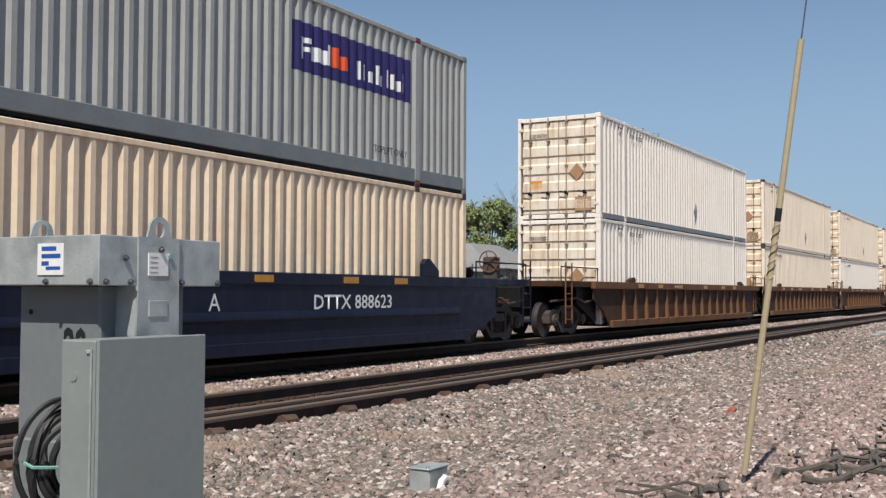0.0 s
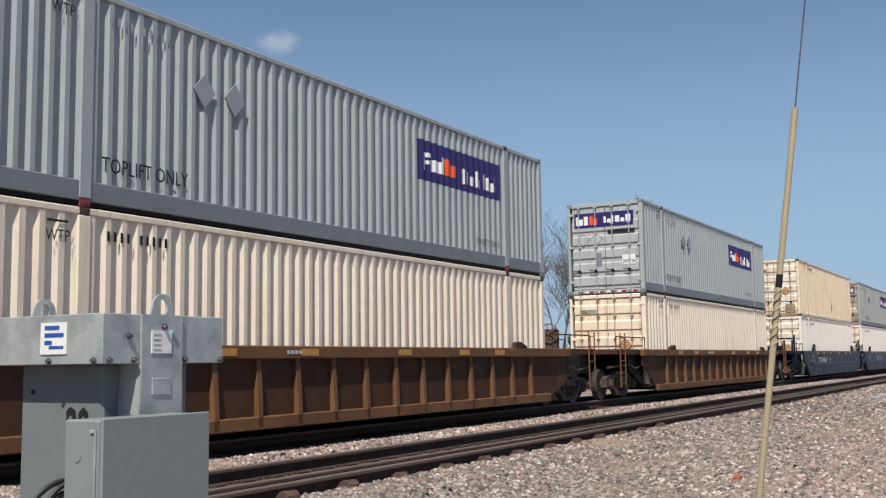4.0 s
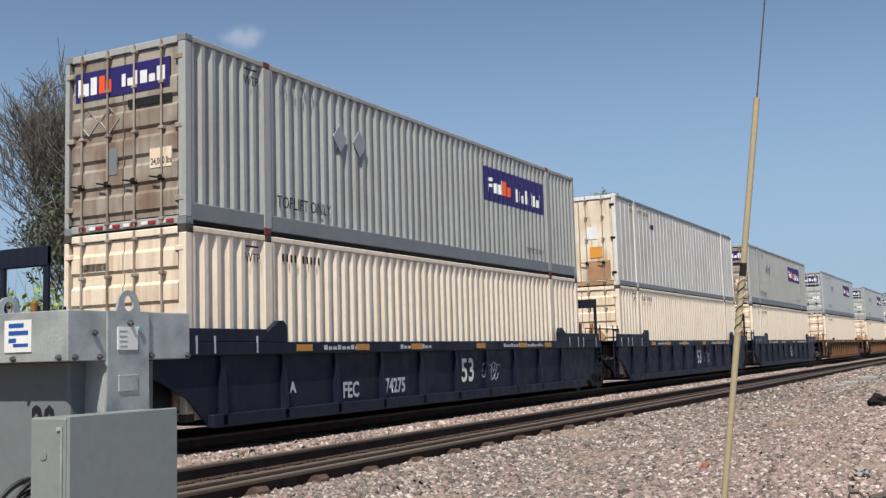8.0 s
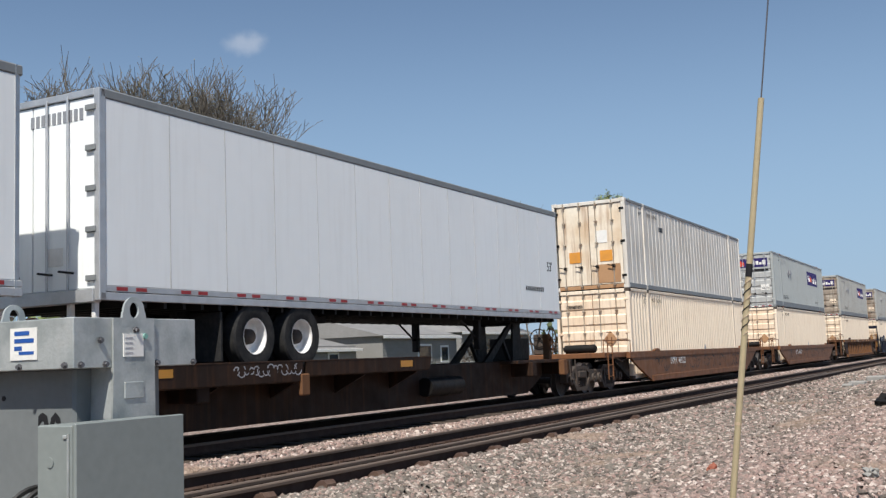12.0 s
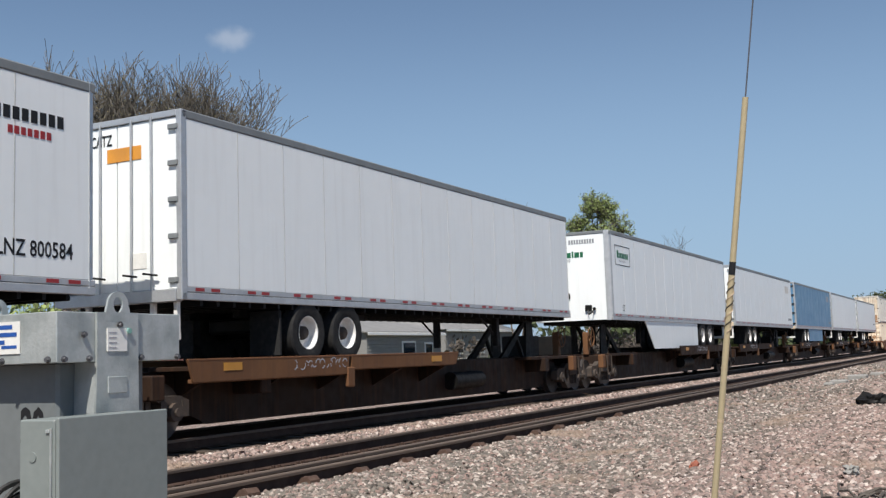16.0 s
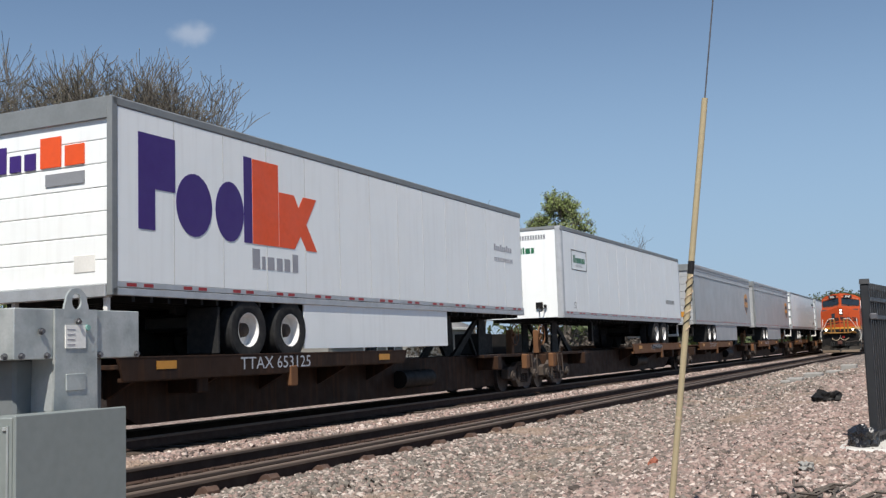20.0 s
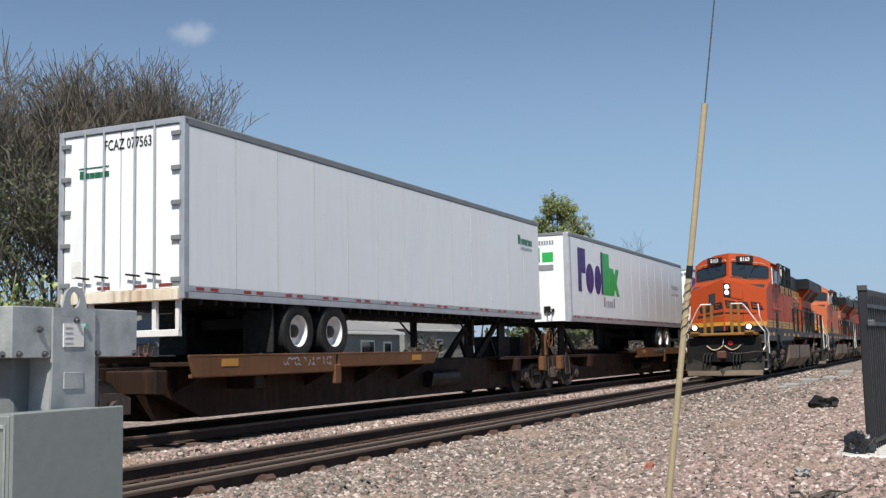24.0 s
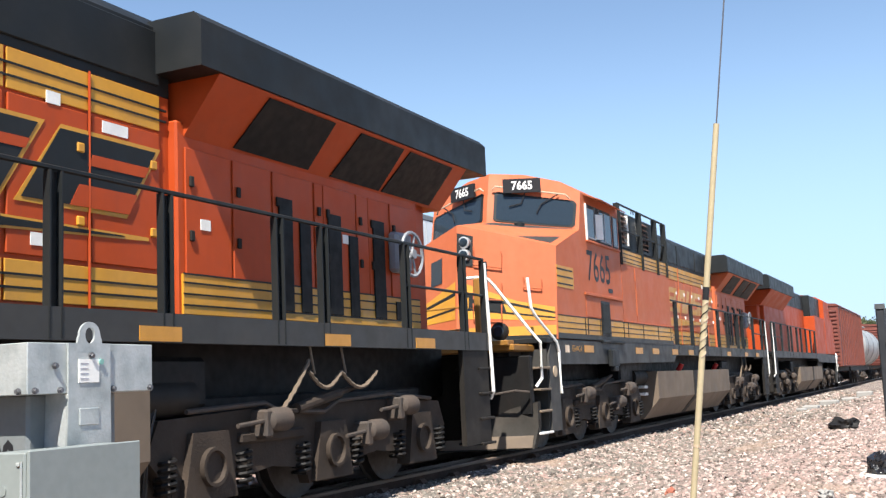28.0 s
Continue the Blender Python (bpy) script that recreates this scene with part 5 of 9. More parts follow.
        for i in range(0 if code else 10):
            xa, xb = sorted((rear_x + k * 0.02, rear_x + k * 0.031))
            bars.box(xa, xb, -0.98 + i * 0.105, -0.915 + i * 0.105, TTOP - 0.4, TTOP - 0.24)
        if not code:
            tagged(part("number_mark", bars, M["grey_paint" if body != "blue" else "dark_steel"], t), kind="stuff")
    b = part("rear_bumper", rear_box(0.05, 0.15, -1.15, 1.15, TLOW - 0.58, TLOW - 0.47), M["handrail_white" if back != "roll" else "dark_steel"], t)
    for s in (-1, 1):
        part("bumper_strut", rear_box(0.06, 0.14, min(s * 0.62, s * 0.7), max(s * 0.62, s * 0.7), TLOW - 0.5, TLOW), M["handrail_white" if body == "white" else "dark_steel"], b)
        part("bumper_end", rear_box(0.06, 0.14, min(s * 1.08, s * 1.15), max(s * 1.08, s * 1.15), TLOW - 0.5, TLOW), M["handrail_white" if body == "white" else "dark_steel"], b)
    # running gear
    zw = 1.60
    xa, xb = span(2.2, 6.2)
    sub = part("suspension_frame", Shape().cbox(xa, xb, -0.6, -0.45, TLOW - 0.2, TLOW + 0.02, 0.02).cbox(xa, xb, 0.45, 0.6, TLOW - 0.2, TLOW + 0.02, 0.02)
               .cbox(xa + 0.5, xb - 0.5, -0.5, 0.5, TLOW - 0.45, TLOW - 0.18, 0.05), M["dark_steel"], t)
    for u in (3.25, 4.5):
        part("axle", Shape().bar((X(u), -0.9, zw), (X(u), 0.9, zw), 0.07, 10), M["dark_steel"], sub)
        for s in (-1, 1):
            road_wheel(t, X(u), s * 1.14, zw, s)
    for s in (-1, 1):
        xa, xb = span(2.45, 2.5)
        part("mud_flap", Shape().cbox(xa, xb, min(s * 0.62, s * 1.25), max(s * 0.62, s * 1.25), TLOW - 0.85, TLOW - 0.1, 0.006), M["tyre"], t)
        xa, xb = span(11.95, 12.1)
        leg = part("landing_leg", Shape().cbox(xa, xb, min(s * 0.75, s * 0.9), max(s * 0.75, s * 0.9), TLOW - 0.75, TLOW, 0.015), M["dark_steel"], t)
        part("landing_brace", Shape().bar((X(12.0), s * 0.82, TLOW - 0.5), (X(11.1), s * 0.82, TLOW - 0.02), 0.025, 6), M["dark_steel"], leg)
    tagged(part("floor_beam", kept("floor_beam", 0, "dark_steel", lambda: sum_beams(ys)), None, t), kind="stuff")
    if skirt != "none":
        a, b_ = (5.35, 12.6) if flip else (4.95, 11.1)
        xa, xb = span(a, b_)
        cut = [(xa, TLOW), (xb, TLOW), (xb, TLOW - 0.95), (xa + 1.05, TLOW - 0.95)]
        if not flip:
            cut = [(xa, TLOW), (xb, TLOW), (xb, TLOW - 0.8), (xa, TLOW - 0.8)]
        part("side_skirt", Shape().prism(cut, ys + 0.03, ys + 0.055), M[mat if skirt == "same" else skirt], t)
    # reflective tape, row of short pieces
    tape_key = "dense" if brand in ("shield",) else "pairs"
    tagged(part("reflector_tape", kept("reflector_tape", tape_key, "reflector_red", lambda: sum_tape(tape_key, ys)), None, t), kind="stuff")
    lettering(t, brand, ys, flip, rear_x, k, skirt != "none")
    return t


def sum_joints(n, w, ys):
    s = Shape()
    for i in range(1, n):
        s.box(0.12 + i * w - 0.006, 0.12 + i * w + 0.006, ys + 0.005, ys + 0.012, TLOW + 0.2, TTOP - 0.14)
    return s


def sum_beams(ys):
    s = Shape()
    for i in range(40):
        x = 0.5 + i * 0.39
        s.box(x - 0.03, x + 0.03, ys + 0.06, -ys - 0.06, TLOW - 0.08, TLOW + 0.02)
    return s


def sum_tape(key, ys):
    s = Shape()
    x = 0.3
    while x < TLEN - 0.4:
        s.box(x, x + 0.2, ys - 0.003, ys + 0.001, TLOW + 0.135, TLOW + 0.185)
        if key == "pairs":
            s.box(x + 0.36, x + 0.56, ys - 0.003, ys + 0.001, TLOW + 0.135, TLOW + 0.185)
            x += 1.25
        else:
            x += 0.5
    return s


def block_mark(t, mat, boxes, x0, z0, size, y, name="brand_mark"):
    """A mark of plain blocks: (x, z, width, height) in units of size."""
    s = Shape()
    for bx, bz, bw, bh in boxes:
        s.box(x0 + bx * size, x0 + (bx + bw) * size, y - 0.003, y + 0.004, z0 + bz * size, z0 + (bz + bh) * size)
    return tagged(part(name, s, M[mat], t), kind="stuff")


def lettering(t, brand, ys, flip, rear_x, k, skirted):
    y = ys + 0.006
    if brand in ("red", "green"):
        second = "brand_orange" if brand == "red" else "brand_green"
        # plain blocks: a violet half and a bright half
        x0, z0 = (0.85 if flip else 0.55), 3.06
        def flat(poly, mm, text=""):
            part("brand_mark", Shape().prism([(x0 + a, z0 + b) for a, b in poly], y - 0.004, y + 0.003), M[mm], t, text)
        disc = [(math.cos(q * 0.2618), math.sin(q * 0.2618)) for q in range(24)]
        flat([(0, 0), (0.36, 0), (0.36, 0.62), (0.82, 0.62), (0.82, 1.44), (0, 1.44)], "brand_violet", "large violet block mark")
        flat([(1.28 + 0.44 * a, 0.48 + 0.5 * b) for a, b in disc], "brand_violet")
        flat([(2.19 + 0.38 * a, 0.48 + 0.5 * b) for a, b in disc], "brand_violet")
        flat([(2.58, 0.0), (2.81, 0.0), (2.81, 1.47), (2.58, 1.47)], "brand_violet")
        flat([(2.83, 0), (3.6, 0), (3.6, 1.46), (2.83, 1.46)], second, "large bright block mark")
        flat([(3.62, 0.0), (4.1, 0.0), (4.3, 0.25), (4.5, 0.0), (4.85, 0.0), (4.5, 0.48), (4.85, 0.98), (4.4, 0.98), (4.25, 0.76), (4.1, 0.98), (3.62, 0.98)], second)
        block_mark(t, "faded_print", [(0.0, 0, 0.22, 0.34), (0.28, 0, 0.1, 0.22), (0.45, 0, 0.2, 0.22), (0.72, 0, 0.18, 0.22), (0.96, 0, 0.18, 0.22), (1.22, 0, 0.18, 0.32)], x0 + 2.8, z0 - 0.42, 1.0, y)
        block_mark(t, "faded_print", [(i * 0.14, 0, 0.1, 0.12 + 0.05 * (i % 3 == 0)) for i in range(9)] + [(i * 0.12, -0.28, 0.08, 0.1) for i in range(11)], 14.1, 3.75, 1.0, y)
        xr = rear_x if not flip else 0.0
        if xr == 0:
            for a, b, z0_, z1_, mm in ((1.0, 0.8, 4.0, 4.4, "brand_violet"), (0.72, 0.5, 4.0, 4.25, "brand_violet"), (0.42, 0.2, 4.0, 4.25, "brand_violet"), (0.1, -0.3, 4.0, 4.45, second), (-0.38, -0.75, 4.0, 4.3, second)):
                part("brand_mark", Shape().box(0.028 if not flip else 0.008, 0.049 if not flip else 0.018, b, a, z0_, z1_), M[mm], t)
            part("small_print", Shape().box(0.03 if not flip else 0.008, 0.049 if not flip else 0.018, -0.75, 0.0, 3.72, 3.9), M["grey_paint"], t)
    elif brand == "shield":
        x0, z0 = 14.05, 2.78
        out = [(a * 1.32, b) for a, b in ((0, 1.08), (0.18, 1.18), (0.41, 1.22), (0.64, 1.18), (0.82, 1.08), (0.82, 0.5), (0.72, 0.3), (0.41, 0.0), (0.10, 0.3), (0, 0.5))]
        part("shield", Shape().prism([(x0 + a, z0 + b) for a, b in out], y - 0.004, y + 0.003), M["shield_gold"], t, "gold-edged shield mark")
        part("shield_field", Shape().prism([(x0 + 0.065 + a * 0.88, z0 + 0.06 + b * 0.74) for a, b in out], y - 0.008, y + 0.003), M["shield_brown"], t, "dark brown shield field")
        s = Shape()
        for a in (0.13, 0.36, 0.58):
            s.box(x0 + a * 1.3, x0 + a * 1.3 + 0.2, y - 0.012, y, z0 + 0.42, z0 + 0.72)
        part("shield_mark", s, M["shield_gold"], t)
        letters("53'", 0.16, M["grey_paint"], t, 15.55, y - 0.002, 2.55)
    elif brand == "prem":
        x0, z0 = (0.5, 3.84) if skirted else (0.95, 3.6)
        fr = Shape()
        for a, b, c, d in ((0, 1.55, 0, 0.025), (0, 1.55, 0.625, 0.65), (0, 0.025, 0, 0.65), (1.525, 1.55, 0, 0.65)):
            fr.box(x0 + a, x0 + b, y - 0.003, y + 0.003, z0 + c, z0 + d)
        part("sign_border", fr, M["black_paint"], t)
        block_mark(t, "deep_green", [(0, 0, 0.13, 0.2), (0.16, 0, 0.08, 0.14), (0.27, 0, 0.12, 0.14), (0.42, 0, 0.2, 0.14), (0.65, 0, 0.05, 0.14), (0.73, 0, 0.12, 0.14), (0.88, 0, 0.09, 0.14)], x0 + 0.2, z0 + 0.24, 1.2, y)
        letters("TRAILER LEASING", 0.06, M["grey_paint"], t, x0 + 0.4, y - 0.002, z0 + 0.12)
        letters("53'", 0.2, M["black_paint"], t, 1.05, y - 0.002, 2.37, squeeze=0.8)
        if not skirted:
            letters("AIR RIDE EQUIPPED", 0.15, M["black_paint"], t, 13.35, y - 0.002, 2.86, squeeze=0.85, thick=0.003)
    elif brand == "prem_big":
        block_mark(t, "deep_green", [(0, 0, 0.5, 0.72), (0.56, 0, 0.24, 0.46), (0.86, 0, 0.42, 0.46), (1.34, 0, 0.68, 0.46), (2.08, 0, 0.16, 0.5), (2.3, 0, 0.4, 0.46), (2.76, 0, 0.26, 0.46)], 12.55, 3.72, 0.84, y)
        part("brand_mark", Shape().box(12.9, 14.4, y - 0.003, y + 0.003, 4.40, 4.43), M["black_paint"], t)
        letters("TRAILER LEASING", 0.2, M["black_paint"], t, 12.75, y - 0.002, 3.48, squeeze=0.95)
    elif brand == "peak":
        s = Shape().prism([(14.0, 4.2), (14.25, 4.2), (14.15, 4.5)], y - 0.003, y + 0.003)
        part("brand_mark", s, M["deep_green"], t)
        block_mark(t, "black_paint", [(i * 0.14, 0, 0.1, 0.16) for i in range(9)], 14.35, 4.2, 1.0, y)
        block_mark(t, "reflector_red", [(i * 0.1, 0, 0.07, 0.1) for i in range(7)], 14.7, 4.02, 1.0, y)
        letters("MLNZ 800584", 0.2, M["black_paint"], t, 14.35, y - 0.002, 2.52, squeeze=0.8, thick=0.004)
    elif brand == "patch":
        part("faded_patch", Shape().box(14.0, 15.2, y - 0.002, y + 0.003, 4.1, 4.5), M["faded_print" if t["label"].startswith("faded") else "dull_white_box"], t)
        block_mark(t, "grey_paint", [(i * 0.11, 0, 0.08, 0.13) for i in range(10)], 14.6, 2.5, 1.0, y)
    elif brand == "small_green":
        block_mark(t, "deep_green", [(0, 0, 0.2, 0.3), (0.24, 0, 0.1, 0.19), (0.38, 0, 0.16, 0.19), (0.58, 0, 0.26, 0.19), (0.88, 0, 0.06, 0.22), (0.98, 0, 0.16, 0.19), (1.18, 0, 0.12, 0.19)], 14.4, 4.15, 0.85, y)
        block_mark(t, "grey_paint", [(i * 0.1, 0, 0.07, 0.08) for i in range(9)], 14.6, 4.0, 1.0, y)
    elif brand == "length":
        letters("53'", 0.24, M["black_paint"], t, 15.3, y - 0.002, 3.3, squeeze=0.85, thick=0.004)
        block_mark(t, "black_paint", [(i * 0.13, 0, 0.08, 0.11) for i in range(9)], 13.9, 2.75, 1.0, y)
    elif brand == "cart":
        part("placard", Shape().prism([(9.3, 2.65), (9.5, 2.95), (9.3, 3.25), (9.1, 2.95)], y - 0.006, y + 0.003), M["grey_paint"], t, "grey diamond placard")
        block_mark(t, "black_paint", [(i * 0.13, 0, 0.09, 0.12) for i in range(5)], 1.0, 2.55, 1.0, y)


def spine_car(joints, nose_near, number, dark):
    """One spine car platform; x = 0 below its trailer's near end. joints: places of its trucks."""
    c = thing("spine_car", "rust-brown spine car platform with wheel trays", "freight car", "spine cars of the piggyback train")
    part("centre_sill", Shape().prism([(-1.2, 0.72), (0.0, 0.6), (0.4, 0.16), (15.8, 0.16), (16.2, 0.6), (17.2, 0.72), (17.2, 1.02), (-1.2, 1.02)], -0.36, 0.36), M["spine_brown"], c)
    part("side_web", Shape().prism([(0.2, 0.6), (1.2, 0.18), (15.0, 0.18), (16.0, 0.6), (16.0, 1.0), (0.2, 1.0)], -0.72, 0.72), M["spine_brown"], c)
    u = (lambda v: TLEN - v) if nose_near else (lambda v: v)
    a, b = sorted((u(0.1), u(8.6)))
    for s in (-1, 1):
        y0, y1 = (-1.38, -0.55) if s < 0 else (0.55, 1.38)
        tray = part("wheel_tray", Shape().cbox(a, b, y0, y1, 1.02, 1.09, 0.01), M["spine_brown"], c)
        ye = -1.42 if s < 0 else 1.38
        mid, edge = (a + b) / 2, M["spine_brown" if dark else "car_rib"]
        part("tray_edge", Shape().prism([(a, 0.86), (a - 0.12, 1.19), (mid - 0.05, 1.19), (mid - 0.05, 0.86)], ye, ye + 0.04).cbox(a, mid - 0.1, ye + 0.04, ye + 0.12, 0.84, 0.9, 0.008), edge, tray)
        part("tray_edge", Shape().prism([(mid + 0.05, 0.94), (mid + 0.05, 1.19), (b + 0.12, 1.19), (b, 0.94)], ye, ye + 0.04).cbox(mid + 0.1, b, ye + 0.04, ye + 0.12, 0.92, 0.97, 0.008), edge, tray)
        part("tread_lip", Shape().cbox(a - 0.1, b + 0.1, ye - 0.004, ye + 0.05, 1.17, 1.2, 0.006), M["spine_brown" if dark else "car_yellow"], tray)
        for i in range(5 if s < 0 else 0):
            x = a + 0.4 + i * (b - a - 0.8) / 4
            part("bracket", kept("bracket", s, "spine_brown", lambda: Shape().prism([(s * 0.55, 0.5), (s * 0.55, 1.02), (s * 1.36, 1.02), (s * 1.36, 0.9)], -0.04, 0.04, "x")), None, tray, m=pose(x, 0, 0))
        part("step", Shape().cbox((a + b) / 2 - 0.12, (a + b) / 2 + 0.12, ye - 0.02, ye + 0.06, 0.62, 0.98, 0.02), M["car_rib"], tray)
    for i, x in enumerate((-0.5, 2.0, 14.2, 16.6)):
        part("cross_bearer", Shape().cbox(x - 0.14, x + 0.14, -1.3, 1.3, 0.62, 0.98, 0.02), M["spine_brown"], c)
    tank = part("air_tank", Shape().bar((9.4, -0.85, 0.55), (10.9, -0.85, 0.55), 0.2, 12), M["dark_steel"], c)
    h = u(14.9)
    k = 1 if nose_near else -1
    hitch = part("hitch", Shape().cbox(h - 0.35, h + 0.35, -0.5, 0.5, 1.93, 2.05, 0.03), M["dark_steel"], c, "dark steel trailer hitch stand")
    for s in (-1, 1):
        part("hitch_leg", Shape().prism([(h - 0.22, 1.95), (h + 0.22, 1.95), (h + 0.3, 1.0), (h - 0.3, 1.0)], s * 0.5 - 0.03, s * 0.5 + 0.03), M["dark_steel"], hitch)
        part("hitch_brace", Shape().prism([(h + k * 0.1, 1.95), (h + k * 0.34, 1.95), (h + k * 1.85, 1.02), (h + k * 1.45, 1.02)], s * 0.45 - 0.04, s * 0.45 + 0.04), M["dark_steel"], hitch)
        part("hitch_brace", Shape().bar((h + k * 0.75, s * 0.45, 1.55), (h + k * 0.35, s * 0.45, 1.02), 0.06, 4), M["dark_steel"], hitch)
        part("end_platform", Shape().cbox(*sorted((u(13.4), u(16.4))), min(s * 0.36, s * 1.2), max(s * 0.36, s * 1.2), 0.94, 1.02, 0.01), M["spine_brown"], c)
    bw = u(16.75)
    wheel = Shape().hoop((bw, -0.75, 1.55), 0.29, 0.02, "y").cbox(bw - 0.1, bw + 0.1, -0.68, -0.5, 1.0, 1.7, 0.02).bar((bw, -0.75, 1.55), (bw, -0.6, 1.55), 0.06, 8)
    part("brake_wheel", wheel, M["car_rib"], c, "rusty spoked hand brake wheel")
    part("tool_box", Shape().cbox(*sorted((u(16.2), u(17.1))), 0.1, 0.9, 1.02, 1.62, 0.02), M["dark_steel"], c)
    part("end_step", Shape().tube([(bw - 0.2, -1.3, 0.98), (bw - 0.2, -1.32, 0.45), (bw + 0.2, -1.32, 0.45), (bw + 0.2, -1.3, 0.98)], 0.02, 6), M["truck_steel"], c)
    part("end_bracket", Shape().cbox(bw - 0.75, bw - 0.5, -1.36, -1.2, 0.6, 1.0, 0.02), M["car_rib"], c)
    for x0 in joints:
        bogie(c, x0)
    y = -1.424
    if number == "653125":
        letters("TTAX 653125", 0.2, M["chalk"], c, a + 2.7, y - 0.002, 0.95, squeeze=1.25)
    if nose_near and not dark:
        part("name_panel", Shape().box(a + 2.66, a + 4.18, y - 0.002, y + 0.002, 1.0, 1.16), M["dark_steel"], c)
        letters("ALL PURPOSE SPINE CAR", 0.12, M["chalk"], c, a + 2.72, y - 0.005, 1.04, squeeze=0.8)
    rng = random.Random(int(number))
    tag = Shape()
    for j in range(0 if number == "653125" else 14):
        w, r, qx = rng.uniform(0, 6.28), rng.uniform(0.05, 0.1), a + 2.5 + 0.12 * j
        tag.tube([(qx + r * math.cos(w + q * 0.6), y + 0.016, 1.06 + r * math.sin(w + q * 0.6)) for q in range(rng.randint(4, 9))], 0.017, 6)
    if number != "653125":
        tagged(part("spray_tag", tag, M["faded_print"], c), "pale spray-painted tag", kind="stuff")
    for x in (a + 0.9, b - 0.9):
        part("reflector", kept("reflector", "s", "reflector_yellow", lambda: Shape().box(-0.22, 0.22, -0.003, 0.003, -0.06, 0.06)), None, c, m=pose(x, y, 1.07))
    return c

# ---- the oncoming engines: x = 0 at the pilot, the cab end towards -x, y < 0 the side next to the road ----
COMING_SPEED = 12.05
COMING = []


def slab(poly, out, thick=0.006):
    """A thin plate on a plane polygon, standing out along its normal, which points the way of out."""
    p = [Vector(q) for q in poly]
    nrm = (p[1] - p[0]).cross(p[2] - p[0]).normalized()
    if nrm.dot(Vector(out)) < 0:
        nrm = -nrm
    n = len(p)
    vs = [q + nrm * 0.001 for q in p] + [q + nrm * thick for q in p]
    fs = [tuple(range(n))[::-1], tuple(range(n, 2 * n))] + [(i, (i + 1) % n, n + (i + 1) % n, n + i) for i in range(n)]
    return Shape().add(vs, fs)


NOSE = {"A": (0.66, 0.0, 1.76), "B": (0.88, 0.0, 3.70), "C": (1.40, 1.45, 1.76), "D": (1.57, 1.45, 3.29)}
GLASS = {"E": (2.12, 0.0, 3.9), "F": (2.82, 1.45, 3.70), "G": (2.30, 0.0, 4.66), "H": (3.02, 1.45, 4.40)}


def on_quad(q, names, u, v):
    """A point of the front, u from -1 (near side) over the middle to 1, v from the bottom to the top."""
    a, b, c, d = (Vector(q[k]) for k in names)
    w = abs(u)
    p = a.lerp(c, w).lerp(b.lerp(d, w), v)
    p.y *= -1 if u < 0 else 1
    return p


def nose_at(u, v):
    return on_quad(NOSE, "ABCD", u, v)


def glass_at(u, v):
    return on_quad(GLASS, "EGFH", u, v)


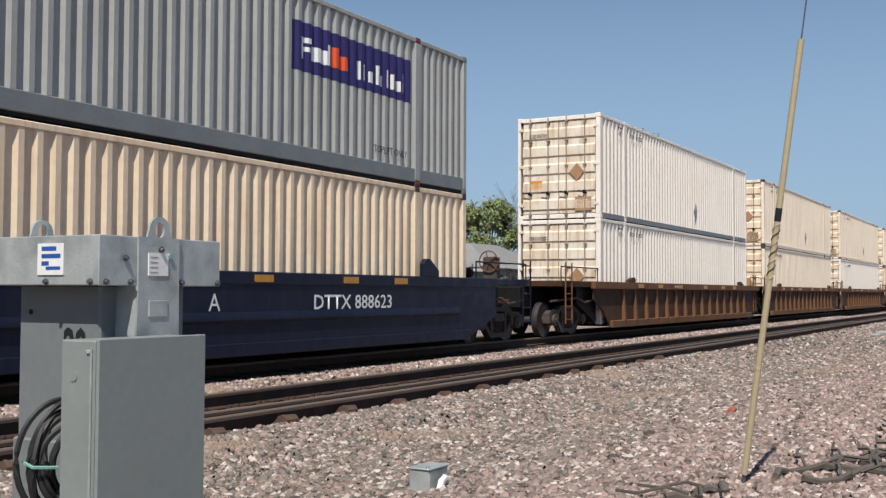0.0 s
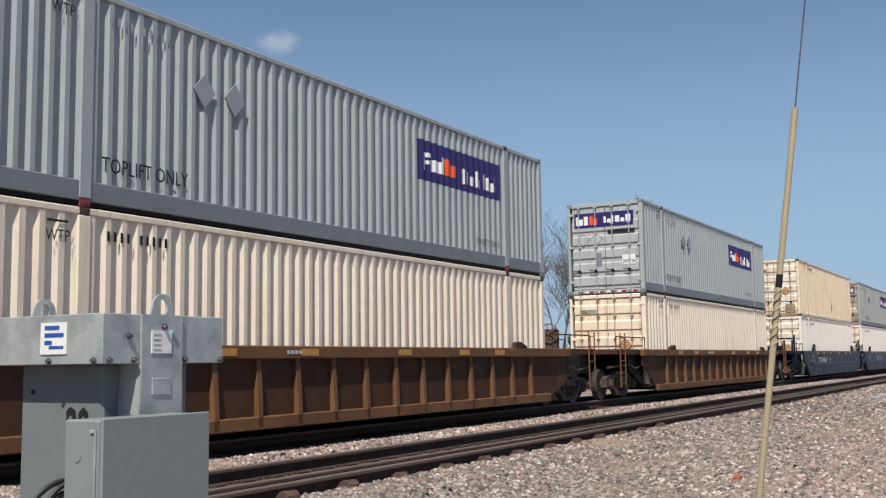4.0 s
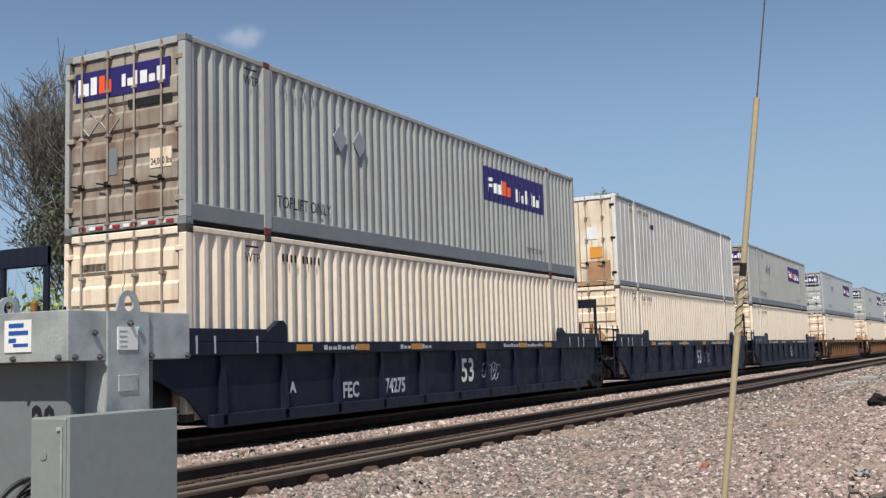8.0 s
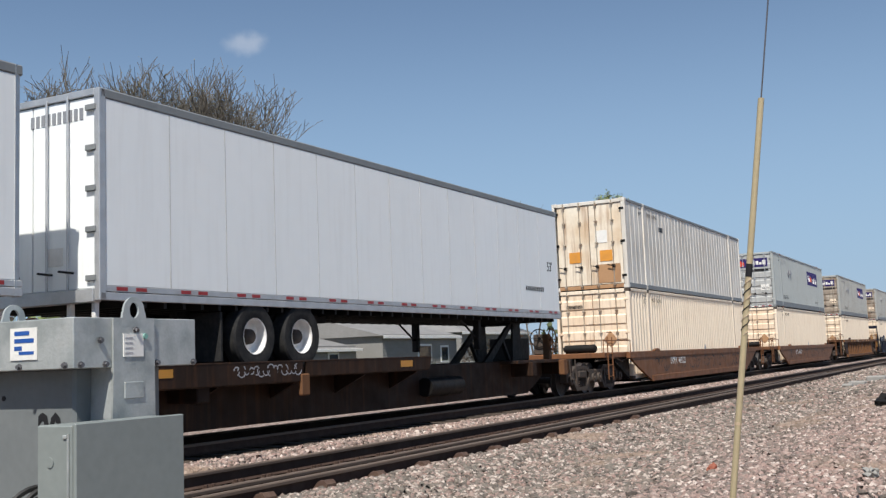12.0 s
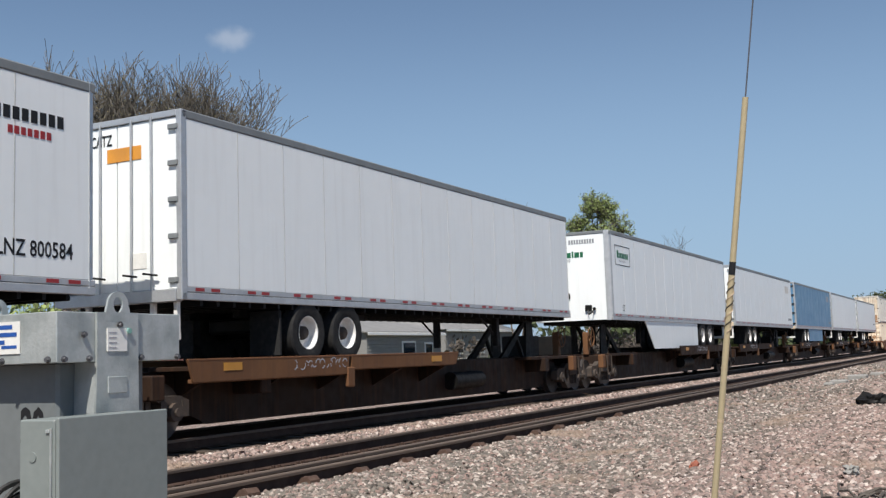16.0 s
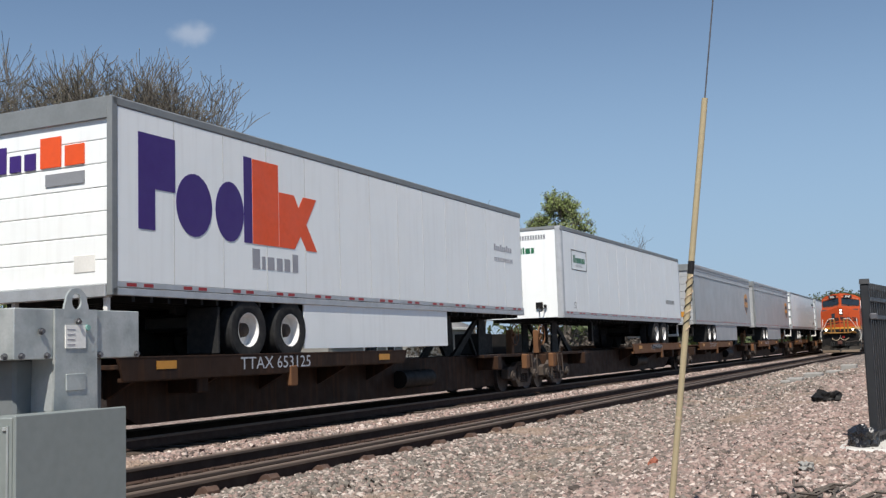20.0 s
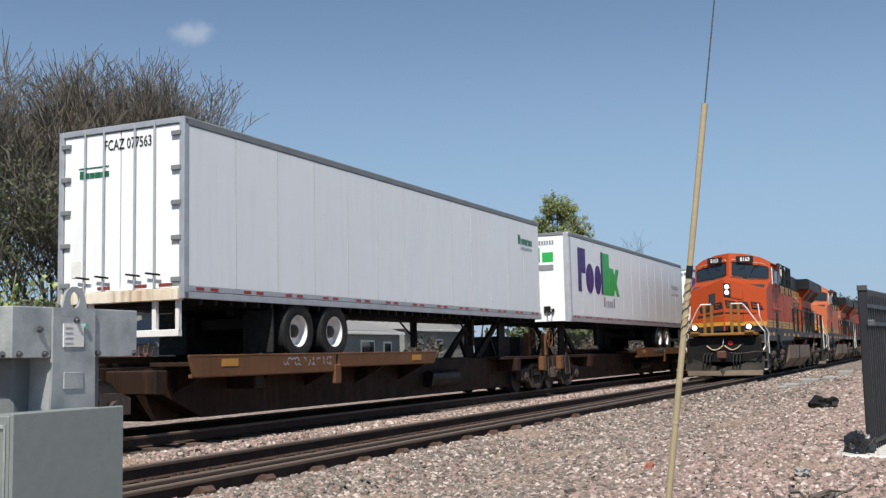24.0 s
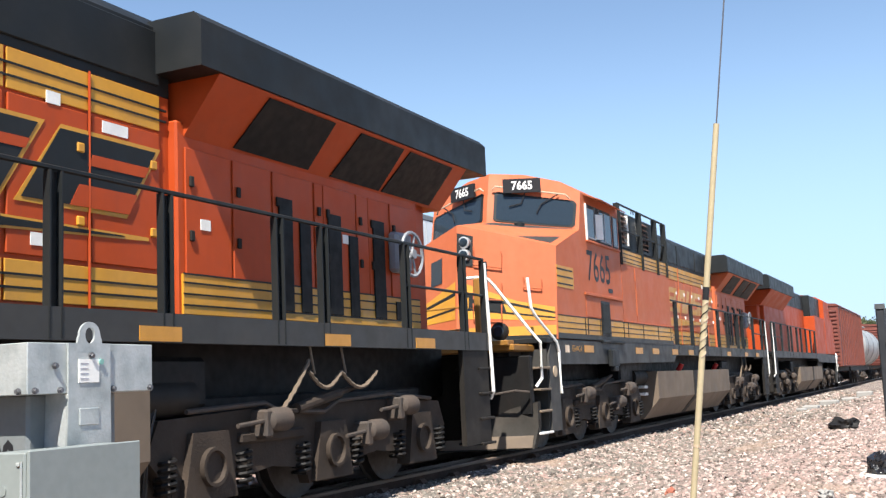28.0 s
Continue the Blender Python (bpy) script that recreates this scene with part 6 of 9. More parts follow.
def engine_truck(parent, x):
    """A three-axle power truck."""
    t = part("power_truck", Shape().cbox(x - 2.5, x + 2.5, -0.6, 0.6, 0.55, 0.95, 0.05), M["loco_frame"], parent, "dusty three-axle power truck")
    side = [(-2.75, 0.62), (-2.6, 0.92), (-1.2, 0.98), (1.2, 0.98), (2.6, 0.92), (2.75, 0.62), (2.55, 0.42), (2.45, 0.2), (1.75, 0.2), (1.6, 0.36), (1.0, 0.42), (0.45, 0.36), (0.38, 0.2), (-0.38, 0.2), (-0.45, 0.36),
            (-1.0, 0.42), (-1.6, 0.36), (-1.75, 0.2), (-2.45, 0.2), (-2.55, 0.42)]
    for s in (-1, 1):
        y = s * 1.12
        part("sideframe", Shape().prism([(x + a, b) for a, b in side], min(y, y + s * 0.12), max(y, y + s * 0.12)), M["truck_dust"], t)
        for k in (-2.0, 0.0, 2.0):
            box = Shape().prism([(x + k - 0.36, 0.22), (x + k + 0.36, 0.22), (x + k + 0.3, 0.5), (x + k + 0.24, 0.8), (x + k - 0.24, 0.8), (x + k - 0.3, 0.5)], min(y + s * 0.02, y + s * 0.19), max(y + s * 0.02, y + s * 0.19))
            box.lathe([(0.17, s * 0.1), (0.17, s * 0.24), (0.14, s * 0.24), (0.13, s * 0.2), (0.0, s * 0.2)], 18, at=(x + k, y, 0.5))
            part("axle_box", box, M["truck_dust"], t)
            for dx in (-0.52, 0.52):
                turns = [(x + k + dx + 0.085 * math.cos(q * 0.7), y + s * 0.12 + 0.085 * math.sin(q * 0.7), 0.3 + 0.3 * q / 45) for q in range(46)]
                part("spring", Shape().tube(turns, 0.02, 5), M["dark_steel"], t)
        for k, zc in ((-1.1, 0.86), (0.75, 0.66), (1.5, 0.9)):
            cyl = Shape().lathe([(0.04, -0.18), (0.09, -0.15), (0.115, -0.08), (0.115, 0.11), (0.08, 0.15), (0.03, 0.16)], 16, "x", at=(x + k, y + s * 0.26, zc)).bar((x + k - 0.62, y + s * 0.26, zc - 0.03), (x + k - 0.18, y + s * 0.26, zc), 0.022, 8)
            cyl.cbox(x + k - 0.24, x + k - 0.12, y + s * 0.1 if s > 0 else y + s * 0.3, y + s * 0.3 if s > 0 else y + s * 0.1, zc - 0.16, zc + 0.1, 0.02)
            part("brake_cylinder", cyl, M["truck_steel"], t)
        part("damper", Shape().bar((x - 0.7, y + s * 0.2, 0.95), (x + 0.1, y + s * 0.2, 1.08), 0.055, 10).bar((x, y + s * 0.2, 1.06), (x + 0.5, y + s * 0.2, 1.15), 0.03, 8), M["truck_dust"], t)
        part("sand_hose", Shape().tube([(x - 2.6, y + s * 0.1, 1.1), (x - 2.75, y + s * 0.12, 0.7), (x - 2.7, y + s * 0.05, 0.25)], 0.025, 6), M["cable_black"], t)
        part("air_pipe", Shape().tube([(x - 2.3, y + s * 0.16, 0.98), (x - 1.2, y + s * 0.18, 1.02), (x - 1.0, y + s * 0.2, 0.94), (x - 0.2, y + s * 0.2, 0.9), (x + 0.1, y + s * 0.18, 1.0), (x + 1.2, y + s * 0.18, 1.04), (x + 2.3, y + s * 0.16, 0.96)], 0.024, 6), M["truck_steel"], t)
        # added plate: hides the wheels and puts dark shade behind the sideframe
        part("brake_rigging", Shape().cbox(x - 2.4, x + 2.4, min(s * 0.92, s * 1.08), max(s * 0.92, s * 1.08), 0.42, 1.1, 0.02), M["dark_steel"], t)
        part("equalizer", Shape().cbox(x - 1.55, x - 0.5, min(y + s * 0.1, y + s * 0.17), max(y + s * 0.1, y + s * 0.17), 0.66, 0.76, 0.02), M["truck_dust"], t)
    for k in (-2.0, 0.0, 2.0):
        ENGINE_WHEELS.append(part("wheelset", wheelset_mesh(0.53, "engine"), None, t, m=pose(x + k, 0, 0.53)))
    return t


def locomotive(number, paint, label, faded):
    """A six-axle wide-cab road engine, 22.4 m long."""
    e = thing("locomotive", label, "locomotive", "engines of the oncoming train")
    P, B, Y, F = M[paint], M["loco_black"], M["loco_yellow"], M["loco_frame"]
    near = -1.45
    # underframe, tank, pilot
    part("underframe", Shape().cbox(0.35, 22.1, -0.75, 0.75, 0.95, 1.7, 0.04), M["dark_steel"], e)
    part("walkway", Shape().cbox(0.9, 22.2, -1.44, 1.44, 1.70, 1.78, 0.01), B, e)
    for s in (-1, 1):
        y0, y1 = (near, near + 0.05) if s < 0 else (1.40, 1.45)
        part("side_sill", Shape().prism([(1.45, 1.79), (22.2, 1.79), (22.2, 1.55), (9.3, 1.55), (9.1, 1.40), (3.6, 1.36), (1.45, 1.36)], y0, y1), M["sill_grey"], e)
        if s < 0:
            for i, x in enumerate((2.98, 6.2, 7.5, 9.2, 10.8, 15.5, 18.2, 20.2)):
                part("reflector", kept("reflector", "loco", "reflector_yellow", lambda: Shape().box(-0.25, 0.25, -0.004, 0.004, -0.06, 0.06)), None, e, m=pose(x, near - 0.003, 1.62))
            part("model_plate", Shape().box(1.74, 1.94, near - 0.004, near, 1.55, 1.67), M["tan_door"], e)
            letters("ES44C4", 0.1, M["loco_yellow"], e, 2.08, near - 0.003, 1.57, squeeze=1.1)
            part("lift_lug", Shape().cbox(4.05, 4.5, near - 0.09, near, 1.30, 1.62, 0.02).cbox(4.15, 4.4, near - 0.1, near, 1.22, 1.32, 0.02), B, e)
            part("sill_flange", Shape().cbox(3.7, 5.1, near - 0.05, near, 1.74, 1.79, 0.01), B, e)
    tank = [(-1.42, 0.62), (-1.42, 1.2), (1.42, 1.2), (1.42, 0.62), (1.05, 0.2), (-1.05, 0.2)]
    tk = part("fuel_tank", Shape().prism(tank, 7.65, 15.4, "x"), M["tank_dust"], e, "dusty brown fuel tank")
    part("tank_band", Shape().prism([(a * 1.008, b if b > 1 else b - 0.006) for a, b in tank], 11.0, 11.35, "x"), M["loco_frame"], tk)
    for x in (10.4, 14.4):
        part("filler_cap", Shape().bar((x, -1.2, 1.2), (x, -1.3, 1.36), 0.06, 10), M["lamp_red"], tk)
    part("sight_gauge", Shape().cbox(7.35, 7.6, -1.2, -1.0, 0.7, 0.76, 0.01).cbox(7.35, 7.6, -1.2, -1.0, 0.85, 0.91, 0.01), M["handrail_white"], tk)
    for x in (4.1, 18.3):
        engine_truck(e, x)
    for x0, x1 in ((5.6, 7.4), (15.6, 16.4)):
        part("equipment_rack", Shape().cbox(x0, x1, -1.2, 1.2, 1.0, 1.45, 0.04), M["dark_steel"], e)
    for x, r in ((7.1, 0.17), (15.9, 0.17)):
        part("air_reservoir", Shape().bar((x - 0.6, -1.1, 1.1), (x + 0.3, -1.1, 1.1), r, 14), M["loco_frame"], e)
    plow = Shape()
    for s in (-1, 1):
        plow.add([(-0.1, 0, 0.1), (0.32, s * 1.36, 0.1), (0.42, s * 1.42, 0.42), (0.42, s * 1.42, 0.8), (0.32, s * 1.0, 0.7), (0.24, s * 0.6, 0.5), (0.12, 0, 0.42),
                  (0.05, 0, 0.1), (0.46, s * 1.36, 0.1), (0.54, s * 1.42, 0.42), (0.54, s * 1.42, 0.8), (0.45, s * 1.0, 0.7), (0.38, s * 0.6, 0.5), (0.28, 0, 0.42)],
                 [(0, 1, 2, 5, 6), (2, 3, 4, 5), (7, 13, 12, 9, 8), (9, 12, 11, 10), (0, 7, 8, 1), (1, 8, 9, 2), (2, 9, 10, 3), (3, 10, 11, 4), (4, 11, 12, 5), (5, 12, 13, 6)])
    pp = part("pilot_plow", plow, M["plow_steel"], e, "dark steel pilot plow with a dusty lip")
    for s in (-1, 1):
        part("plow_lip", slab([(-0.1 + 0.01, s * 0.02, 0.12), (0.31, s * 1.34, 0.12), (0.345, s * 1.36, 0.3), (-0.02, s * 0.1, 0.3)], (-1, 0, 0), 0.012), M["tank_dust"], pp, "dusty worn plow lip")
    part("pilot_plate", Shape().cbox(0.36, 0.5, -1.35, 1.35, 0.6, 1.5, 0.02), M["dark_steel"], e)
    part("rear_plate", Shape().cbox(22.05, 22.25, -1.35, 1.35, 0.35, 1.5, 0.02), M["loco_frame"], e)
    for x, w in ((0.5, -1), (22.1, 1)):
        part("coupler", kept("coupler", "loco", "coupler_rust", lambda: Shape().cbox(0, 0.5, -0.08, 0.08, 0.80, 0.96, 0.02).cbox(0.4, 0.66, -0.17, 0.15, 0.72, 1.02, 0.05).cbox(0.6, 0.74, -0.17, -0.05, 0.74, 1.0, 0.04)),
             None, e, m=pose(x, 0, 0, 0, 0, 180 if w < 0 else 0))
    part("uncoupling_lever", Shape().tube([(0.28, -1.35, 0.95), (0.1, -1.2, 0.98), (0.05, -0.6, 0.9), (0.1, -0.25, 0.95)], 0.018, 6), M["truck_steel"], e)
    for s in (-1, 1):
        for k in range(3):
            y = s * (0.42 + 0.12 * k)
            hose = Shape().tube([(0.32, y, 0.95), (0.08, y + 0.03, 0.85), (0.02, y + 0.05, 0.62), (0.06, y + 0.02, 0.42)], 0.024, 6)
            part("air_hose", hose, M["cable_black"], e)
    mu = Shape().tube([(0.32, -0.62 + 0.06 * i, 1.22 - 0.17 * math.sin(math.pi * i / 10)) for i in range(11)], 0.024, 6)
    part("jumper_cable", mu, M["hose_tan"], e, "tan jumper cable looped on the pilot")
    part("pilot_hook", Shape().tube([(0.3, 0.0, 1.45), (0.27, 0.0, 1.3), (0.31, 0.02, 1.22)], 0.015, 5), M["handrail_white"], e)
    part("jumper_cable", Shape().tube([(0.32, 0.02 + 0.06 * i, 1.22 - 0.17 * math.sin(math.pi * i / 10)) for i in range(11)], 0.024, 6), M["hose_tan"], e)
    part("marker_disc", Shape().lathe([(0.09, 0.33), (0.09, 0.36)], 16, "x", at=(0, -0.25, 1.3)), M["lamp_red"], e)
    # front deck
    deck = part("front_deck", Shape().cbox(0.12, 1.0, -1.2, 1.2, 1.575, 1.68, 0.02), M["post_ochre"], e, "ochre front platform")
    for y in (-0.62, -0.36, 0.36, 0.62):
        part("end_post", Shape().cbox(0.14, 0.24, y - 0.05, y + 0.05, 1.66, 2.72, 0.015), M["post_ochre"], deck, "ochre end post")
    for z in (1.95, 2.3):
        part("gate_bar", Shape().bar((0.2, -0.36, z), (0.2, 0.36, z - 0.02), 0.014, 6), M["post_ochre"], deck)
    for s in (-1, 1):
        lamp = part("ditch_light", Shape().lathe([(0.1, -0.02), (0.135, 0.0), (0.13, 0.1), (0.07, 0.18)], 18, "x", at=(0.1, s * 0.98, 1.88)), M["dark_steel"], deck)
        part("lens", Shape().lathe([(0.07, -0.035), (0.09, -0.02)], 18, "x", at=(0.1, s * 0.98, 1.88)), M["lamp_on" if not faded else "glass_dark"], lamp, "lit ditch light" if not faded else "unlit ditch light")
        part("lamp_bracket", Shape().cbox(0.05, 0.3, s * 0.98 - 0.16, s * 0.98 + 0.16, 1.66, 1.74, 0.01), M["post_ochre"], lamp)
        # steps and their white rails
        y0, y1 = sorted((s * 1.43, s * 1.36))
        well = part("step_well", Shape().prism([(1.0, 0.32), (1.45, 0.32), (1.45, 1.7), (1.12, 1.7), (1.0, 1.5)], y0, y1).box(0.97, 1.0, min(s * 0.95, s * 1.4), max(s * 0.95, s * 1.4), 0.3, 1.6).box(0.5, 0.98, min(s * 0.95, s * 0.97), max(s * 0.95, s * 0.97), 0.3, 1.6), M["sill_grey"], e, "grey step well")
        part("round_mark", Shape().lathe([(0.09, s * 1.43), (0.09, s * 1.44)], 16, "y", at=(1.24, 0, 1.25)), M["hose_tan"], well)
        for k in range(4):
            # treads paler than the rear steps: light on them put into colour
            part("step", Shape().cbox(0.48, 0.98, min(s * 1.0, s * 1.46), max(s * 1.0, s * 1.46), 0.3 + k * 0.33, 0.335 + k * 0.33, 0.008), M["tank_dust"] if k else M["handrail_white"], well)
        part("handrail", Shape().tube([(0.2, s * 0.36, 2.74), (0.22, s * 0.75, 2.74), (0.26, s * 0.85, 2.62), (0.55, s * 1.3, 1.9), (0.6, s * 1.45, 1.7), (0.6, s * 1.45, 1.15), (0.5, s * 1.38, 1.02)], 0.025, 8), M["handrail_white"], e, "white front handrail")
        part("handrail", Shape().tube([(0.72, s * 1.25, 2.72), (0.72, s * 1.28, 2.25), (0.80, s * 1.32, 2.12), (1.3, s * 1.46, 1.72), (1.38, s * 1.47, 1.55), (1.38, s * 1.47, 0.9)], 0.025, 8), M["handrail_white"], e)
    # cab and nose
    body = Shape()
    A, Bv, C, D = (NOSE[k] for k in "ABCD")
    E, Fv, G, Hv = (GLASS[k] for k in "EFGH")
    for s in (-1, 1):
        def sd(p):
            return (p[0], p[1] * s, p[2])
        roof = [(3.02, 1.45, 4.40), (2.89, 1.12, 4.61), (2.63, 0.55, 4.76), (2.35, 0.0, 4.80)]
        back = [(5.25, 1.45, 4.40), (5.25, 1.12, 4.61), (5.25, 0.55, 4.76), (5.25, 0.0, 4.80)]
        vs = [sd(p) for p in (A, Bv, C, D, E, Fv, G, Hv, (5.25, 1.45, 1.76), (5.25, 0, 1.76))] + [sd(p) for p in roof] + [sd(p) for p in back]
        r, b = 10, 14
        body.add(vs, [(0, 2, 3, 1), (1, 3, 5, 4), (4, 5, 7, 6), (2, 8, b, r, 5, 3), (r, r + 1, b + 1, b), (r + 1, r + 2, b + 2, b + 1), (r + 2, r + 3, b + 3, b + 2),
                      (r, r + 1, 6), (r + 1, r + 2, 6), (r + 2, r + 3, 6), (8, 9, b + 3, b + 2, b + 1, b)])
    cab = part("cab", body, P, e, "%s wide cab with a raked nose" % ("faded orange" if faded else "orange"))
    fw = (-1, 0, 0)
    for s in (-1, 1):
        def gl(u, v):
            return glass_at(s * u, v)
        nb, nd, ge, gf = nose_at(s * 0.07, 1.0), nose_at(s * 0.93, 1.0), glass_at(s * 0.07, 0.0), glass_at(s * 0.93, 0.0)
        part("glare_panel", slab([nb.lerp(ge, 0.08), nd.lerp(gf, 0.08), gf, ge], (0, 0, 1), 0.006), M["sill_grey"], cab, "dull black anti-glare panel on the nose top")
        part("wiper_motor", Shape().lathe([(0.09, 0.0), (0.09, 0.06), (0.05, 0.08)], 12, "z", at=tuple(nb.lerp(nd, 0.4).lerp(ge.lerp(gf, 0.4), 0.8))), B, cab)
        seal = [gl(0.07, 0.08), gl(0.10, 0.04), gl(0.55, 0.03), gl(0.92, 0.04), gl(0.955, 0.1), gl(0.965, 0.66), gl(0.93, 0.74), gl(0.5, 0.74), gl(0.1, 0.76), gl(0.07, 0.71)]
        part("window_seal", slab(seal, (-1, 0, 0.2), 0.012), B, cab)
        pane = [gl(0.1, 0.11), gl(0.13, 0.08), gl(0.55, 0.07), gl(0.89, 0.08), gl(0.925, 0.13), gl(0.935, 0.63), gl(0.9, 0.7), gl(0.5, 0.69), gl(0.13, 0.71), gl(0.1, 0.67)]
        w = part("windshield", slab(pane, (-1, 0, 0.2), 0.018), M["glass_dark"], cab, "dark windshield pane")
        off = Vector((-0.05, 0, 0.02))
        part("wiper", Shape().tube([gl(0.42, 0.85) + off, gl(0.38, 0.5) + off, gl(0.25, 0.4) + off], 0.012, 5), M["black_paint"], w)
        part("wiper", Shape().tube([gl(0.78, 0.85) + off, gl(0.6, 0.55) + off, gl(0.55, 0.3) + off], 0.012, 5), M["black_paint"], w)
        inner, outer = gl(0.15, 0.98), gl(0.56, 0.98)
        zb = inner.z - 0.2
        inner.z = outer.z = 0
        first, second = (outer, inner) if s > 0 else (inner, outer)  # as read from the front
        way = (second - first).normalized()
        face = Vector((way.y, -way.x, 0))
        face = face if face.x < 0 else -face
        up = Vector((0, 0, 1))
        corner = [first + face * 0.1 + up * zb, second + face * 0.1 + up * zb, second + face * 0.1 + up * (zb + 0.25), first + face * 0.1 + up * (zb + 0.25)]
        board = part("number_board", slab(corner, face, 0.05), M["black_paint"], cab, "black number board")
        text = writing(number, 0.145, M["label_white"], squeeze=0.9, thick=0.006)
        wide = max(v.co.x for v in text.vertices)
        lo = first + way * (((second - first).length - wide) / 2) + face * 0.155 + up * (zb + 0.055)
        part("lettering", text, None, board, m=pose(lo.x, lo.y, lo.z, 0, 0, math.degrees(math.atan2(way.y, way.x))))
        part("visor_bar", Shape().tube([gl(0.06, 0.76) + off, gl(0.1, 0.82) + off * 2, gl(0.86, 0.81) + off * 2, gl(0.9, 0.75) + off], 0.016, 6), M["hose_tan"], cab)
    hl = part("headlight_box", slab([nose_at(-0.16, 0.66), nose_at(0.0, 0.66), nose_at(0.0, 0.93), nose_at(-0.16, 0.93)], fw, 0.02), B, cab, "black headlight recess")
    for v in (0.75, 0.86):
        p = nose_at(-0.08, v)
        rim = part("headlight", Shape().lathe([(0.08, -0.06), (0.1, -0.055), (0.1, 0.03)], 18, "x", at=(p.x, p.y, p.z)), M["aluminium"], hl, "round headlight in a bright rim")
        part("lens", Shape().lathe([(0.05, -0.075), (0.076, -0.062)], 18, "x", at=(p.x, p.y, p.z)), M["lamp_on" if not faded else "glass_dark"], rim, "lit headlight lens" if not faded else "unlit headlight lens")
    part("nose_window", slab([nose_at(0.24, 0.55), nose_at(0.42, 0.55), nose_at(0.42, 0.78), nose_at(0.24, 0.78)], fw, 0.012), M["glass_dark"], cab, "small window in the nose door")
    for u0, u1, v0, v1 in ((-0.46, -0.18, 0.68, 0.84), (-0.46, -0.18, 0.38, 0.54), (-0.46, -0.18, 0.2, 0.34), (-0.86, -0.68, 0.52, 0.62)):
        g = Shape().tube([nose_at(u0, v1) + Vector((-0.05, 0, 0)), nose_at(u0, v0) + Vector((-0.05, 0, 0)), nose_at(u1, v0) + Vector((-0.05, 0, 0)), nose_at(u1, v1) + Vector((-0.05, 0, 0))], 0.014, 5)
        part("grab_iron", g, P, cab)
    part("antenna", Shape().bar((3.2, 0.0, 4.73), (3.2, 0.0, 4.86), 0.05, 8).cbox(3.8, 4.5, -0.3, 0.3, 4.72, 4.80, 0.03).bar((4.9, -0.4, 4.7), (4.9, -0.4, 4.95), 0.012, 5), B, cab)
    # nose colours: dark slanted blocks, a stripe below
    if not faded:
        for u0, u1, lo, hi, sl in ((-0.93, -0.62, 0.47, 0.64, 0.08), (-0.60, -0.34, 0.455, 0.615, 0.05), (-0.32, -0.02, 0.44, 0.60, 0.06), (0.02, 0.30, 0.43, 0.57, -0.05), (0.33, 0.70, 0.41, 0.55, -0.06)):
            part("nose_mark", slab([nose_at(u0, lo), nose_at(u1 - 0.03, lo), nose_at(u1, hi), nose_at(u0 + abs(sl), hi)], fw, 0.006), B, cab, "black slanted nose mark")
            ua, ub, va, vb = u0 + (u1 - u0) * 0.4, u0 + (u1 - u0) * 0.78, lo + (hi - lo) * 0.3, lo + (hi - lo) * 0.39
            part("mark_slit", slab([nose_at(ua, va), nose_at(ub, va), nose_at(ub + 0.02, vb), nose_at(ua + 0.02, vb)], fw, 0.009), P, cab)
            part("mark_slit", slab([nose_at(ua - 0.02, va + 0.05), nose_at(ub, va + 0.05), nose_at(ub + 0.02, vb + 0.05), nose_at(ua, vb + 0.05)], fw, 0.009), P, cab)
        part("nose_line", slab([nose_at(-0.75, 0.37), nose_at(-0.02, 0.33), nose_at(-0.02, 0.36), nose_at(-0.75, 0.39)], fw, 0.006), B, cab)
        part("nose_line", slab([nose_at(0.75, 0.30), nose_at(0.02, 0.33), nose_at(0.02, 0.37), nose_at(0.75, 0.36)], fw, 0.006), B, cab)
        low, mid, top = 0.0, 0.10, 0.21
    else:
        for s in (-1, 1):
            part("nose_swoosh", slab([nose_at(s * 0.02, 0.20), nose_at(s * 0.98, 0.2), nose_at(s * 0.98, 0.34), nose_at(s * 0.6, 0.38), nose_at(s * 0.02, 0.52)], fw, 0.006), Y, cab, "yellow swept band on the nose")
            part("nose_line", slab([nose_at(s * 0.02, 0.40), nose_at(s * 0.98, 0.27), nose_at(s * 0.98, 0.29), nose_at(s * 0.02, 0.43)], fw, 0.01), B, cab)
            part("nose_line", slab([nose_at(s * 0.02, 0.28), nose_at(s * 0.98, 0.22), nose_at(s * 0.98, 0.235), nose_at(s * 0.02, 0.30)], fw, 0.01), B, cab)
        part("nose_mark", slab([nose_at(-0.5, 0.26), nose_at(-0.12, 0.3), nose_at(-0.12, 0.42), nose_at(-0.45, 0.38)], fw, 0.014), B, cab)
        low, mid, top = 0.0, 0.05, 0.15
    if faded:
        sb = part("side_band", Shape().box(1.53, 2.35, -1.456, -1.44, 2.62, 2.98), Y, cab, "yellow band end on the cab side")
        for z in (2.68, 2.8, 2.92):
            part("pin_line", Shape().box(1.53, 2.3, -1.459, -1.45, z - 0.012, z + 0.012), B, sb)
    for s in (-1, 1):
        part("nose_skirt", slab([nose_at(s * 0.02, low), nose_at(s * 0.99, low), nose_at(s * 0.99, mid), nose_at(s * 0.02, mid)], fw, 0.005), B, cab)
        part("nose_stripe", slab([nose_at(s * 0.02, mid), nose_at(s * 0.99, mid), nose_at(s * 0.99, top), nose_at(s * 0.02, top * 0.8)], fw, 0.005), Y, cab)
    # side of the cab
    y = near
    win = part("side_window", Shape().cbox(3.2, 4.72, y - 0.012, y + 0.02, 3.58, 4.22, 0.01), B, cab, "dark cab side windows in a metal frame")
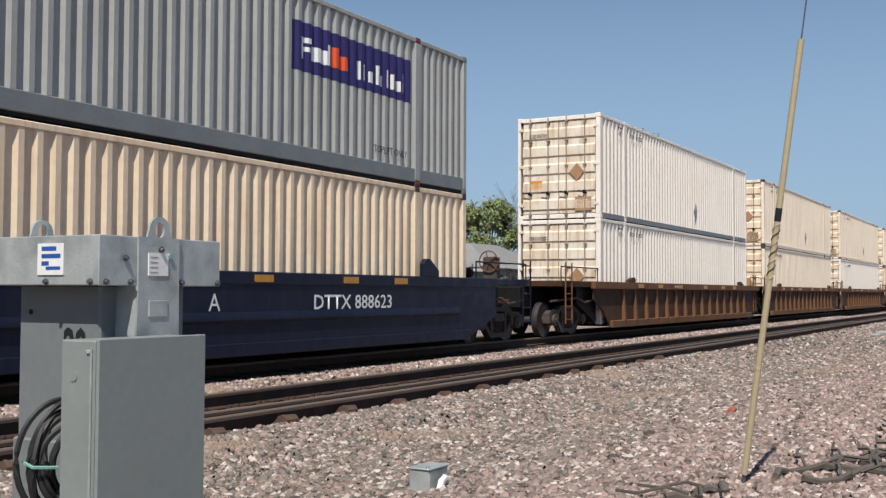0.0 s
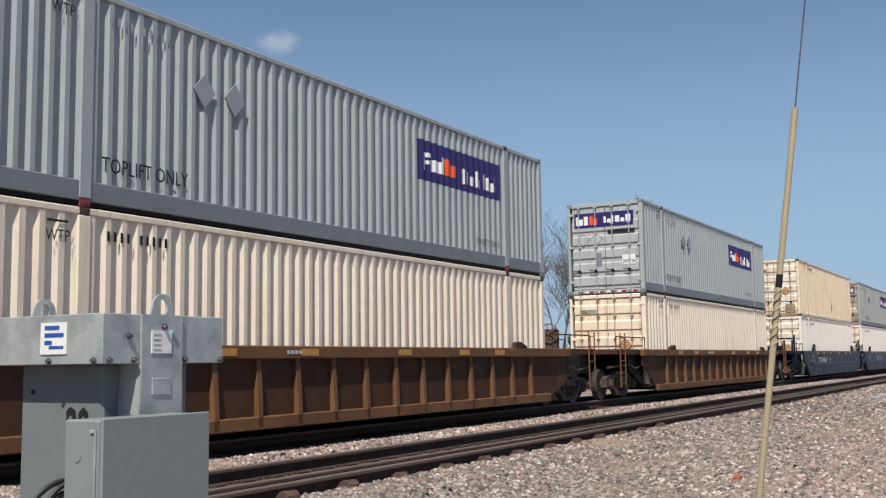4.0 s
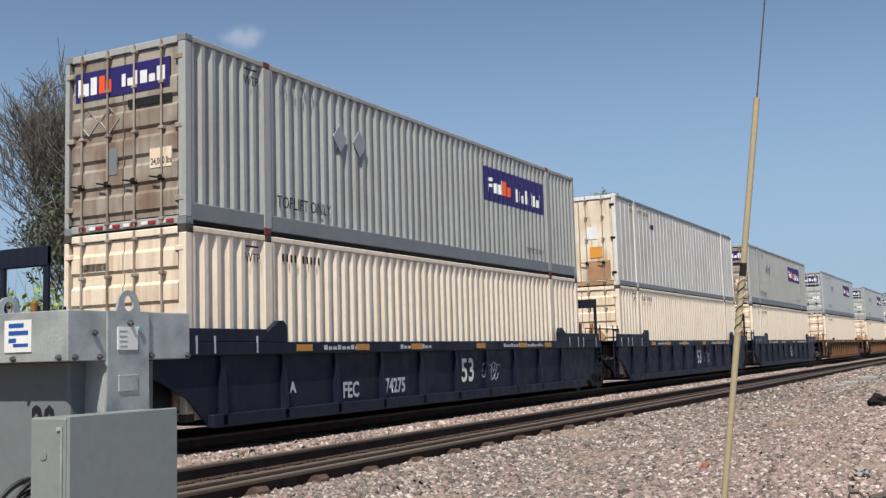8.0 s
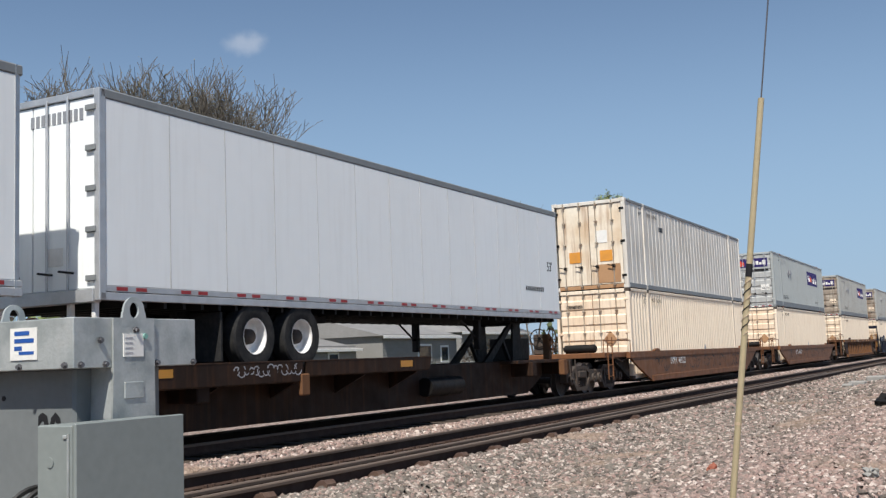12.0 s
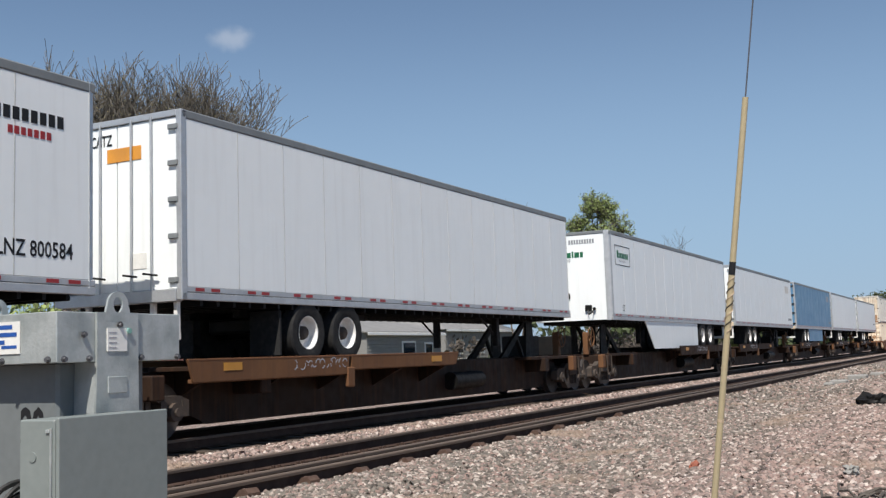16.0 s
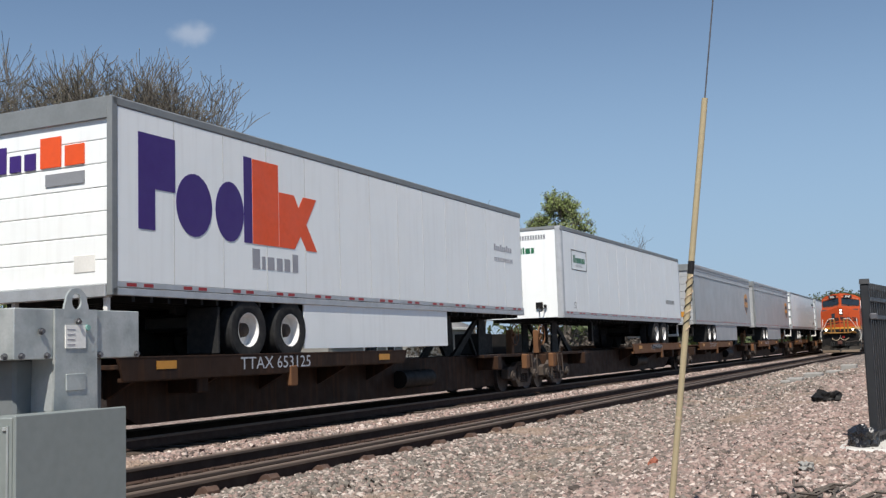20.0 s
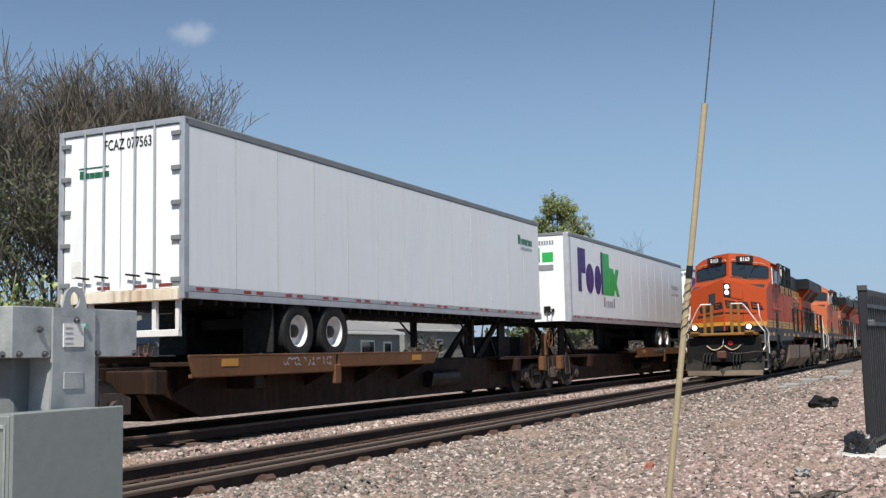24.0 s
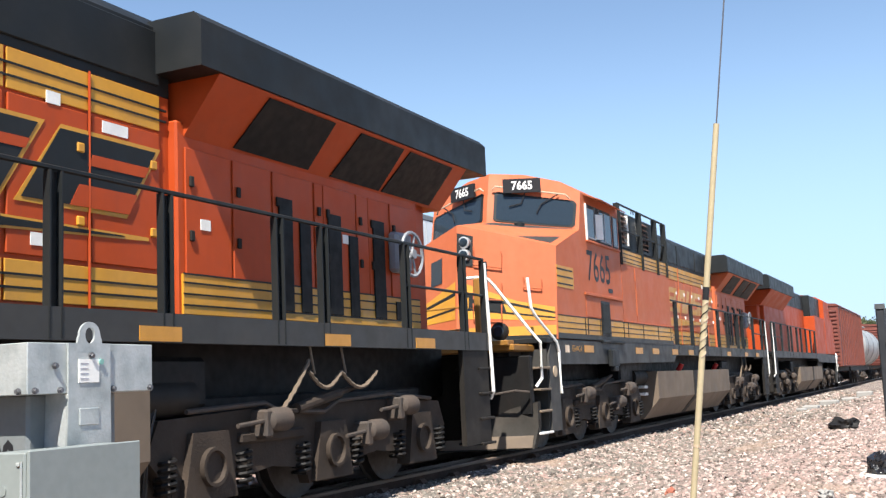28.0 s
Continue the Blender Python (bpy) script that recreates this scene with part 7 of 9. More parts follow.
    rear_win = part("side_window", Shape().cbox(4.82, 5.14, y - 0.012, y + 0.02, 3.56, 4.18, 0.01), B, cab, "narrow rear cab window")
    for w_, a, b in ((win, 3.26, 3.68), (win, 3.98, 4.26), (win, 4.3, 4.68), (rear_win, 4.86, 5.1)):
        part("window_pane", Shape().box(a, b, y - 0.02, y - 0.004, 3.63, 4.16), M["glass_dark"], w_)
        rim = Shape()
        for q in (a - 0.02, b):
            rim.box(q, q + 0.02, y - 0.026, y - 0.01, 3.6, 4.19)
        part("pane_frame", rim.box(a, b, y - 0.026, y - 0.01, 3.6, 3.625), M["grey_paint"], w_)
    part("window_shade", Shape().prism([(3.72, y - 0.03), (3.9, y - 0.11), (3.905, y - 0.1), (3.725, y - 0.02)], 3.62, 4.08, "z"), M["label_white"], win, "pale wind deflector")
    part("window_edge", Shape().box(3.19, 3.215, y - 0.03, y, 3.56, 4.22), M["handrail_white"], win)
    part("window_sill", Shape().cbox(3.15, 5.18, y - 0.045, y, 3.52, 3.56, 0.008), P, cab)
    part("sun_visor", slab([(3.15, y, 4.37), (5.16, y, 4.37), (5.12, y - 0.2, 4.26), (3.35, y - 0.26, 4.26)], (0, 0, 1), 0.02), P, cab, "orange awning over the cab windows")
    part("arm_rest", Shape().cbox(2.9, 5.2, y - 0.035, y, 2.56, 2.61, 0.006), P, cab)
    part("skirt_panel", Shape().cbox(2.95, 5.2, y - 0.012, y, 2.18, 2.54, 0.006), P, cab)
    part("name_slot", Shape().box(4.35, 4.62, y - 0.006, y, 2.68, 2.76), B, cab)
    letters(number, 0.54, M["loco_black"], cab, 3.12, y - 0.003, 2.84, squeeze=0.92, thick=0.006)
    part("louver", Shape().cbox(3.78, 4.32, y - 0.02, y, 1.86, 2.5, 0.004), B, cab, "black louvred panel")
    for k in range(8):
        part("louver_slat", kept("louver_slat", 0, "loco_black", lambda: Shape().cbox(-0.018, 0.018, -0.012, 0.0, 1.9, 2.46, 0.004)), None, cab, m=pose(3.84 + k * 0.06, y - 0.02, 0))
    part("stripe_base", Shape().box(1.46, 9.1, y - 0.008, y, 1.78, 1.862), M["sill_grey"], e)
    # flush equipment cabin behind the cab
    eq = part("equipment_cabin", Shape().cbox(5.26, 9.1, -1.43, 1.43, 1.76, 3.52, 0.015), P, e)
    part("cabin_door", Shape().cbox(5.32, 6.22, -1.438, -1.43, 2.2, 3.3, 0.003), P, eq)
    part("cabin_panel", Shape().cbox(6.3, 9.06, -1.442, -1.43, 2.2, 3.3, 0.003), P, eq)
    part("cabin_ledge", Shape().cbox(5.3, 9.1, -1.465, -1.43, 2.165, 2.195, 0.006), P, eq)
    for z in (2.4, 3.1):
        part("door_hinge", Shape().bar((6.26, -1.445, z - 0.07), (6.26, -1.445, z + 0.07), 0.014, 6), P, eq)
    part("stripe", Shape().box(1.46, 9.1, y - 0.004, y + 0.03, 1.86, 2.15), Y, e, "yellow lower stripe with black lines")
    for z in (1.95, 2.05, 2.16, 1.86):
        part("pin_line", Shape().box(1.46, 9.1, y - 0.007, y, z - 0.008, z + 0.008), B, e)
    for x in (2.85, 3.0, 3.7, 5.2, 5.5, 6.6, 7.8, 8.9):
        part("stripe_break", kept("stripe_break", 0, "loco_black", lambda: Shape().box(-0.012, 0.012, -0.012, 0.0, 1.86, 2.16)), None, e, m=pose(x, y, 0))
    br = part("brake_cabin", Shape().cbox(5.3, 9.1, -1.25, 1.25, 3.5, 4.5, 0.04), B, e, "black resistor cabin with brown louvres")
    for x0, x1, xe in ((5.5, 6.3, 6.32), (7.35, 8.0, 7.28)):
        part("louver_recess", Shape().box(x0, x1, -1.256, -1.25, 3.78, 4.42), M["dark_steel"], br)
        for k in range(6):
            z = 3.8 + k * 0.105
            part("louver_slat", Shape().prism([(-1.255, z + 0.07), (-1.33, z), (-1.335, z + 0.015), (-1.255, z + 0.09)], x0, x1, "x"), M["louver_brown"], br)
        part("louver_edge", Shape().cbox(xe, xe + 0.04, -1.35, -1.25, 3.74, 4.4, 0.006), M["handrail_white"], br)
        part("louver_sill", Shape().cbox(x0 - 0.05, x1 + 0.05, -1.38, -1.25, 3.68, 3.75, 0.01), B, br)
    for x in (6.45, 8.12):
        part("cabin_panel", Shape().cbox(x, x + 0.75, -1.275, -1.25, 3.62, 4.4, 0.01), B, br)
    for x in (5.36, 6.95, 8.2, 9.0):
        part("roof_post", Shape().prism([(x - 0.06, -1.36), (x + 0.06, -1.36), (x + 0.06, -1.46), (x + 0.045, -1.46), (x + 0.045, -1.375), (x - 0.045, -1.375), (x - 0.045, -1.46), (x - 0.06, -1.46)], 3.3, 4.52, "z"), B, br)
    part("roof_rail", Shape().tube([(5.36, -1.42, 4.52), (9.0, -1.42, 4.52), (9.2, -1.4, 4.46), (9.4, -1.3, 4.2), (9.95, -1.0, 3.3)], 0.024, 6), B, br)
    part("roof_rail", Shape().bar((5.36, -1.42, 4.02), (9.0, -1.42, 4.02), 0.02, 6), B, br)
    part("lift_ring", Shape().tube([(6.9 + 0.09 * math.cos(q * 0.4), -1.3, 4.5 + 0.1 * math.sin(q * 0.4)) for q in range(9)], 0.012, 5), B, br)
    us = part("upper_stripe", Shape().box(5.3, 9.1, -1.436, -1.40, 3.34, 3.62), Y, e)
    part("cabin_ledge", Shape().cbox(5.3, 9.1, -1.436, -1.2, 3.6, 3.64, 0.008), B, e)
    for z in (3.38, 3.46, 3.54):
        part("pin_line", Shape().box(5.3, 9.1, -1.439, -1.43, z - 0.009, z + 0.009), B, us)
    # long hood
    part("hood", Shape().prism([(-0.95, 1.78), (-0.95, 3.82), (0.95, 3.82), (0.95, 1.78)], 9.1, 16.2, "x"), P, e)
    part("hood_roof", Shape().prism([(-0.96, 3.80), (-0.96, 4.42), (-0.82, 4.55), (0.82, 4.55), (0.96, 4.42), (0.96, 3.80)], 9.1, 16.2, "x"), B, e)
    for x in (10.0, 12.05, 14.1):
        part("roof_panel", Shape().cbox(x, x + 1.95, -0.985, -0.955, 3.88, 4.38, 0.008), B, e)
    for i in range(8):
        x = 9.2 + i * 0.86
        part("hood_door", kept("hood_door", paint, paint, lambda: Shape().cbox(0.02, 0.83, -0.975, -0.95, 2.22, 3.44, 0.006)), None, e, m=pose(x, 0, 0))
        part("upper_stripe", kept("upper_stripe", 1, "loco_yellow", lambda: Shape().cbox(0.01, 0.84, -0.972, -0.95, 3.47, 3.79, 0.004)), None, e, m=pose(x, 0, 0))
        part("stripe", kept("stripe", 1, "loco_yellow", lambda: Shape().cbox(0.01, 0.84, -0.972, -0.95, 1.87, 2.18, 0.004)), None, e, m=pose(x, 0, 0))
        part("latch", kept("latch", 0, "loco_yellow" if not faded else "label_white", lambda: Shape().cbox(0.7, 0.78, -1.0, -0.97, 2.5, 2.58, 0.01).cbox(0.7, 0.78, -1.0, -0.97, 3.1, 3.18, 0.01)), None, e, m=pose(x, 0, 0))
    for z in (3.57, 3.67, 1.97, 2.07):
        part("pin_line", Shape().box(9.12, 16.15, -0.977, -0.96, z - 0.009, z + 0.009), B, e)
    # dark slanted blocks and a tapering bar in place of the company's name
    trim, ink = (Y, B) if not faded else (P, Y)

    def on_hood(poly, mat_, out, name="company_mark", text=""):
        part(name, slab([(a, -0.978 - out, b) for a, b in poly], (0, -1, 0), 0.004), mat_, e, text)
    for x0, w, cuts in ((10.35, 1.05, ((0.38, 0.8, 0.18, 0.34), (0.38, 0.8, 0.62, 0.78))), (11.62, 1.2, ((0.3, 0.42, 0.0, 0.62), (0.62, 0.74, 0.4, 1.0))),
                        (13.02, 1.3, ((0.4, 1.0, 0.62, 0.76), (0.0, 0.6, 0.26, 0.4))), (14.5, 1.15, ((0.42, 1.0, 0.58, 0.74), (0.42, 1.0, 0.0, 0.3)))):
        def at(u, v, x0=x0, w=w):
            return (x0 + w * u + 0.34 * v, 2.66 + 0.6 * v)
        on_hood([at(-0.04, -0.06), at(1.0, -0.06), at(1.04, 1.06), at(0.03, 1.06)], trim, 0.0)
        on_hood([at(0.0, 0), at(0.97, 0), at(1.0, 1), at(0.04, 1)], ink, 0.005, text="dark slanted block mark" if not faded else "yellow slanted block mark")
        for u0, u1, v0, v1 in cuts:
            on_hood([at(u0, v0), at(u1, v0), at(u1, v1), at(u0, v1)], P, 0.01, "mark_slit")
    on_hood([(10.2, 2.24), (15.9, 2.46), (15.9, 2.49), (10.2, 2.54)], trim, 0.0, "company_line")
    on_hood([(10.24, 2.27), (15.6, 2.465), (15.6, 2.475), (10.24, 2.51)], ink, 0.005, "company_line", "dark tapering bar" if not faded else "yellow tapering bar")
    for x in (10.6, 12.2, 13.8):
        part("exhaust_hatch", Shape().cbox(x, x + 0.9, -0.5, 0.5, 4.54, 4.61, 0.03), B, e)
    part("exhaust_stack", Shape().cbox(14.9, 15.6, -0.4, 0.4, 4.54, 4.66, 0.03), M["dark_steel"], e)
    for x in (9.4, 12.0, 15.2):
        part("hood_pipe", Shape().bar((x, -0.985, 1.8), (x, -0.985, 3.8), 0.011, 6), P, e)
    # radiator end with its overhanging wings
    part("radiator_cabin", Shape().cbox(16.2, 20.9, -1.04, 1.04, 1.78, 3.6, 0.02), P, e)
    part("radiator_wing", Shape().prism([(-1.5, 3.98), (-1.5, 4.40), (-1.42, 4.48), (1.42, 4.48), (1.5, 4.40), (1.5, 3.98)], 16.0, 22.2, "x"), B, e, "black overhanging radiator housing")
    part("wing_underside", Shape().prism([(-1.47, 3.985), (1.47, 3.985), (1.04, 3.46), (-1.04, 3.46)], 16.3, 21.6, "x"), P, e)
    for x0, x1 in ((17.0, 18.3), (18.75, 19.85), (19.92, 21.2)):
        part("radiator_screen", slab([(x0 + 0.1, -1.44, 3.945), (x1, -1.44, 3.945), (x1, -1.065, 3.485), (x0, -1.065, 3.485)], (0, -1, -0.5), 0.015), M["dark_steel"], e, "black radiator screen")
    for x, w, x2, w2, top_ in ((16.3, 0.66, 0, 0, 0), (17.0, 0.62, 0, 0, 0), (17.66, 0.74, 17.74, 0.24, 3.1), (18.44, 0.16, 18.12, 0.2, 2.9), (18.62, 0.68, 18.68, 0.27, 3.05), (19.33, 0.26, 19.12, 0.2, 2.85), (19.6, 0.5, 19.68, 0.27, 3.1), (20.14, 0.66, 20.2, 0.2, 2.15)):
        d = part("radiator_door", Shape().cbox(x, x + w, -1.06, -1.04, 1.86, 3.36, 0.006), P, e)
        part("door_latch", Shape().cbox(x + 0.04, x + 0.1, -1.085, -1.06, 3.0, 3.1, 0.008).cbox(x + 0.04, x + 0.1, -1.085, -1.06, 2.5, 2.6, 0.008), M["loco_frame"], d)
        if w2:
            part("door_screen", Shape().cbox(x2, x2 + w2, -1.082, -1.06, 1.93, top_, 0.004), M["dark_steel"], d)
    rim = Shape().hoop((20.25, -1.29, 2.72), 0.27, 0.022, "y").bar((20.25, -1.33, 2.72), (20.25, -1.06, 2.72), 0.06, 12)
    part("brake_wheel", rim, M["grey_paint"], e, "grey hand brake wheel")
    part("brake_stand", Shape().cbox(20.05, 20.45, -1.2, -1.05, 2.5, 3.0, 0.04), M["grey_paint"], e)
    part("stripe", Shape().box(16.25, 20.85, -1.066, -1.04, 1.84, 2.2), Y, e)
    for z in (1.92, 2.02, 2.12, 2.2):
        part("pin_line", Shape().box(16.25, 20.85, -1.072, -1.06, z - 0.008, z + 0.008), B, e)
    for x, z, w in ((15.35, 3.32, 0.3), (14.75, 3.44, 0.14), (14.6, 2.3, 0.24), (16.5, 2.62, 0.14), (19.0, 2.75, 0.12)):
        part("notice", Shape().box(x, x + w, -1.068 if x > 16.2 else -0.982, -1.05 if x > 16.2 else -0.97, z, z + 0.1), M["label_white"], e)
    part("rear_hood", Shape().cbox(20.9, 21.4, -0.9, 0.9, 1.78, 3.5, 0.04), P, e)
    # handrails on both walkways
    for s in (-1, 1):
        for x in (9.6, 11.2, 12.8, 14.4, 15.6, 17.2, 18.0, 19.8, 21.4, 22.1):
            part("stanchion", kept("stanchion", s, "loco_black", lambda: Shape().prism([(-0.065, s * 1.42 - 0.035), (-0.05, s * 1.42 - 0.035), (-0.05, s * 1.42 + 0.02), (0.05, s * 1.42 + 0.02), (0.05, s * 1.42 - 0.035), (0.065, s * 1.42 - 0.035), (0.065, s * 1.42 + 0.035), (-0.065, s * 1.42 + 0.035)], 1.56, 2.78, "z")), None, e, m=pose(x, 0, 0))
        part("side_rail", Shape().tube([(9.2, s * 1.42, 2.8), (15.5, s * 1.42, 2.8), (22.1, s * 1.42, 2.8)], 0.022, 6), B, e)
        part("side_rail", Shape().bar((19.8, s * 1.42, 2.3), (22.1, s * 1.42, 2.3), 0.018, 6), B, e)
        y0, y1 = sorted((s * 1.43, s * 1.36))
        rear = part("step_well", Shape().prism([(21.3, 0.32), (22.1, 0.32), (22.1, 1.7), (21.3, 1.7)], y0, y1), F, e)
        for k in range(4):
            part("step", Shape().cbox(21.75, 22.2, min(s * 1.1, s * 1.46), max(s * 1.1, s * 1.46), 0.3 + k * 0.33, 0.335 + k * 0.33, 0.008), F, rear)
        part("handrail", Shape().tube([(22.1, s * 1.44, 2.75), (22.12, s * 1.46, 2.0), (22.15, s * 1.47, 1.0), (22.2, s * 1.4, 0.9)], 0.024, 8), M["handrail_white"], e)
    for xa, za, xb, zb, sag in ((17.1, 0.85, 17.75, 1.42, 0.06), (17.75, 1.3, 18.35, 1.3, 0.16), (18.35, 1.3, 19.1, 1.3, 0.17)):
        chain = [(xa + (xb - xa) * q / 16, -1.38 - 0.012 * (q % 2), za + (zb - za) * q / 16 - sag * math.sin(math.pi * q / 16)) for q in range(17)]
        part("brake_chain", Shape().tube(chain, 0.022, 5), M["tank_dust"], e, "dusty sagging brake chain")
    for x in (17.8, 18.4):
        part("chain_hanger", Shape().bar((x, -1.36, 1.56), (x + 0.05, -1.38, 1.28), 0.014, 5), M["tank_dust"], e)
    return e


def box_car():
    """A covered hopper-like brown car behind the engines."""
    c = thing("boxcar", "dull red-brown boxcar behind the engines", "freight car")
    b = part("body", Shape().cbox(0.8, 16.4, -1.5, 1.5, 1.15, 4.55, 0.03), M["boxcar_red"], c)
    for i in range(14):
        part("rib", kept("rib", "boxcar", "boxcar_red", lambda: Shape().cbox(-0.05, 0.05, -1.56, -1.5, 1.2, 4.4, 0.01)), None, b, m=pose(1.6 + i * 1.08, 0, 0))
        part("end_rib", kept("end_rib", 0, "boxcar_red", lambda: Shape().cbox(-0.06, 0.0, -1.4, 1.4, -0.06, 0.06, 0.02)), None, b, m=pose(0.8, 0, 1.35 + i * 0.22))
    part("roof", Shape().prism([(-1.55, 4.5), (-1.4, 4.62), (0, 4.75), (1.4, 4.62), (1.55, 4.5)], 0.75, 16.45, "x"), M["boxcar_red"], c)
    part("sill", Shape().cbox(0.2, 17.0, -0.4, 0.4, 0.85, 1.15, 0.03), M["dark_steel"], c)
    for x in (2.6, 14.6):
        bogie(c, x, "boxcar_truck", "_in")
    for x, w in ((0.4, -1), (16.8, 1)):
        coupler(c, x, w)
    return c


def tank_car():
    c = thing("tank_car", "grey cylindrical tank car behind the boxcar", "freight car")
    b = part("tank", Shape().lathe([(0.6, 0.6), (1.2, 0.75), (1.48, 1.1), (1.5, 1.6), (1.5, 15.4), (1.48, 15.9), (1.2, 16.25), (0.6, 16.4)], 30, "x", at=(0, 0, 2.6)), M["tank_grey"], c)
    part("manway", Shape().lathe([(0.5, 4.05), (0.5, 4.4), (0.42, 4.45)], 18, "z", at=(8.5, 0, 0)).cbox(7.3, 9.7, -0.9, 0.9, 4.08, 4.14, 0.01), M["tank_grey"], b)
    for x in (3.0, 8.0, 13.0):
        part("band", Shape().lathe([(1.515, x), (1.515, x + 0.1)], 30, "x", at=(0, 0, 2.6)), M["dark_steel"], b)
    part("sill", Shape().cbox(0.0, 17.0, -0.4, 0.4, 0.8, 1.15, 0.03), M["dark_steel"], c)
    for x in (2.4, 14.6):
        bogie(c, x, "tank_truck", "_in")
    for x, w in ((0.2, -1), (16.8, 1)):
        coupler(c, x, w)
    return c


COMING.append((locomotive("8163", "loco_orange", "bright orange and black diesel locomotive with yellow stripes", False), 9.2, NEAR, 0, 0))
COMING.append((locomotive("7665", "loco_faded", "faded orange and black diesel locomotive, second in line", True), 32.7, NEAR, 0, 0))
third = copy_thing(COMING[0][0], Matrix())
tagged(third, "orange and black diesel locomotive running tail first")
COMING.append((third, 78.4, NEAR, 0, 180))
COMING.append((box_car(), 79.2, NEAR, 0, 0))
COMING.append((tank_car(), 97.4, NEAR, 0, 0))
last = copy_thing(COMING[3][0], Matrix())
COMING.append((last, 115.6, NEAR, 0, 0))
for o in last.children_recursive:
    if o.name.startswith("wheelset"):
        WHEELS["lead_in" if o.location.x < 0 else "trail_in"].append(o)
BACKWARD_WHEELS = [o for o in third.children_recursive if o.name.startswith("wheelset")]

# ---- the two trains: where each car stands at SPLIT seconds ----
SPEED, SPLIT = 22.9, 14.0  # the container train runs away along +x
RIDERS = []  # (thing, x at SPLIT, y, z)

STACKS = [  # x of the near end, upper and lower box, car style, marks, trucks, coupled ends
    (448.6, "cream", "cream", "brown", "", (-1.85, 18.0), (-1, 1)), (425.3, "cream", "cream", "brown", "", (-1.85, 18.0), (-1, 1)),
    (406.0, "cream", "tan", "brown", "", (-1.85, 18.0), ()), (386.4, "cream", "white", "brown", "", (-1.85,), ()),
    (366.9, "cream", "cream", "brown", "", (-1.85,), ()), (347.6, "white", "white", "brown", "", (-1.85,), (-1,)),
    (323.8, "grey_old", "tan", "blue", "A", (-1.85, 18.0), (1,)), (304.0, "grey_old", "white", "blue", "C", (-1.85,), ()), (283.9, "tan", "white", "blue", "B", (-1.85,), (-1,)),
    (260.0, "grey", "cream", "brown", "", (-1.85, 18.0), (-1, 1)), (236.3, "grey", "cream", "brown", "", (-1.85, 18.0), (-1, 1)),
    (212.1, "grey", "cream", "brown", "", (-1.85, 18.0), (-1, 1)),
    (188.8, "grey_old", "cream", "navy", "", (-1.85, 18.0), (1,)), (169.0, "ribbed", "cream", "navy", "", (-1.85,), ()), (149.2, "grey_old", "cream", "navy", "F", (-1.85,), (-1,)),
    (125.55, "grey_old", "cream", "brown", "", (-1.85, 18.0), (-1, 1)),
    (101.8, "grey", "cream", "ochre", "469571", (-1.85, 18.0), (-1, 1)), (77.9, "ribbed", "cream", "ochre", "469222", (-1.85, 18.0), (-1, 1)),
]
for x, up, down, style, marks, trucks, couple in STACKS:
    RIDERS.append((well_car(style, marks, trucks, couple), x, FAR, 0))
    RIDERS.append((container(down), x, FAR, 0.268))
    RIDERS.append((container(up), x, FAR, 0.268 + HIG))

TRAILERS = [  # x of the near end, body, nose near, skirt, brand, back, top band
    (55.8, "white", False, "none", "length", "plain", None), (38.45, "white", False, "none", None, "plain", None), (21.5, "blue", False, "same", "patch", "rust", None),
    (4.0, "white", False, "none", "patch", "rust", None), (-14.0, "white", True, "same", "prem", "plain", None), (-33.9, "white", False, "none", None, "plain", None),
    (-51.7, "white", False, "none", "peak", "plain", None), (-69.6, "grey", False, "same", "shield", "roll", "trailer_grey"), (-87.4, "grey", False, "same", "shield", "roll", "trailer_grey"),
    (-106.55, "white", True, "none", "prem", "plain", None), (-126.1, "white", False, "same", "red", "roll", None), (-144.4, "white", True, "none", "green", "plain", None),
    (-161.65, "white", True, "same", "red", "plain", None), (-179.3, "white", False, "none", "green", "plain", None), (-197.2, "white", True, "none", "green", "plain", None),
    (-216.1, "white", False, "none", "small_green", "rust", None), (-236.5, "white", True, "same", "cart", "plain", None), (-255.3, "white", True, "none", "prem_big", "plain", None),
    (-274.55, "white", False, "same", "red", "roll", None), (-291.9, "white", False, "none", "red", "plain", None), (-309.6, "white", False, "none", None, "plain", None),
]
CODES = {4.0: "CTLZ 430999", -216.1: "FCAZ 077563", -33.9: "CATZ", -51.7: "MLNZ 800584"}
for i, (x, body, nose, skirt, brand, back, band) in enumerate(TRAILERS):
    t = trailer(body, nose, skirt, brand, 13, back, band, CODES.get(x, ""))
    RIDERS.append((t, x, FAR, 0))
    ahead = TRAILERS[i - 1][0] - x if i else 22.1
    behind = x - TRAILERS[i + 1][0] if i + 1 < len(TRAILERS) else 17.8
    joints = []
    gap = behind - TLEN
    coupled = (4, 9, 14, 17)  # cars joined to the next by couplers instead of a shared truck
    joints.append(-gap / 2 + 1.4 if i in coupled else -gap / 2)
    if i == 0 or i - 1 in coupled:
        joints.append(ahead - (ahead - TLEN) / 2 - 1.4 if i else 18.0)
    RIDERS.append((spine_car(joints, nose, "%06d" % (653125 + (i - 10) * 337), i in (0, 1, 2, 3, 4, 10, 12, 13)), x, FAR, 0))

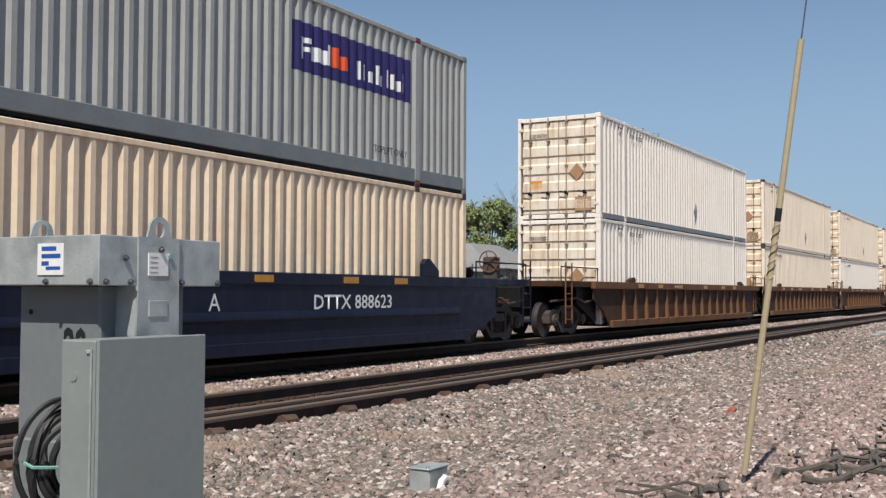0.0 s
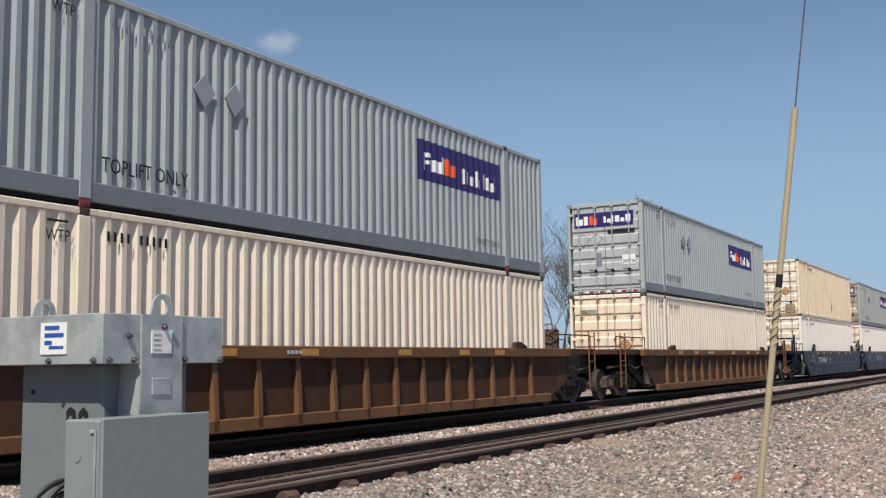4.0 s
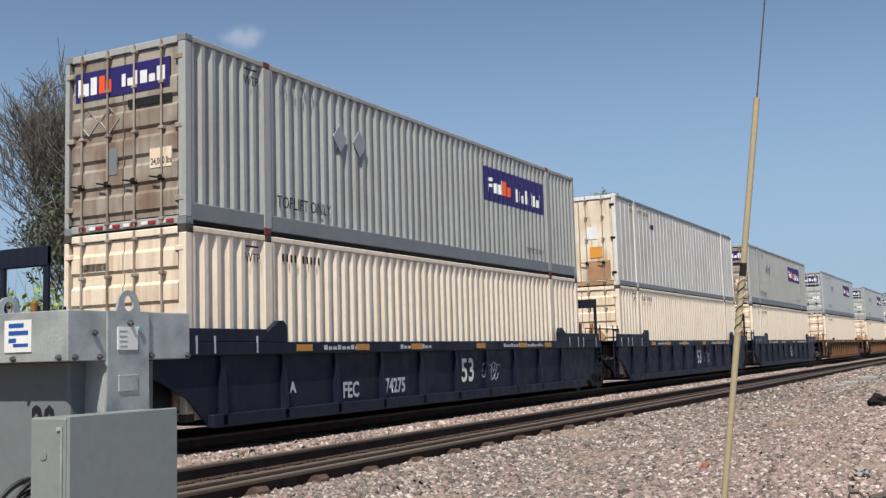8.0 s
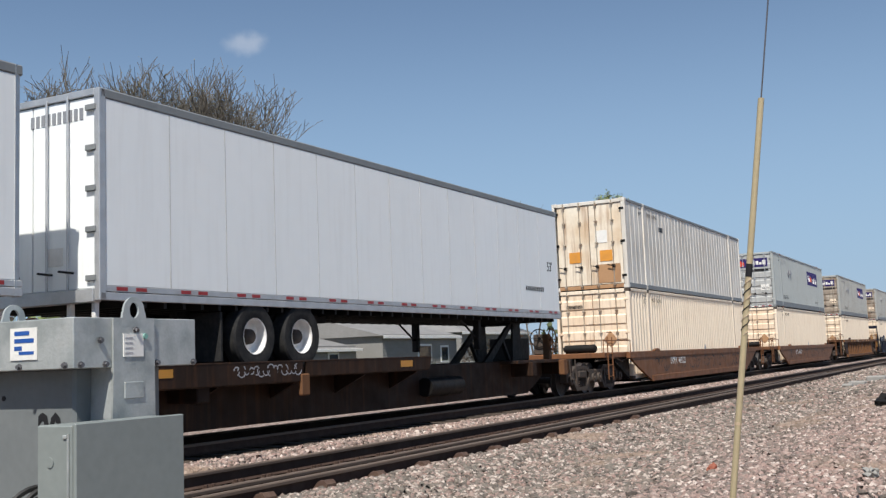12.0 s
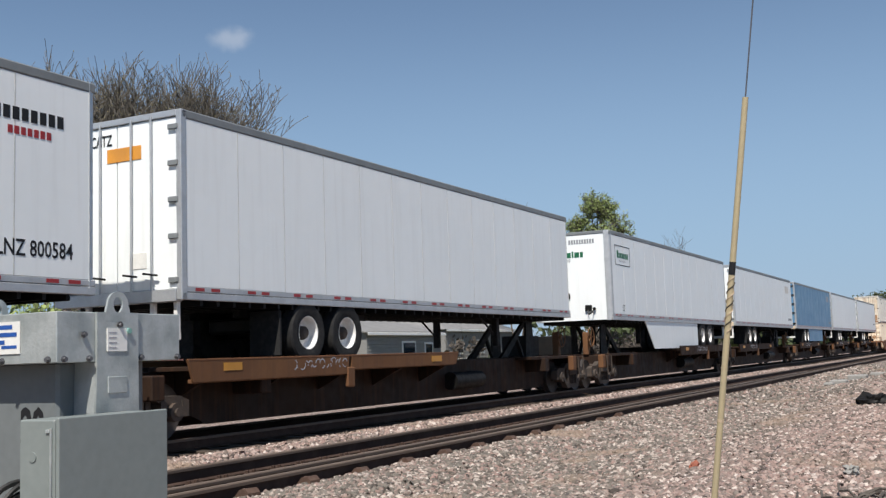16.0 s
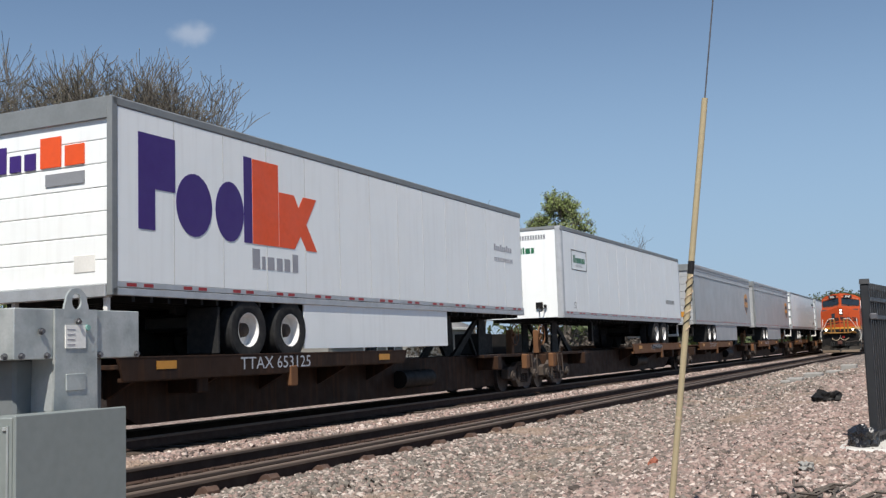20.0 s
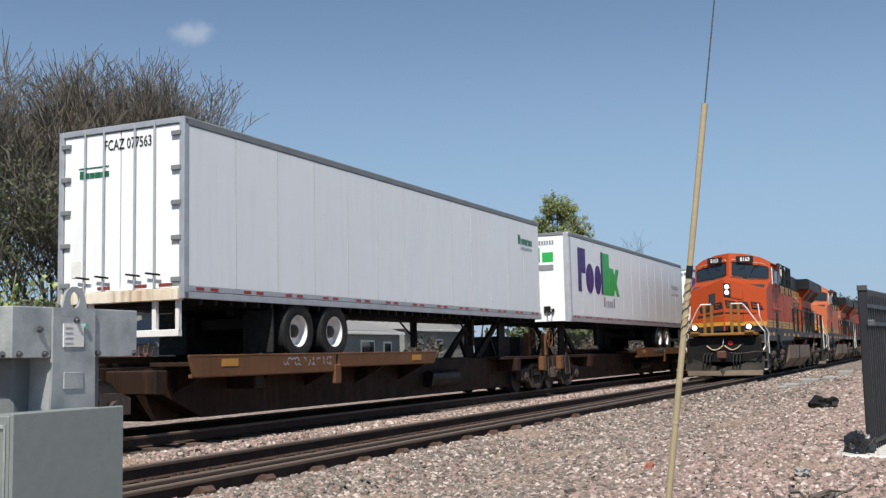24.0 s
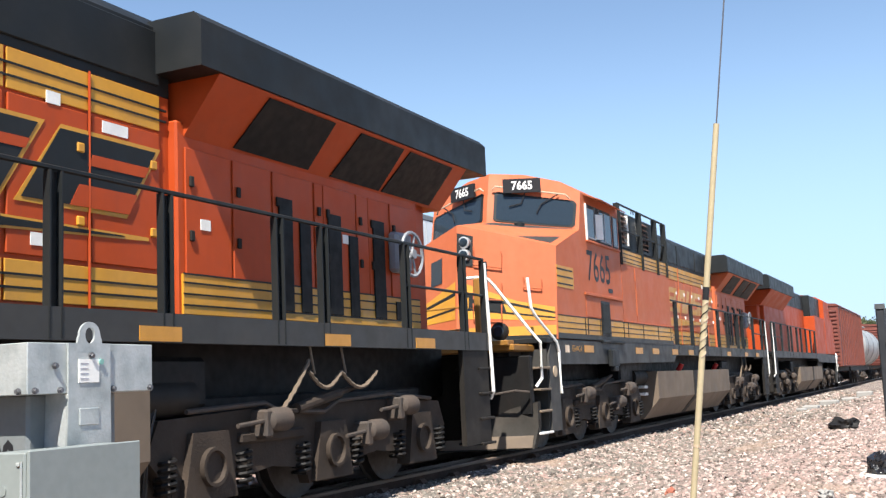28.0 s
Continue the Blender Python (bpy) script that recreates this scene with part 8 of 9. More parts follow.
# ---- beside the camera: relay pedestal, cabinet, guy wire, fence ----
ped = thing("signal_pedestal", "grey pedestal with a galvanised steel cap beside the track", "signal pedestal")
part("post", Shape().cbox(3.555, 4.125, 3.88, 4.45, -0.3, 1.16, 0.015), M["pedestal_grey"], ped, "grey painted pedestal body")
cap = part("cap", Shape().cbox(3.43, 4.245, 3.75, 4.58, 1.151, 1.386, 0.004), M["galvanised"], ped, "galvanised steel cap")
for x in (3.47, 3.62, 3.96, 4.22):
    part("bolt", kept("bolt", 0, "wire_steel", lambda: Shape().lathe([(0.011, -0.018), (0.011, 0.0)], 6).lathe([(0.016, -0.006), (0.016, 0.0)], 8)), None, cap, m=pose(x, 3.749, 1.168))
for y in (3.8, 4.1, 4.5):
    part("bolt", kept("bolt", 0, "wire_steel", Shape), None, cap, m=pose(3.429, y, 1.168, 0, 0, -90))
part("bolt", kept("bolt", 0, "wire_steel", Shape), None, cap, m=pose(3.585, 3.745, 1.28, 0, 0, 0))
sticker = part("label_sticker", Shape().box(3.424, 3.4285, 3.98, 4.16, 1.2, 1.35), M["label_white"], cap, "white maker's sticker with blue marks")
for k, (a, b, z0, z1) in enumerate(((4.13, 4.03, 1.315, 1.335), (4.13, 4.0, 1.28, 1.30), (4.13, 4.08, 1.245, 1.265), (4.1, 4.0, 1.225, 1.24))):
    part("sticker_mark", Shape().box(3.4225, 3.4245, b, a, z0, z1), M["blue_print"], sticker)


def lug(parent, m):
    s = Shape()
    n = 18
    out = [(0.085 * math.cos(a), 0.085 * math.sin(a)) for a in [math.pi * i / n for i in range(n + 1)]] + [(-0.11, -0.1), (0.11, -0.1)]
    ang = [i * 2 * math.pi / 48 for i in range(48)]

    def reach(a):
        c, sn = math.cos(a), math.sin(a)
        if sn >= 0:
            return (0.085 * c, 0.085 * sn)
        t = min(0.1 / -sn if sn < -1e-6 else 9, (0.09 + 0.02 * min(1, -sn / max(1e-6, abs(c)))) / max(1e-6, abs(c)))
        return (t * c, max(-0.1, t * sn))
    vs = []
    for y in (-0.008, 0.008):
        vs += [(reach(a)[0], y, reach(a)[1]) for a in ang]
        vs += [(0.038 * math.cos(a), y, 0.005 + 0.048 * math.sin(a)) for a in ang]
    q = len(ang)
    fs = []
    for i in range(q):
        j = (i + 1) % q
        fs += [(i, j, q + j, q + i), (2 * q + i, 3 * q + i, 3 * q + j, 2 * q + j), (i, 2 * q + i, 2 * q + j, j), (q + i, q + j, 3 * q + j, 3 * q + i)]
    return part("lifting_eye", s.add(vs, fs), M["galvanised"], parent, "galvanised lifting eye", m)


brk = part("bracket", Shape().prism([(3.63, 0.3), (3.94, 0.3), (3.93, 1.15), (3.93, 1.386), (3.66, 1.386), (3.66, 1.15)], 3.735, 3.748), M["galvanised"], ped, "galvanised lifting bracket")
part("bracket_flange", Shape().prism([(3.635, 0.3), (3.66, 1.15), (3.672, 1.15), (3.647, 0.3)], 3.745, 3.88), M["galvanised"], brk)
part("bracket_flange", Shape().prism([(3.94, 0.3), (3.93, 1.15), (3.918, 1.15), (3.928, 0.3)], 3.745, 3.88), M["galvanised"], brk)
lug(brk, pose(3.795, 3.741, 1.42) @ Matrix.Scale(0.8, 4))
lug(ped, pose(3.795, 4.585, 1.43) @ Matrix.Scale(0.8, 4))
part("data_plate", Shape().box(3.72, 3.85, 3.730, 3.735, 1.2, 1.31), M["label_white"], brk, "pale data plate")
for k in range(4):
    part("plate_line", Shape().box(3.73, 3.78, 3.7285, 3.7305, 1.215 + k * 0.024, 1.22 + k * 0.024), M["faded_print"], brk)
part("lead_seal", Shape().lathe([(0.014, 3.722), (0.014, 3.735)], 10, at=(3.86, 0, 1.298)), M["cable_tie"], brk)
part("bolt", kept("bolt", 0, "wire_steel", Shape), None, brk, m=pose(3.80, 3.733, 1.33, 20))
part("blank_plate", Shape().cbox(3.725, 3.85, 3.729, 3.737, 1.0, 1.08, 0.003), M["galvanised"], brk)
part("stencil", writing("20", 0.15, M["black_paint"], squeeze=0.72, thick=0.009), None, ped, "black stencilled number", pose(3.553, 4.12, 0.79, 0, 0, -90))
part("pedestal_foot", Shape().cbox(3.54, 4.14, 3.865, 4.465, -0.3, 0.4, 0.01), M["pedestal_grey"], ped)
part("key_slot", Shape().lathe([(0.013, 3.551), (0.013, 3.556)], 10, "x", at=(0, 4.36, 1.02)), M["black_paint"], ped)
coil = thing("cable_coil", "coil of black cable hung beside the pedestal", "cable")
for k in range(9):
    pts = []
    for i in range(33):
        a = 2 * math.pi * i / 32
        r = 0.115 + 0.010 * k
        pts.append((3.335 + 0.025 * math.sin(k * 2.1) + r * math.cos(a), 3.78 + 0.012 * k + 0.02 * math.sin(a * 2 + k), 0.36 + 0.02 * math.cos(k * 1.7) + 1.35 * r * math.sin(a)))
    part("loop", Shape().tube(pts, 0.014, 6), M["cable_black"], coil)
part("cable_tie", Shape().tube([(3.23, 3.76, 0.35), (3.13, 3.8, 0.36), (3.16, 3.9, 0.37)], 0.008, 5), M["cable_tie"], coil)
part("feed", Shape().tube([(3.3, 3.8, 0.14), (3.38, 3.84, 0.0), (3.45, 3.88, -0.15), (3.5, 3.9, -0.3)], 0.014, 6), M["cable_black"], coil)

cabinet = thing("equipment_cabinet", "plain grey sheet-steel cabinet standing in the ballast", "cabinet")
part("body", Shape().cbox(3.168, 3.82, 3.475, 3.68, -0.25, 0.915, 0.006), M["cabinet_grey"], cabinet)
lid = part("door", Shape().cbox(3.172, 3.824, 3.455, 3.474, -0.2, 0.922, 0.005), M["cabinet_grey"], cabinet, "flat grey cabinet door")
part("hinge_strip", Shape().bar((3.163, 3.49, -0.2), (3.163, 3.49, 0.88), 0.005, 6), M["galvanised"], lid)
part("knockout", Shape().lathe([(0.022, 3.164), (0.022, 3.168)], 16, "x", at=(0, 3.6, 0.76)), M["cabinet_grey"], cabinet)
part("hasp", Shape().cbox(3.16, 3.169, 3.5, 3.52, 0.86, 0.875, 0.002), M["galvanised"], cabinet)

jb = thing("junction_box", "small pale conduit box lying on the ballast", "junction box")
jz = float(ground_z(5.55, 3.25))
part("box", Shape().cbox(5.45, 5.68, 3.18, 3.32, jz - 0.02, jz + 0.14, 0.01), M["galvanised"], jb)
part("cover", Shape().cbox(5.442, 5.688, 3.172, 3.328, jz + 0.14, jz + 0.15, 0.004), M["galvanised"], jb)
part("cover_screw", Shape().lathe([(0.012, jz + 0.15), (0.008, jz + 0.157)], 8, "z", at=(5.47, 3.2, 0)), M["wire_steel"], jb)
part("conduit", Shape().tube([(5.49, 3.14, jz - 0.06), (5.49, 3.13, jz + 0.03), (5.51, 3.13, jz + 0.075), (5.55, 3.13, jz + 0.09), (5.59, 3.13, jz + 0.075), (5.61, 3.13, jz + 0.03), (5.61, 3.14, jz - 0.06)], 0.02, 8), M["handrail_white"], jb, "bent white conduit")

guy = thing("guy_wire", "steel guy wire in a tan plastic guard, anchored in the gravel", "guy wire")
g0, g1 = Vector((5.745, 1.40, 0.16)), Vector((5.67, 1.07, 2.45))
gd = (g1 - g0).normalized()
part("anchor_rod", Shape().bar(g0 - gd * 0.45, g0 + gd * 0.1, 0.011, 8), M["wire_steel"], guy)
part("thimble", Shape().tube([g0 + gd * 0.12 + Vector((0.02, 0, 0)), g0 + Vector((0.03, 0, 0.02)), g0 - gd * 0.05 + Vector((0.015, 0, 0)), g0 - gd * 0.06], 0.012, 6), M["dark_steel"], guy)
part("guard", Shape().bar(g0, g1, 0.0175, 12, 0.0165), M["guard_tan"], guy, "tan plastic wire guard")
part("strand", Shape().bar(g1 - gd * 0.1, g1 + gd * 9.0, 0.0045, 6), M["wire_steel"], guy, "bare steel strand")
for k, mat in enumerate(("dark_steel", "hose_tan")):
    pts = [g0 + gd * (1.05 + 0.3 * i / 40) + Vector((0.0185 * math.cos(i * 0.5 + k * 3.14), 0.0185 * math.sin(i * 0.5 + k * 3.14), 0)) for i in range(41)]
    part("preformed_grip", Shape().tube(pts, 0.003, 5), M[mat], guy)
part("grip_band", Shape().bar(g0 + gd * 1.36, g0 + gd * 1.43, 0.018, 10), M["black_paint"], guy)
part("tie_band", Shape().bar(g0 + gd * 0.57, g0 + gd * 0.585, 0.0195, 10), M["hose_tan"], guy)

fence = thing("picket_fence", "black steel picket fence ending at a post on a concrete pad", "fence")
fy = 0.63
part("end_post", Shape().cbox(10.66, 10.74, fy - 0.04, fy + 0.04, -0.2, 1.64, 0.01).prism([(10.65, 1.64), (10.75, 1.64), (10.7, 1.69)], fy - 0.045, fy + 0.045), M["fence_black"], fence)
along = pose(10.7, fy, 0, 0, 0, -7)  # the fence's line
for z in (0.22, 1.33, 1.50):
    part("fence_rail", Shape().cbox(0.04, 6.6, -0.018, 0.018, z - 0.02, z + 0.02, 0.005), M["fence_black"], fence, m=along)
for i in range(50):
    part("picket", kept("picket", 0, "fence_black", lambda: Shape().cbox(-0.012, 0.012, -0.012, 0.012, 0.1, 1.6, 0.003).prism([(-0.012, 1.6), (0.012, 1.6), (0.0, 1.66)], -0.012, 0.012)), None, fence, m=along @ pose(0.14 + i * 0.12, 0, 0))
for q in (2.4, 4.8):
    part("fence_post", Shape().cbox(q - 0.035, q + 0.035, -0.035, 0.035, -0.2, 1.72, 0.008), M["fence_black"], fence, m=along)
part("latch", Shape().cbox(10.62, 10.7, fy - 0.1, fy - 0.03, 1.30, 1.36, 0.01), M["wire_steel"], fence)
solid("concrete_pad", Shape().cbox(10.2, 11.6, 0.3, 0.95, -0.1, 0.14, 0.03), M["pale_concrete"], "pale concrete pad at the fence's foot", "pad")
rng = random.Random(5)


def lump(name, label, category, mat, at, size, seed):
    """A crumpled or broken lump."""
    bm = bmesh.new()
    bmesh.ops.create_icosphere(bm, subdivisions=3, radius=1)
    for v in bm.verts:
        v.co *= 0.75 + 0.5 * noise.noise(v.co * 1.7 + Vector((seed, seed * 2, 0))) + 0.22 * noise.noise(v.co * 5 + Vector((0, seed, seed)))
        v.co = Vector((v.co.x * size[0], v.co.y * size[1], v.co.z * size[2]))
    me = bpy.data.meshes.new(name)
    bm.to_mesh(me)
    bm.free()
    me.materials.append(mat)
    return tagged(new(name, me), label, category)


for nm, lb, ct, mt, at, size, sd in (
        ("plastic_bag", "crumpled black plastic at the post's foot", "rubbish", "bag_black", (10.52, 0.72, 0.2), (0.2, 0.16, 0.17), 3),
        ("dark_stone", "dark lump of stone on the gravel", "stone", "dark_steel", (19.0, 1.82, 0.12), (0.34, 0.3, 0.2), 5),
        ("red_stone", "reddish broken stone on the ballast", "stone", "red_rock", (9.9, 2.53, 0.02), (0.1, 0.07, 0.06), 7),
        ("white_stone", "pale stone on the gravel", "stone", "concrete", (8.9, 1.05, 0.13), (0.08, 0.07, 0.05), 9),
        ("white_stone", "pale stone on the gravel", "stone", "concrete", (6.5, 1.75, 0.06), (0.05, 0.04, 0.03), 13),
        ("dark_stone", "dark brown stone on the ballast", "stone", "truck_steel", (8.2, 2.75, -0.02), (0.09, 0.07, 0.05), 11)):
    ob = lump(nm, lb, ct, M[mt], at, size, sd)
    ob.location = at
for i, (bx, by, way, size) in enumerate(((5.95, 1.28, -14, 1.5), (6.35, 1.05, -30, 1.3), (5.85, 1.08, -24, 1.1), (6.7, 0.95, -8, 1.2), (5.6, 1.42, 160, 0.5))):
    turn_ = radians(way)

    def on(u, side=0.0, up=0.0):
        x_, y_ = bx + math.cos(turn_) * u - math.sin(turn_) * side, by + math.sin(turn_) * u + math.cos(turn_) * side
        return (x_, y_, float(ground_z(x_, y_)) + 0.03 + up)
    stick = thing("dead_branch", "dark dead branch lying on the gravel", "branch", "dead branches")
    part("stem", Shape().tube([on(size * j / 12, 0.05 * math.sin(j * 1.1 + i), 0.015 * math.sin(j * 2.0 + i)) for j in range(13)], 0.021, 6), M["bark"], stick)
    for j in range(4):
        u, sd = size * (0.25 + 0.17 * j), (-1) ** j
        part("twig", Shape().tube([on(u, 0.0, 0.01), on(u + 0.09, 0.07 * sd, 0.05), on(u + 0.2, 0.16 * sd, 0.03), on(u + 0.32, 0.2 * sd, 0.06)], 0.009, 5), M["bark"], stick)
# broken concrete and boxes further along the line
for x, y, w, d, h in ((36, 4.2, 0.7, 0.5, 0.12), (39, 3.9, 0.9, 0.6, 0.18), (42.5, 3.5, 0.6, 0.6, 0.16), (34.5, 4.4, 0.4, 0.3, 0.1), (45.5, 3.2, 0.7, 0.6, 0.3)):
    solid("concrete_block", Shape().cbox(x, x + w, y, y + d, -0.25, -0.2 + h, 0.03), M["concrete"], "weathered concrete block beside the line", "concrete block", group="blocks beside the line")

# ---- trees, houses and scrub beyond the line ----
def grow(limbs, twigs, buds, rng, p, d, length, r, level, most, lift, leafy, leaf_size, fine, more=0):
    """One limb and all that it bears."""
    n = 4 if level < most - 1 else 3
    pts, rad = [p.copy()], [r]
    for i in range(n):
        d = (d + Vector((rng.uniform(-1, 1), rng.uniform(-1, 1), rng.uniform(-0.6, 1) * lift)) * 0.16).normalized()
        p = p + d * (length / n)
        pts.append(p.copy())
        rad.append(r * (1 - 0.55 * (i + 1) / n))
    shape = limbs if level < 3 else twigs
    rad = [max(q, fine) for q in rad]
    m = 6 if level < 2 else 4 if level < 3 else 3
    vs, fs = [], []
    for k, q in enumerate(pts):
        w = (pts[min(k + 1, n)] - pts[max(k - 1, 0)]).to_track_quat("Z", "Y")
        vs += [q + w @ Vector((math.cos(6.2832 * i / m) * rad[k], math.sin(6.2832 * i / m) * rad[k], 0)) for i in range(m)]
    for k in range(n):
        fs += [(k * m + i, k * m + (i + 1) % m, (k + 1) * m + (i + 1) % m, (k + 1) * m + i) for i in range(m)]
    shape.add(vs, fs)
    if level >= most:
        for i in range(leafy):
            c = pts[rng.randint(1, n)] + Vector((rng.uniform(-1, 1), rng.uniform(-1, 1), rng.uniform(-1, 1))) * leaf_size * 1.6
            a = Vector((rng.uniform(-1, 1), rng.uniform(-1, 1), rng.uniform(-1, 1))).normalized() * leaf_size
            b = a.cross(Vector((rng.uniform(-1, 1), rng.uniform(-1, 1), rng.uniform(-1, 1)))).normalized() * leaf_size * 0.55
            buds.add([c - a, c + b, c + a, c - b], [(0, 1, 2, 3)])
        return
    kids = {0: 5, 1: 5, 2: 5, 3: 4, 4: 3}[level] + more * (level in (0, 2, 3, 4))
    for i in range(kids):
        t = 0.3 + 0.7 * (i + rng.random() * 0.8) / kids
        k = min(n - 1, int(t * n))
        q = pts[k].lerp(pts[k + 1], t * n - k if t * n - k < 1 else 1)
        side = Vector((rng.uniform(-1, 1), rng.uniform(-1, 1), rng.uniform(0.0, 0.5) * lift)).normalized()
        nd = (d * rng.uniform(0.55, 0.95) + side * rng.uniform(0.45, 0.85)).normalized()
        grow(limbs, twigs, buds, rng, q, nd, length * rng.uniform(0.55, 0.78), rad[k] * 0.55, level + 1, most, lift, leafy, leaf_size, fine, more)


def tree(label, x, y, height, seed, stems=4, lean=0.35, most=4, leafy=2, leaf_size=0.06, leaf="bud", lift=1.0, thick=0.2, first=0.42, fine=0.013, more=0, dome=None, spread_=0.12):
    rng = random.Random(seed)
    base = float(ground_z(np.array(x), np.array(y))) - 0.1
    t = thing("tree", label, "tree", "trees beyond the line", m=pose(x, y, base))
    trunk, limbs, twigs, buds = Shape(), Shape(), Shape(), Shape()
    for i in range(stems):
        a = 6.2832 * i / stems + rng.uniform(-0.4, 0.4)
        out = lean * rng.uniform(0.35, 1.05)
        d = Vector((math.cos(a) * out, math.sin(a) * out, 1)).normalized()
        p0 = Vector((math.cos(a) * thick * 0.7, math.sin(a) * thick * 0.7, 0))
        p1 = p0 + d * height * 0.16
        trunk.bar(p0 - d * 0.2, p1, thick, 8, thick * 0.8)
        grow(limbs, twigs, buds, rng, p1, d, height * first, thick * 0.75, 0, most, lift, leafy, leaf_size, fine, more)
    if dome:  # a broad rounded crown: lobes of fine twigs round the limbs' ends
        rx, rz, mid, lobes = dome
        for i in range(lobes):
            a, u = rng.uniform(0, 6.2832), rng.uniform(-0.15, 1.0)
            w = math.sqrt(max(0.0, 1 - u * u)) * rng.uniform(0.82, 1.0)
            c = Vector((math.cos(a) * w * rx, math.sin(a) * w * rx, mid + u * rz * rng.uniform(0.85, 1.0)))
            root = Vector((c.x * 0.3, c.y * 0.3, mid - rz * 0.25))
            bend = root.lerp(c, 0.55) + Vector((0, 0, -0.6))
            limbs.bar(root, bend, 0.09, 5, 0.06, False).bar(bend, c, 0.06, 4, 0.03, False)
            for k in range(16):
                o = Vector((rng.gauss(0, 1), rng.gauss(0, 1), rng.gauss(0.1, 0.9))).normalized() * rng.uniform(0.2, 1.5)
                p = c + o * rx * spread_
                twigs.bar(c - Vector((0, 0, 0.5)), p, 0.022, 3, 0.012, False)
                for j in range(9):
                    d = (o * 0.5 + Vector((rng.gauss(0, 0.6), rng.gauss(0, 0.6), rng.uniform(0.2, 1.3)))).normalized()
                    q = p + d * rng.uniform(0.2, 0.65)
                    twigs.bar(p, q, fine * 1.4, 3, fine, False)
                    for n in range(leafy if leaf != "bud" else 0):
                        v = q + Vector((rng.gauss(0, 1), rng.gauss(0, 1), rng.gauss(0, 1))) * leaf_size * 1.5
                        a1 = Vector((rng.gauss(0, 1), rng.gauss(0, 1), rng.gauss(0, 1))).normalized() * leaf_size
                        b1 = a1.cross(Vector((rng.gauss(0, 1), rng.gauss(0, 1), rng.gauss(0, 1)))).normalized() * leaf_size * 0.55
                        buds.add([v - a1, v + b1, v + a1, v - b1], [(0, 1, 2, 3)])
                    e = (d + Vector((rng.gauss(0, 0.5), rng.gauss(0, 0.5), rng.uniform(-0.2, 0.7)))).normalized()
                    twigs.bar(p.lerp(q, 0.5), p.lerp(q, 0.5) + e * rng.uniform(0.25, 0.6), fine, 3, fine * 0.8, False)
    part("trunk", trunk, M["bark"], t)
    part("branch_frame", limbs, M["bark"], t)
    part("twig_mass", twigs, M["twig"], t)
    if leafy:
        part("crown", buds, M[leaf], t, "sparse spring buds" if leaf == "bud" else "fresh light green leaves")
    return t


tree("tall many-stemmed tree just coming into bud", 38.8, 38, 18.6, 5, stems=10, lean=0.5, most=5, leafy=1, leaf_size=0.045, lift=1.25, thick=0.17, first=0.33, fine=0.014)
tree("tall bare tree with fine twigs", 53.6, 44, 15.0, 8, stems=3, lean=0.14, most=3, leafy=1, leaf_size=0.05, lift=1.5, thick=0.16, first=0.34, fine=0.011, dome=(2.8, 6.0, 10.8, 26))
tree("young tree in light green leaf behind the houses", 90.5, 47, 8.0, 61, stems=4, lean=0.3, most=3, leafy=2, leaf_size=0.15, leaf="leaf", lift=1.4, thick=0.14, first=0.36, dome=(4.5, 3.8, 5.8, 34))
tree("slender pale bare tree", 61.8, 46, 12.4, 12, stems=3, lean=0.26, most=4, leafy=1, leaf_size=0.05, lift=1.4, thick=0.12, first=0.4, fine=0.011)
tree("tree in fresh green leaf", 90.0, 30.5, 13.0, 21, stems=4, lean=0.13, most=3, leafy=5, leaf_size=0.095, leaf="leaf", lift=2.0, thick=0.15, first=0.32, fine=0.014, dome=(2.3, 4.9, 9.6, 26), spread_=0.3)
tree("bare tree behind the leafy one", 84, 36, 13.8, 23, stems=3, lean=0.3, most=4, leafy=0, leaf_size=0.1, thick=0.12, first=0.38)
tree("bare tree beyond the leafy one", 110, 31, 11.6, 24, stems=3, lean=0.3, most=4, leafy=0, leaf_size=0.12, thick=0.14)
tree("tree in young leaf far along the line", 165, 12.6, 8.6, 25, stems=3, lean=0.35, most=4, leafy=3, leaf_size=0.22, leaf="leaf_dark", thick=0.25)
tree("tree in young leaf far along the line", 180, 16.5, 9.0, 26, stems=3, lean=0.35, most=4, leafy=3, leaf_size=0.22, leaf="leaf_dark", thick=0.25)
tree("budding tree with drooping lower limbs", 32.5, 34, 9.5, 31, stems=4, lean=0.5, most=4, leafy=2, leaf_size=0.1, leaf="leaf_dark", thick=0.14)


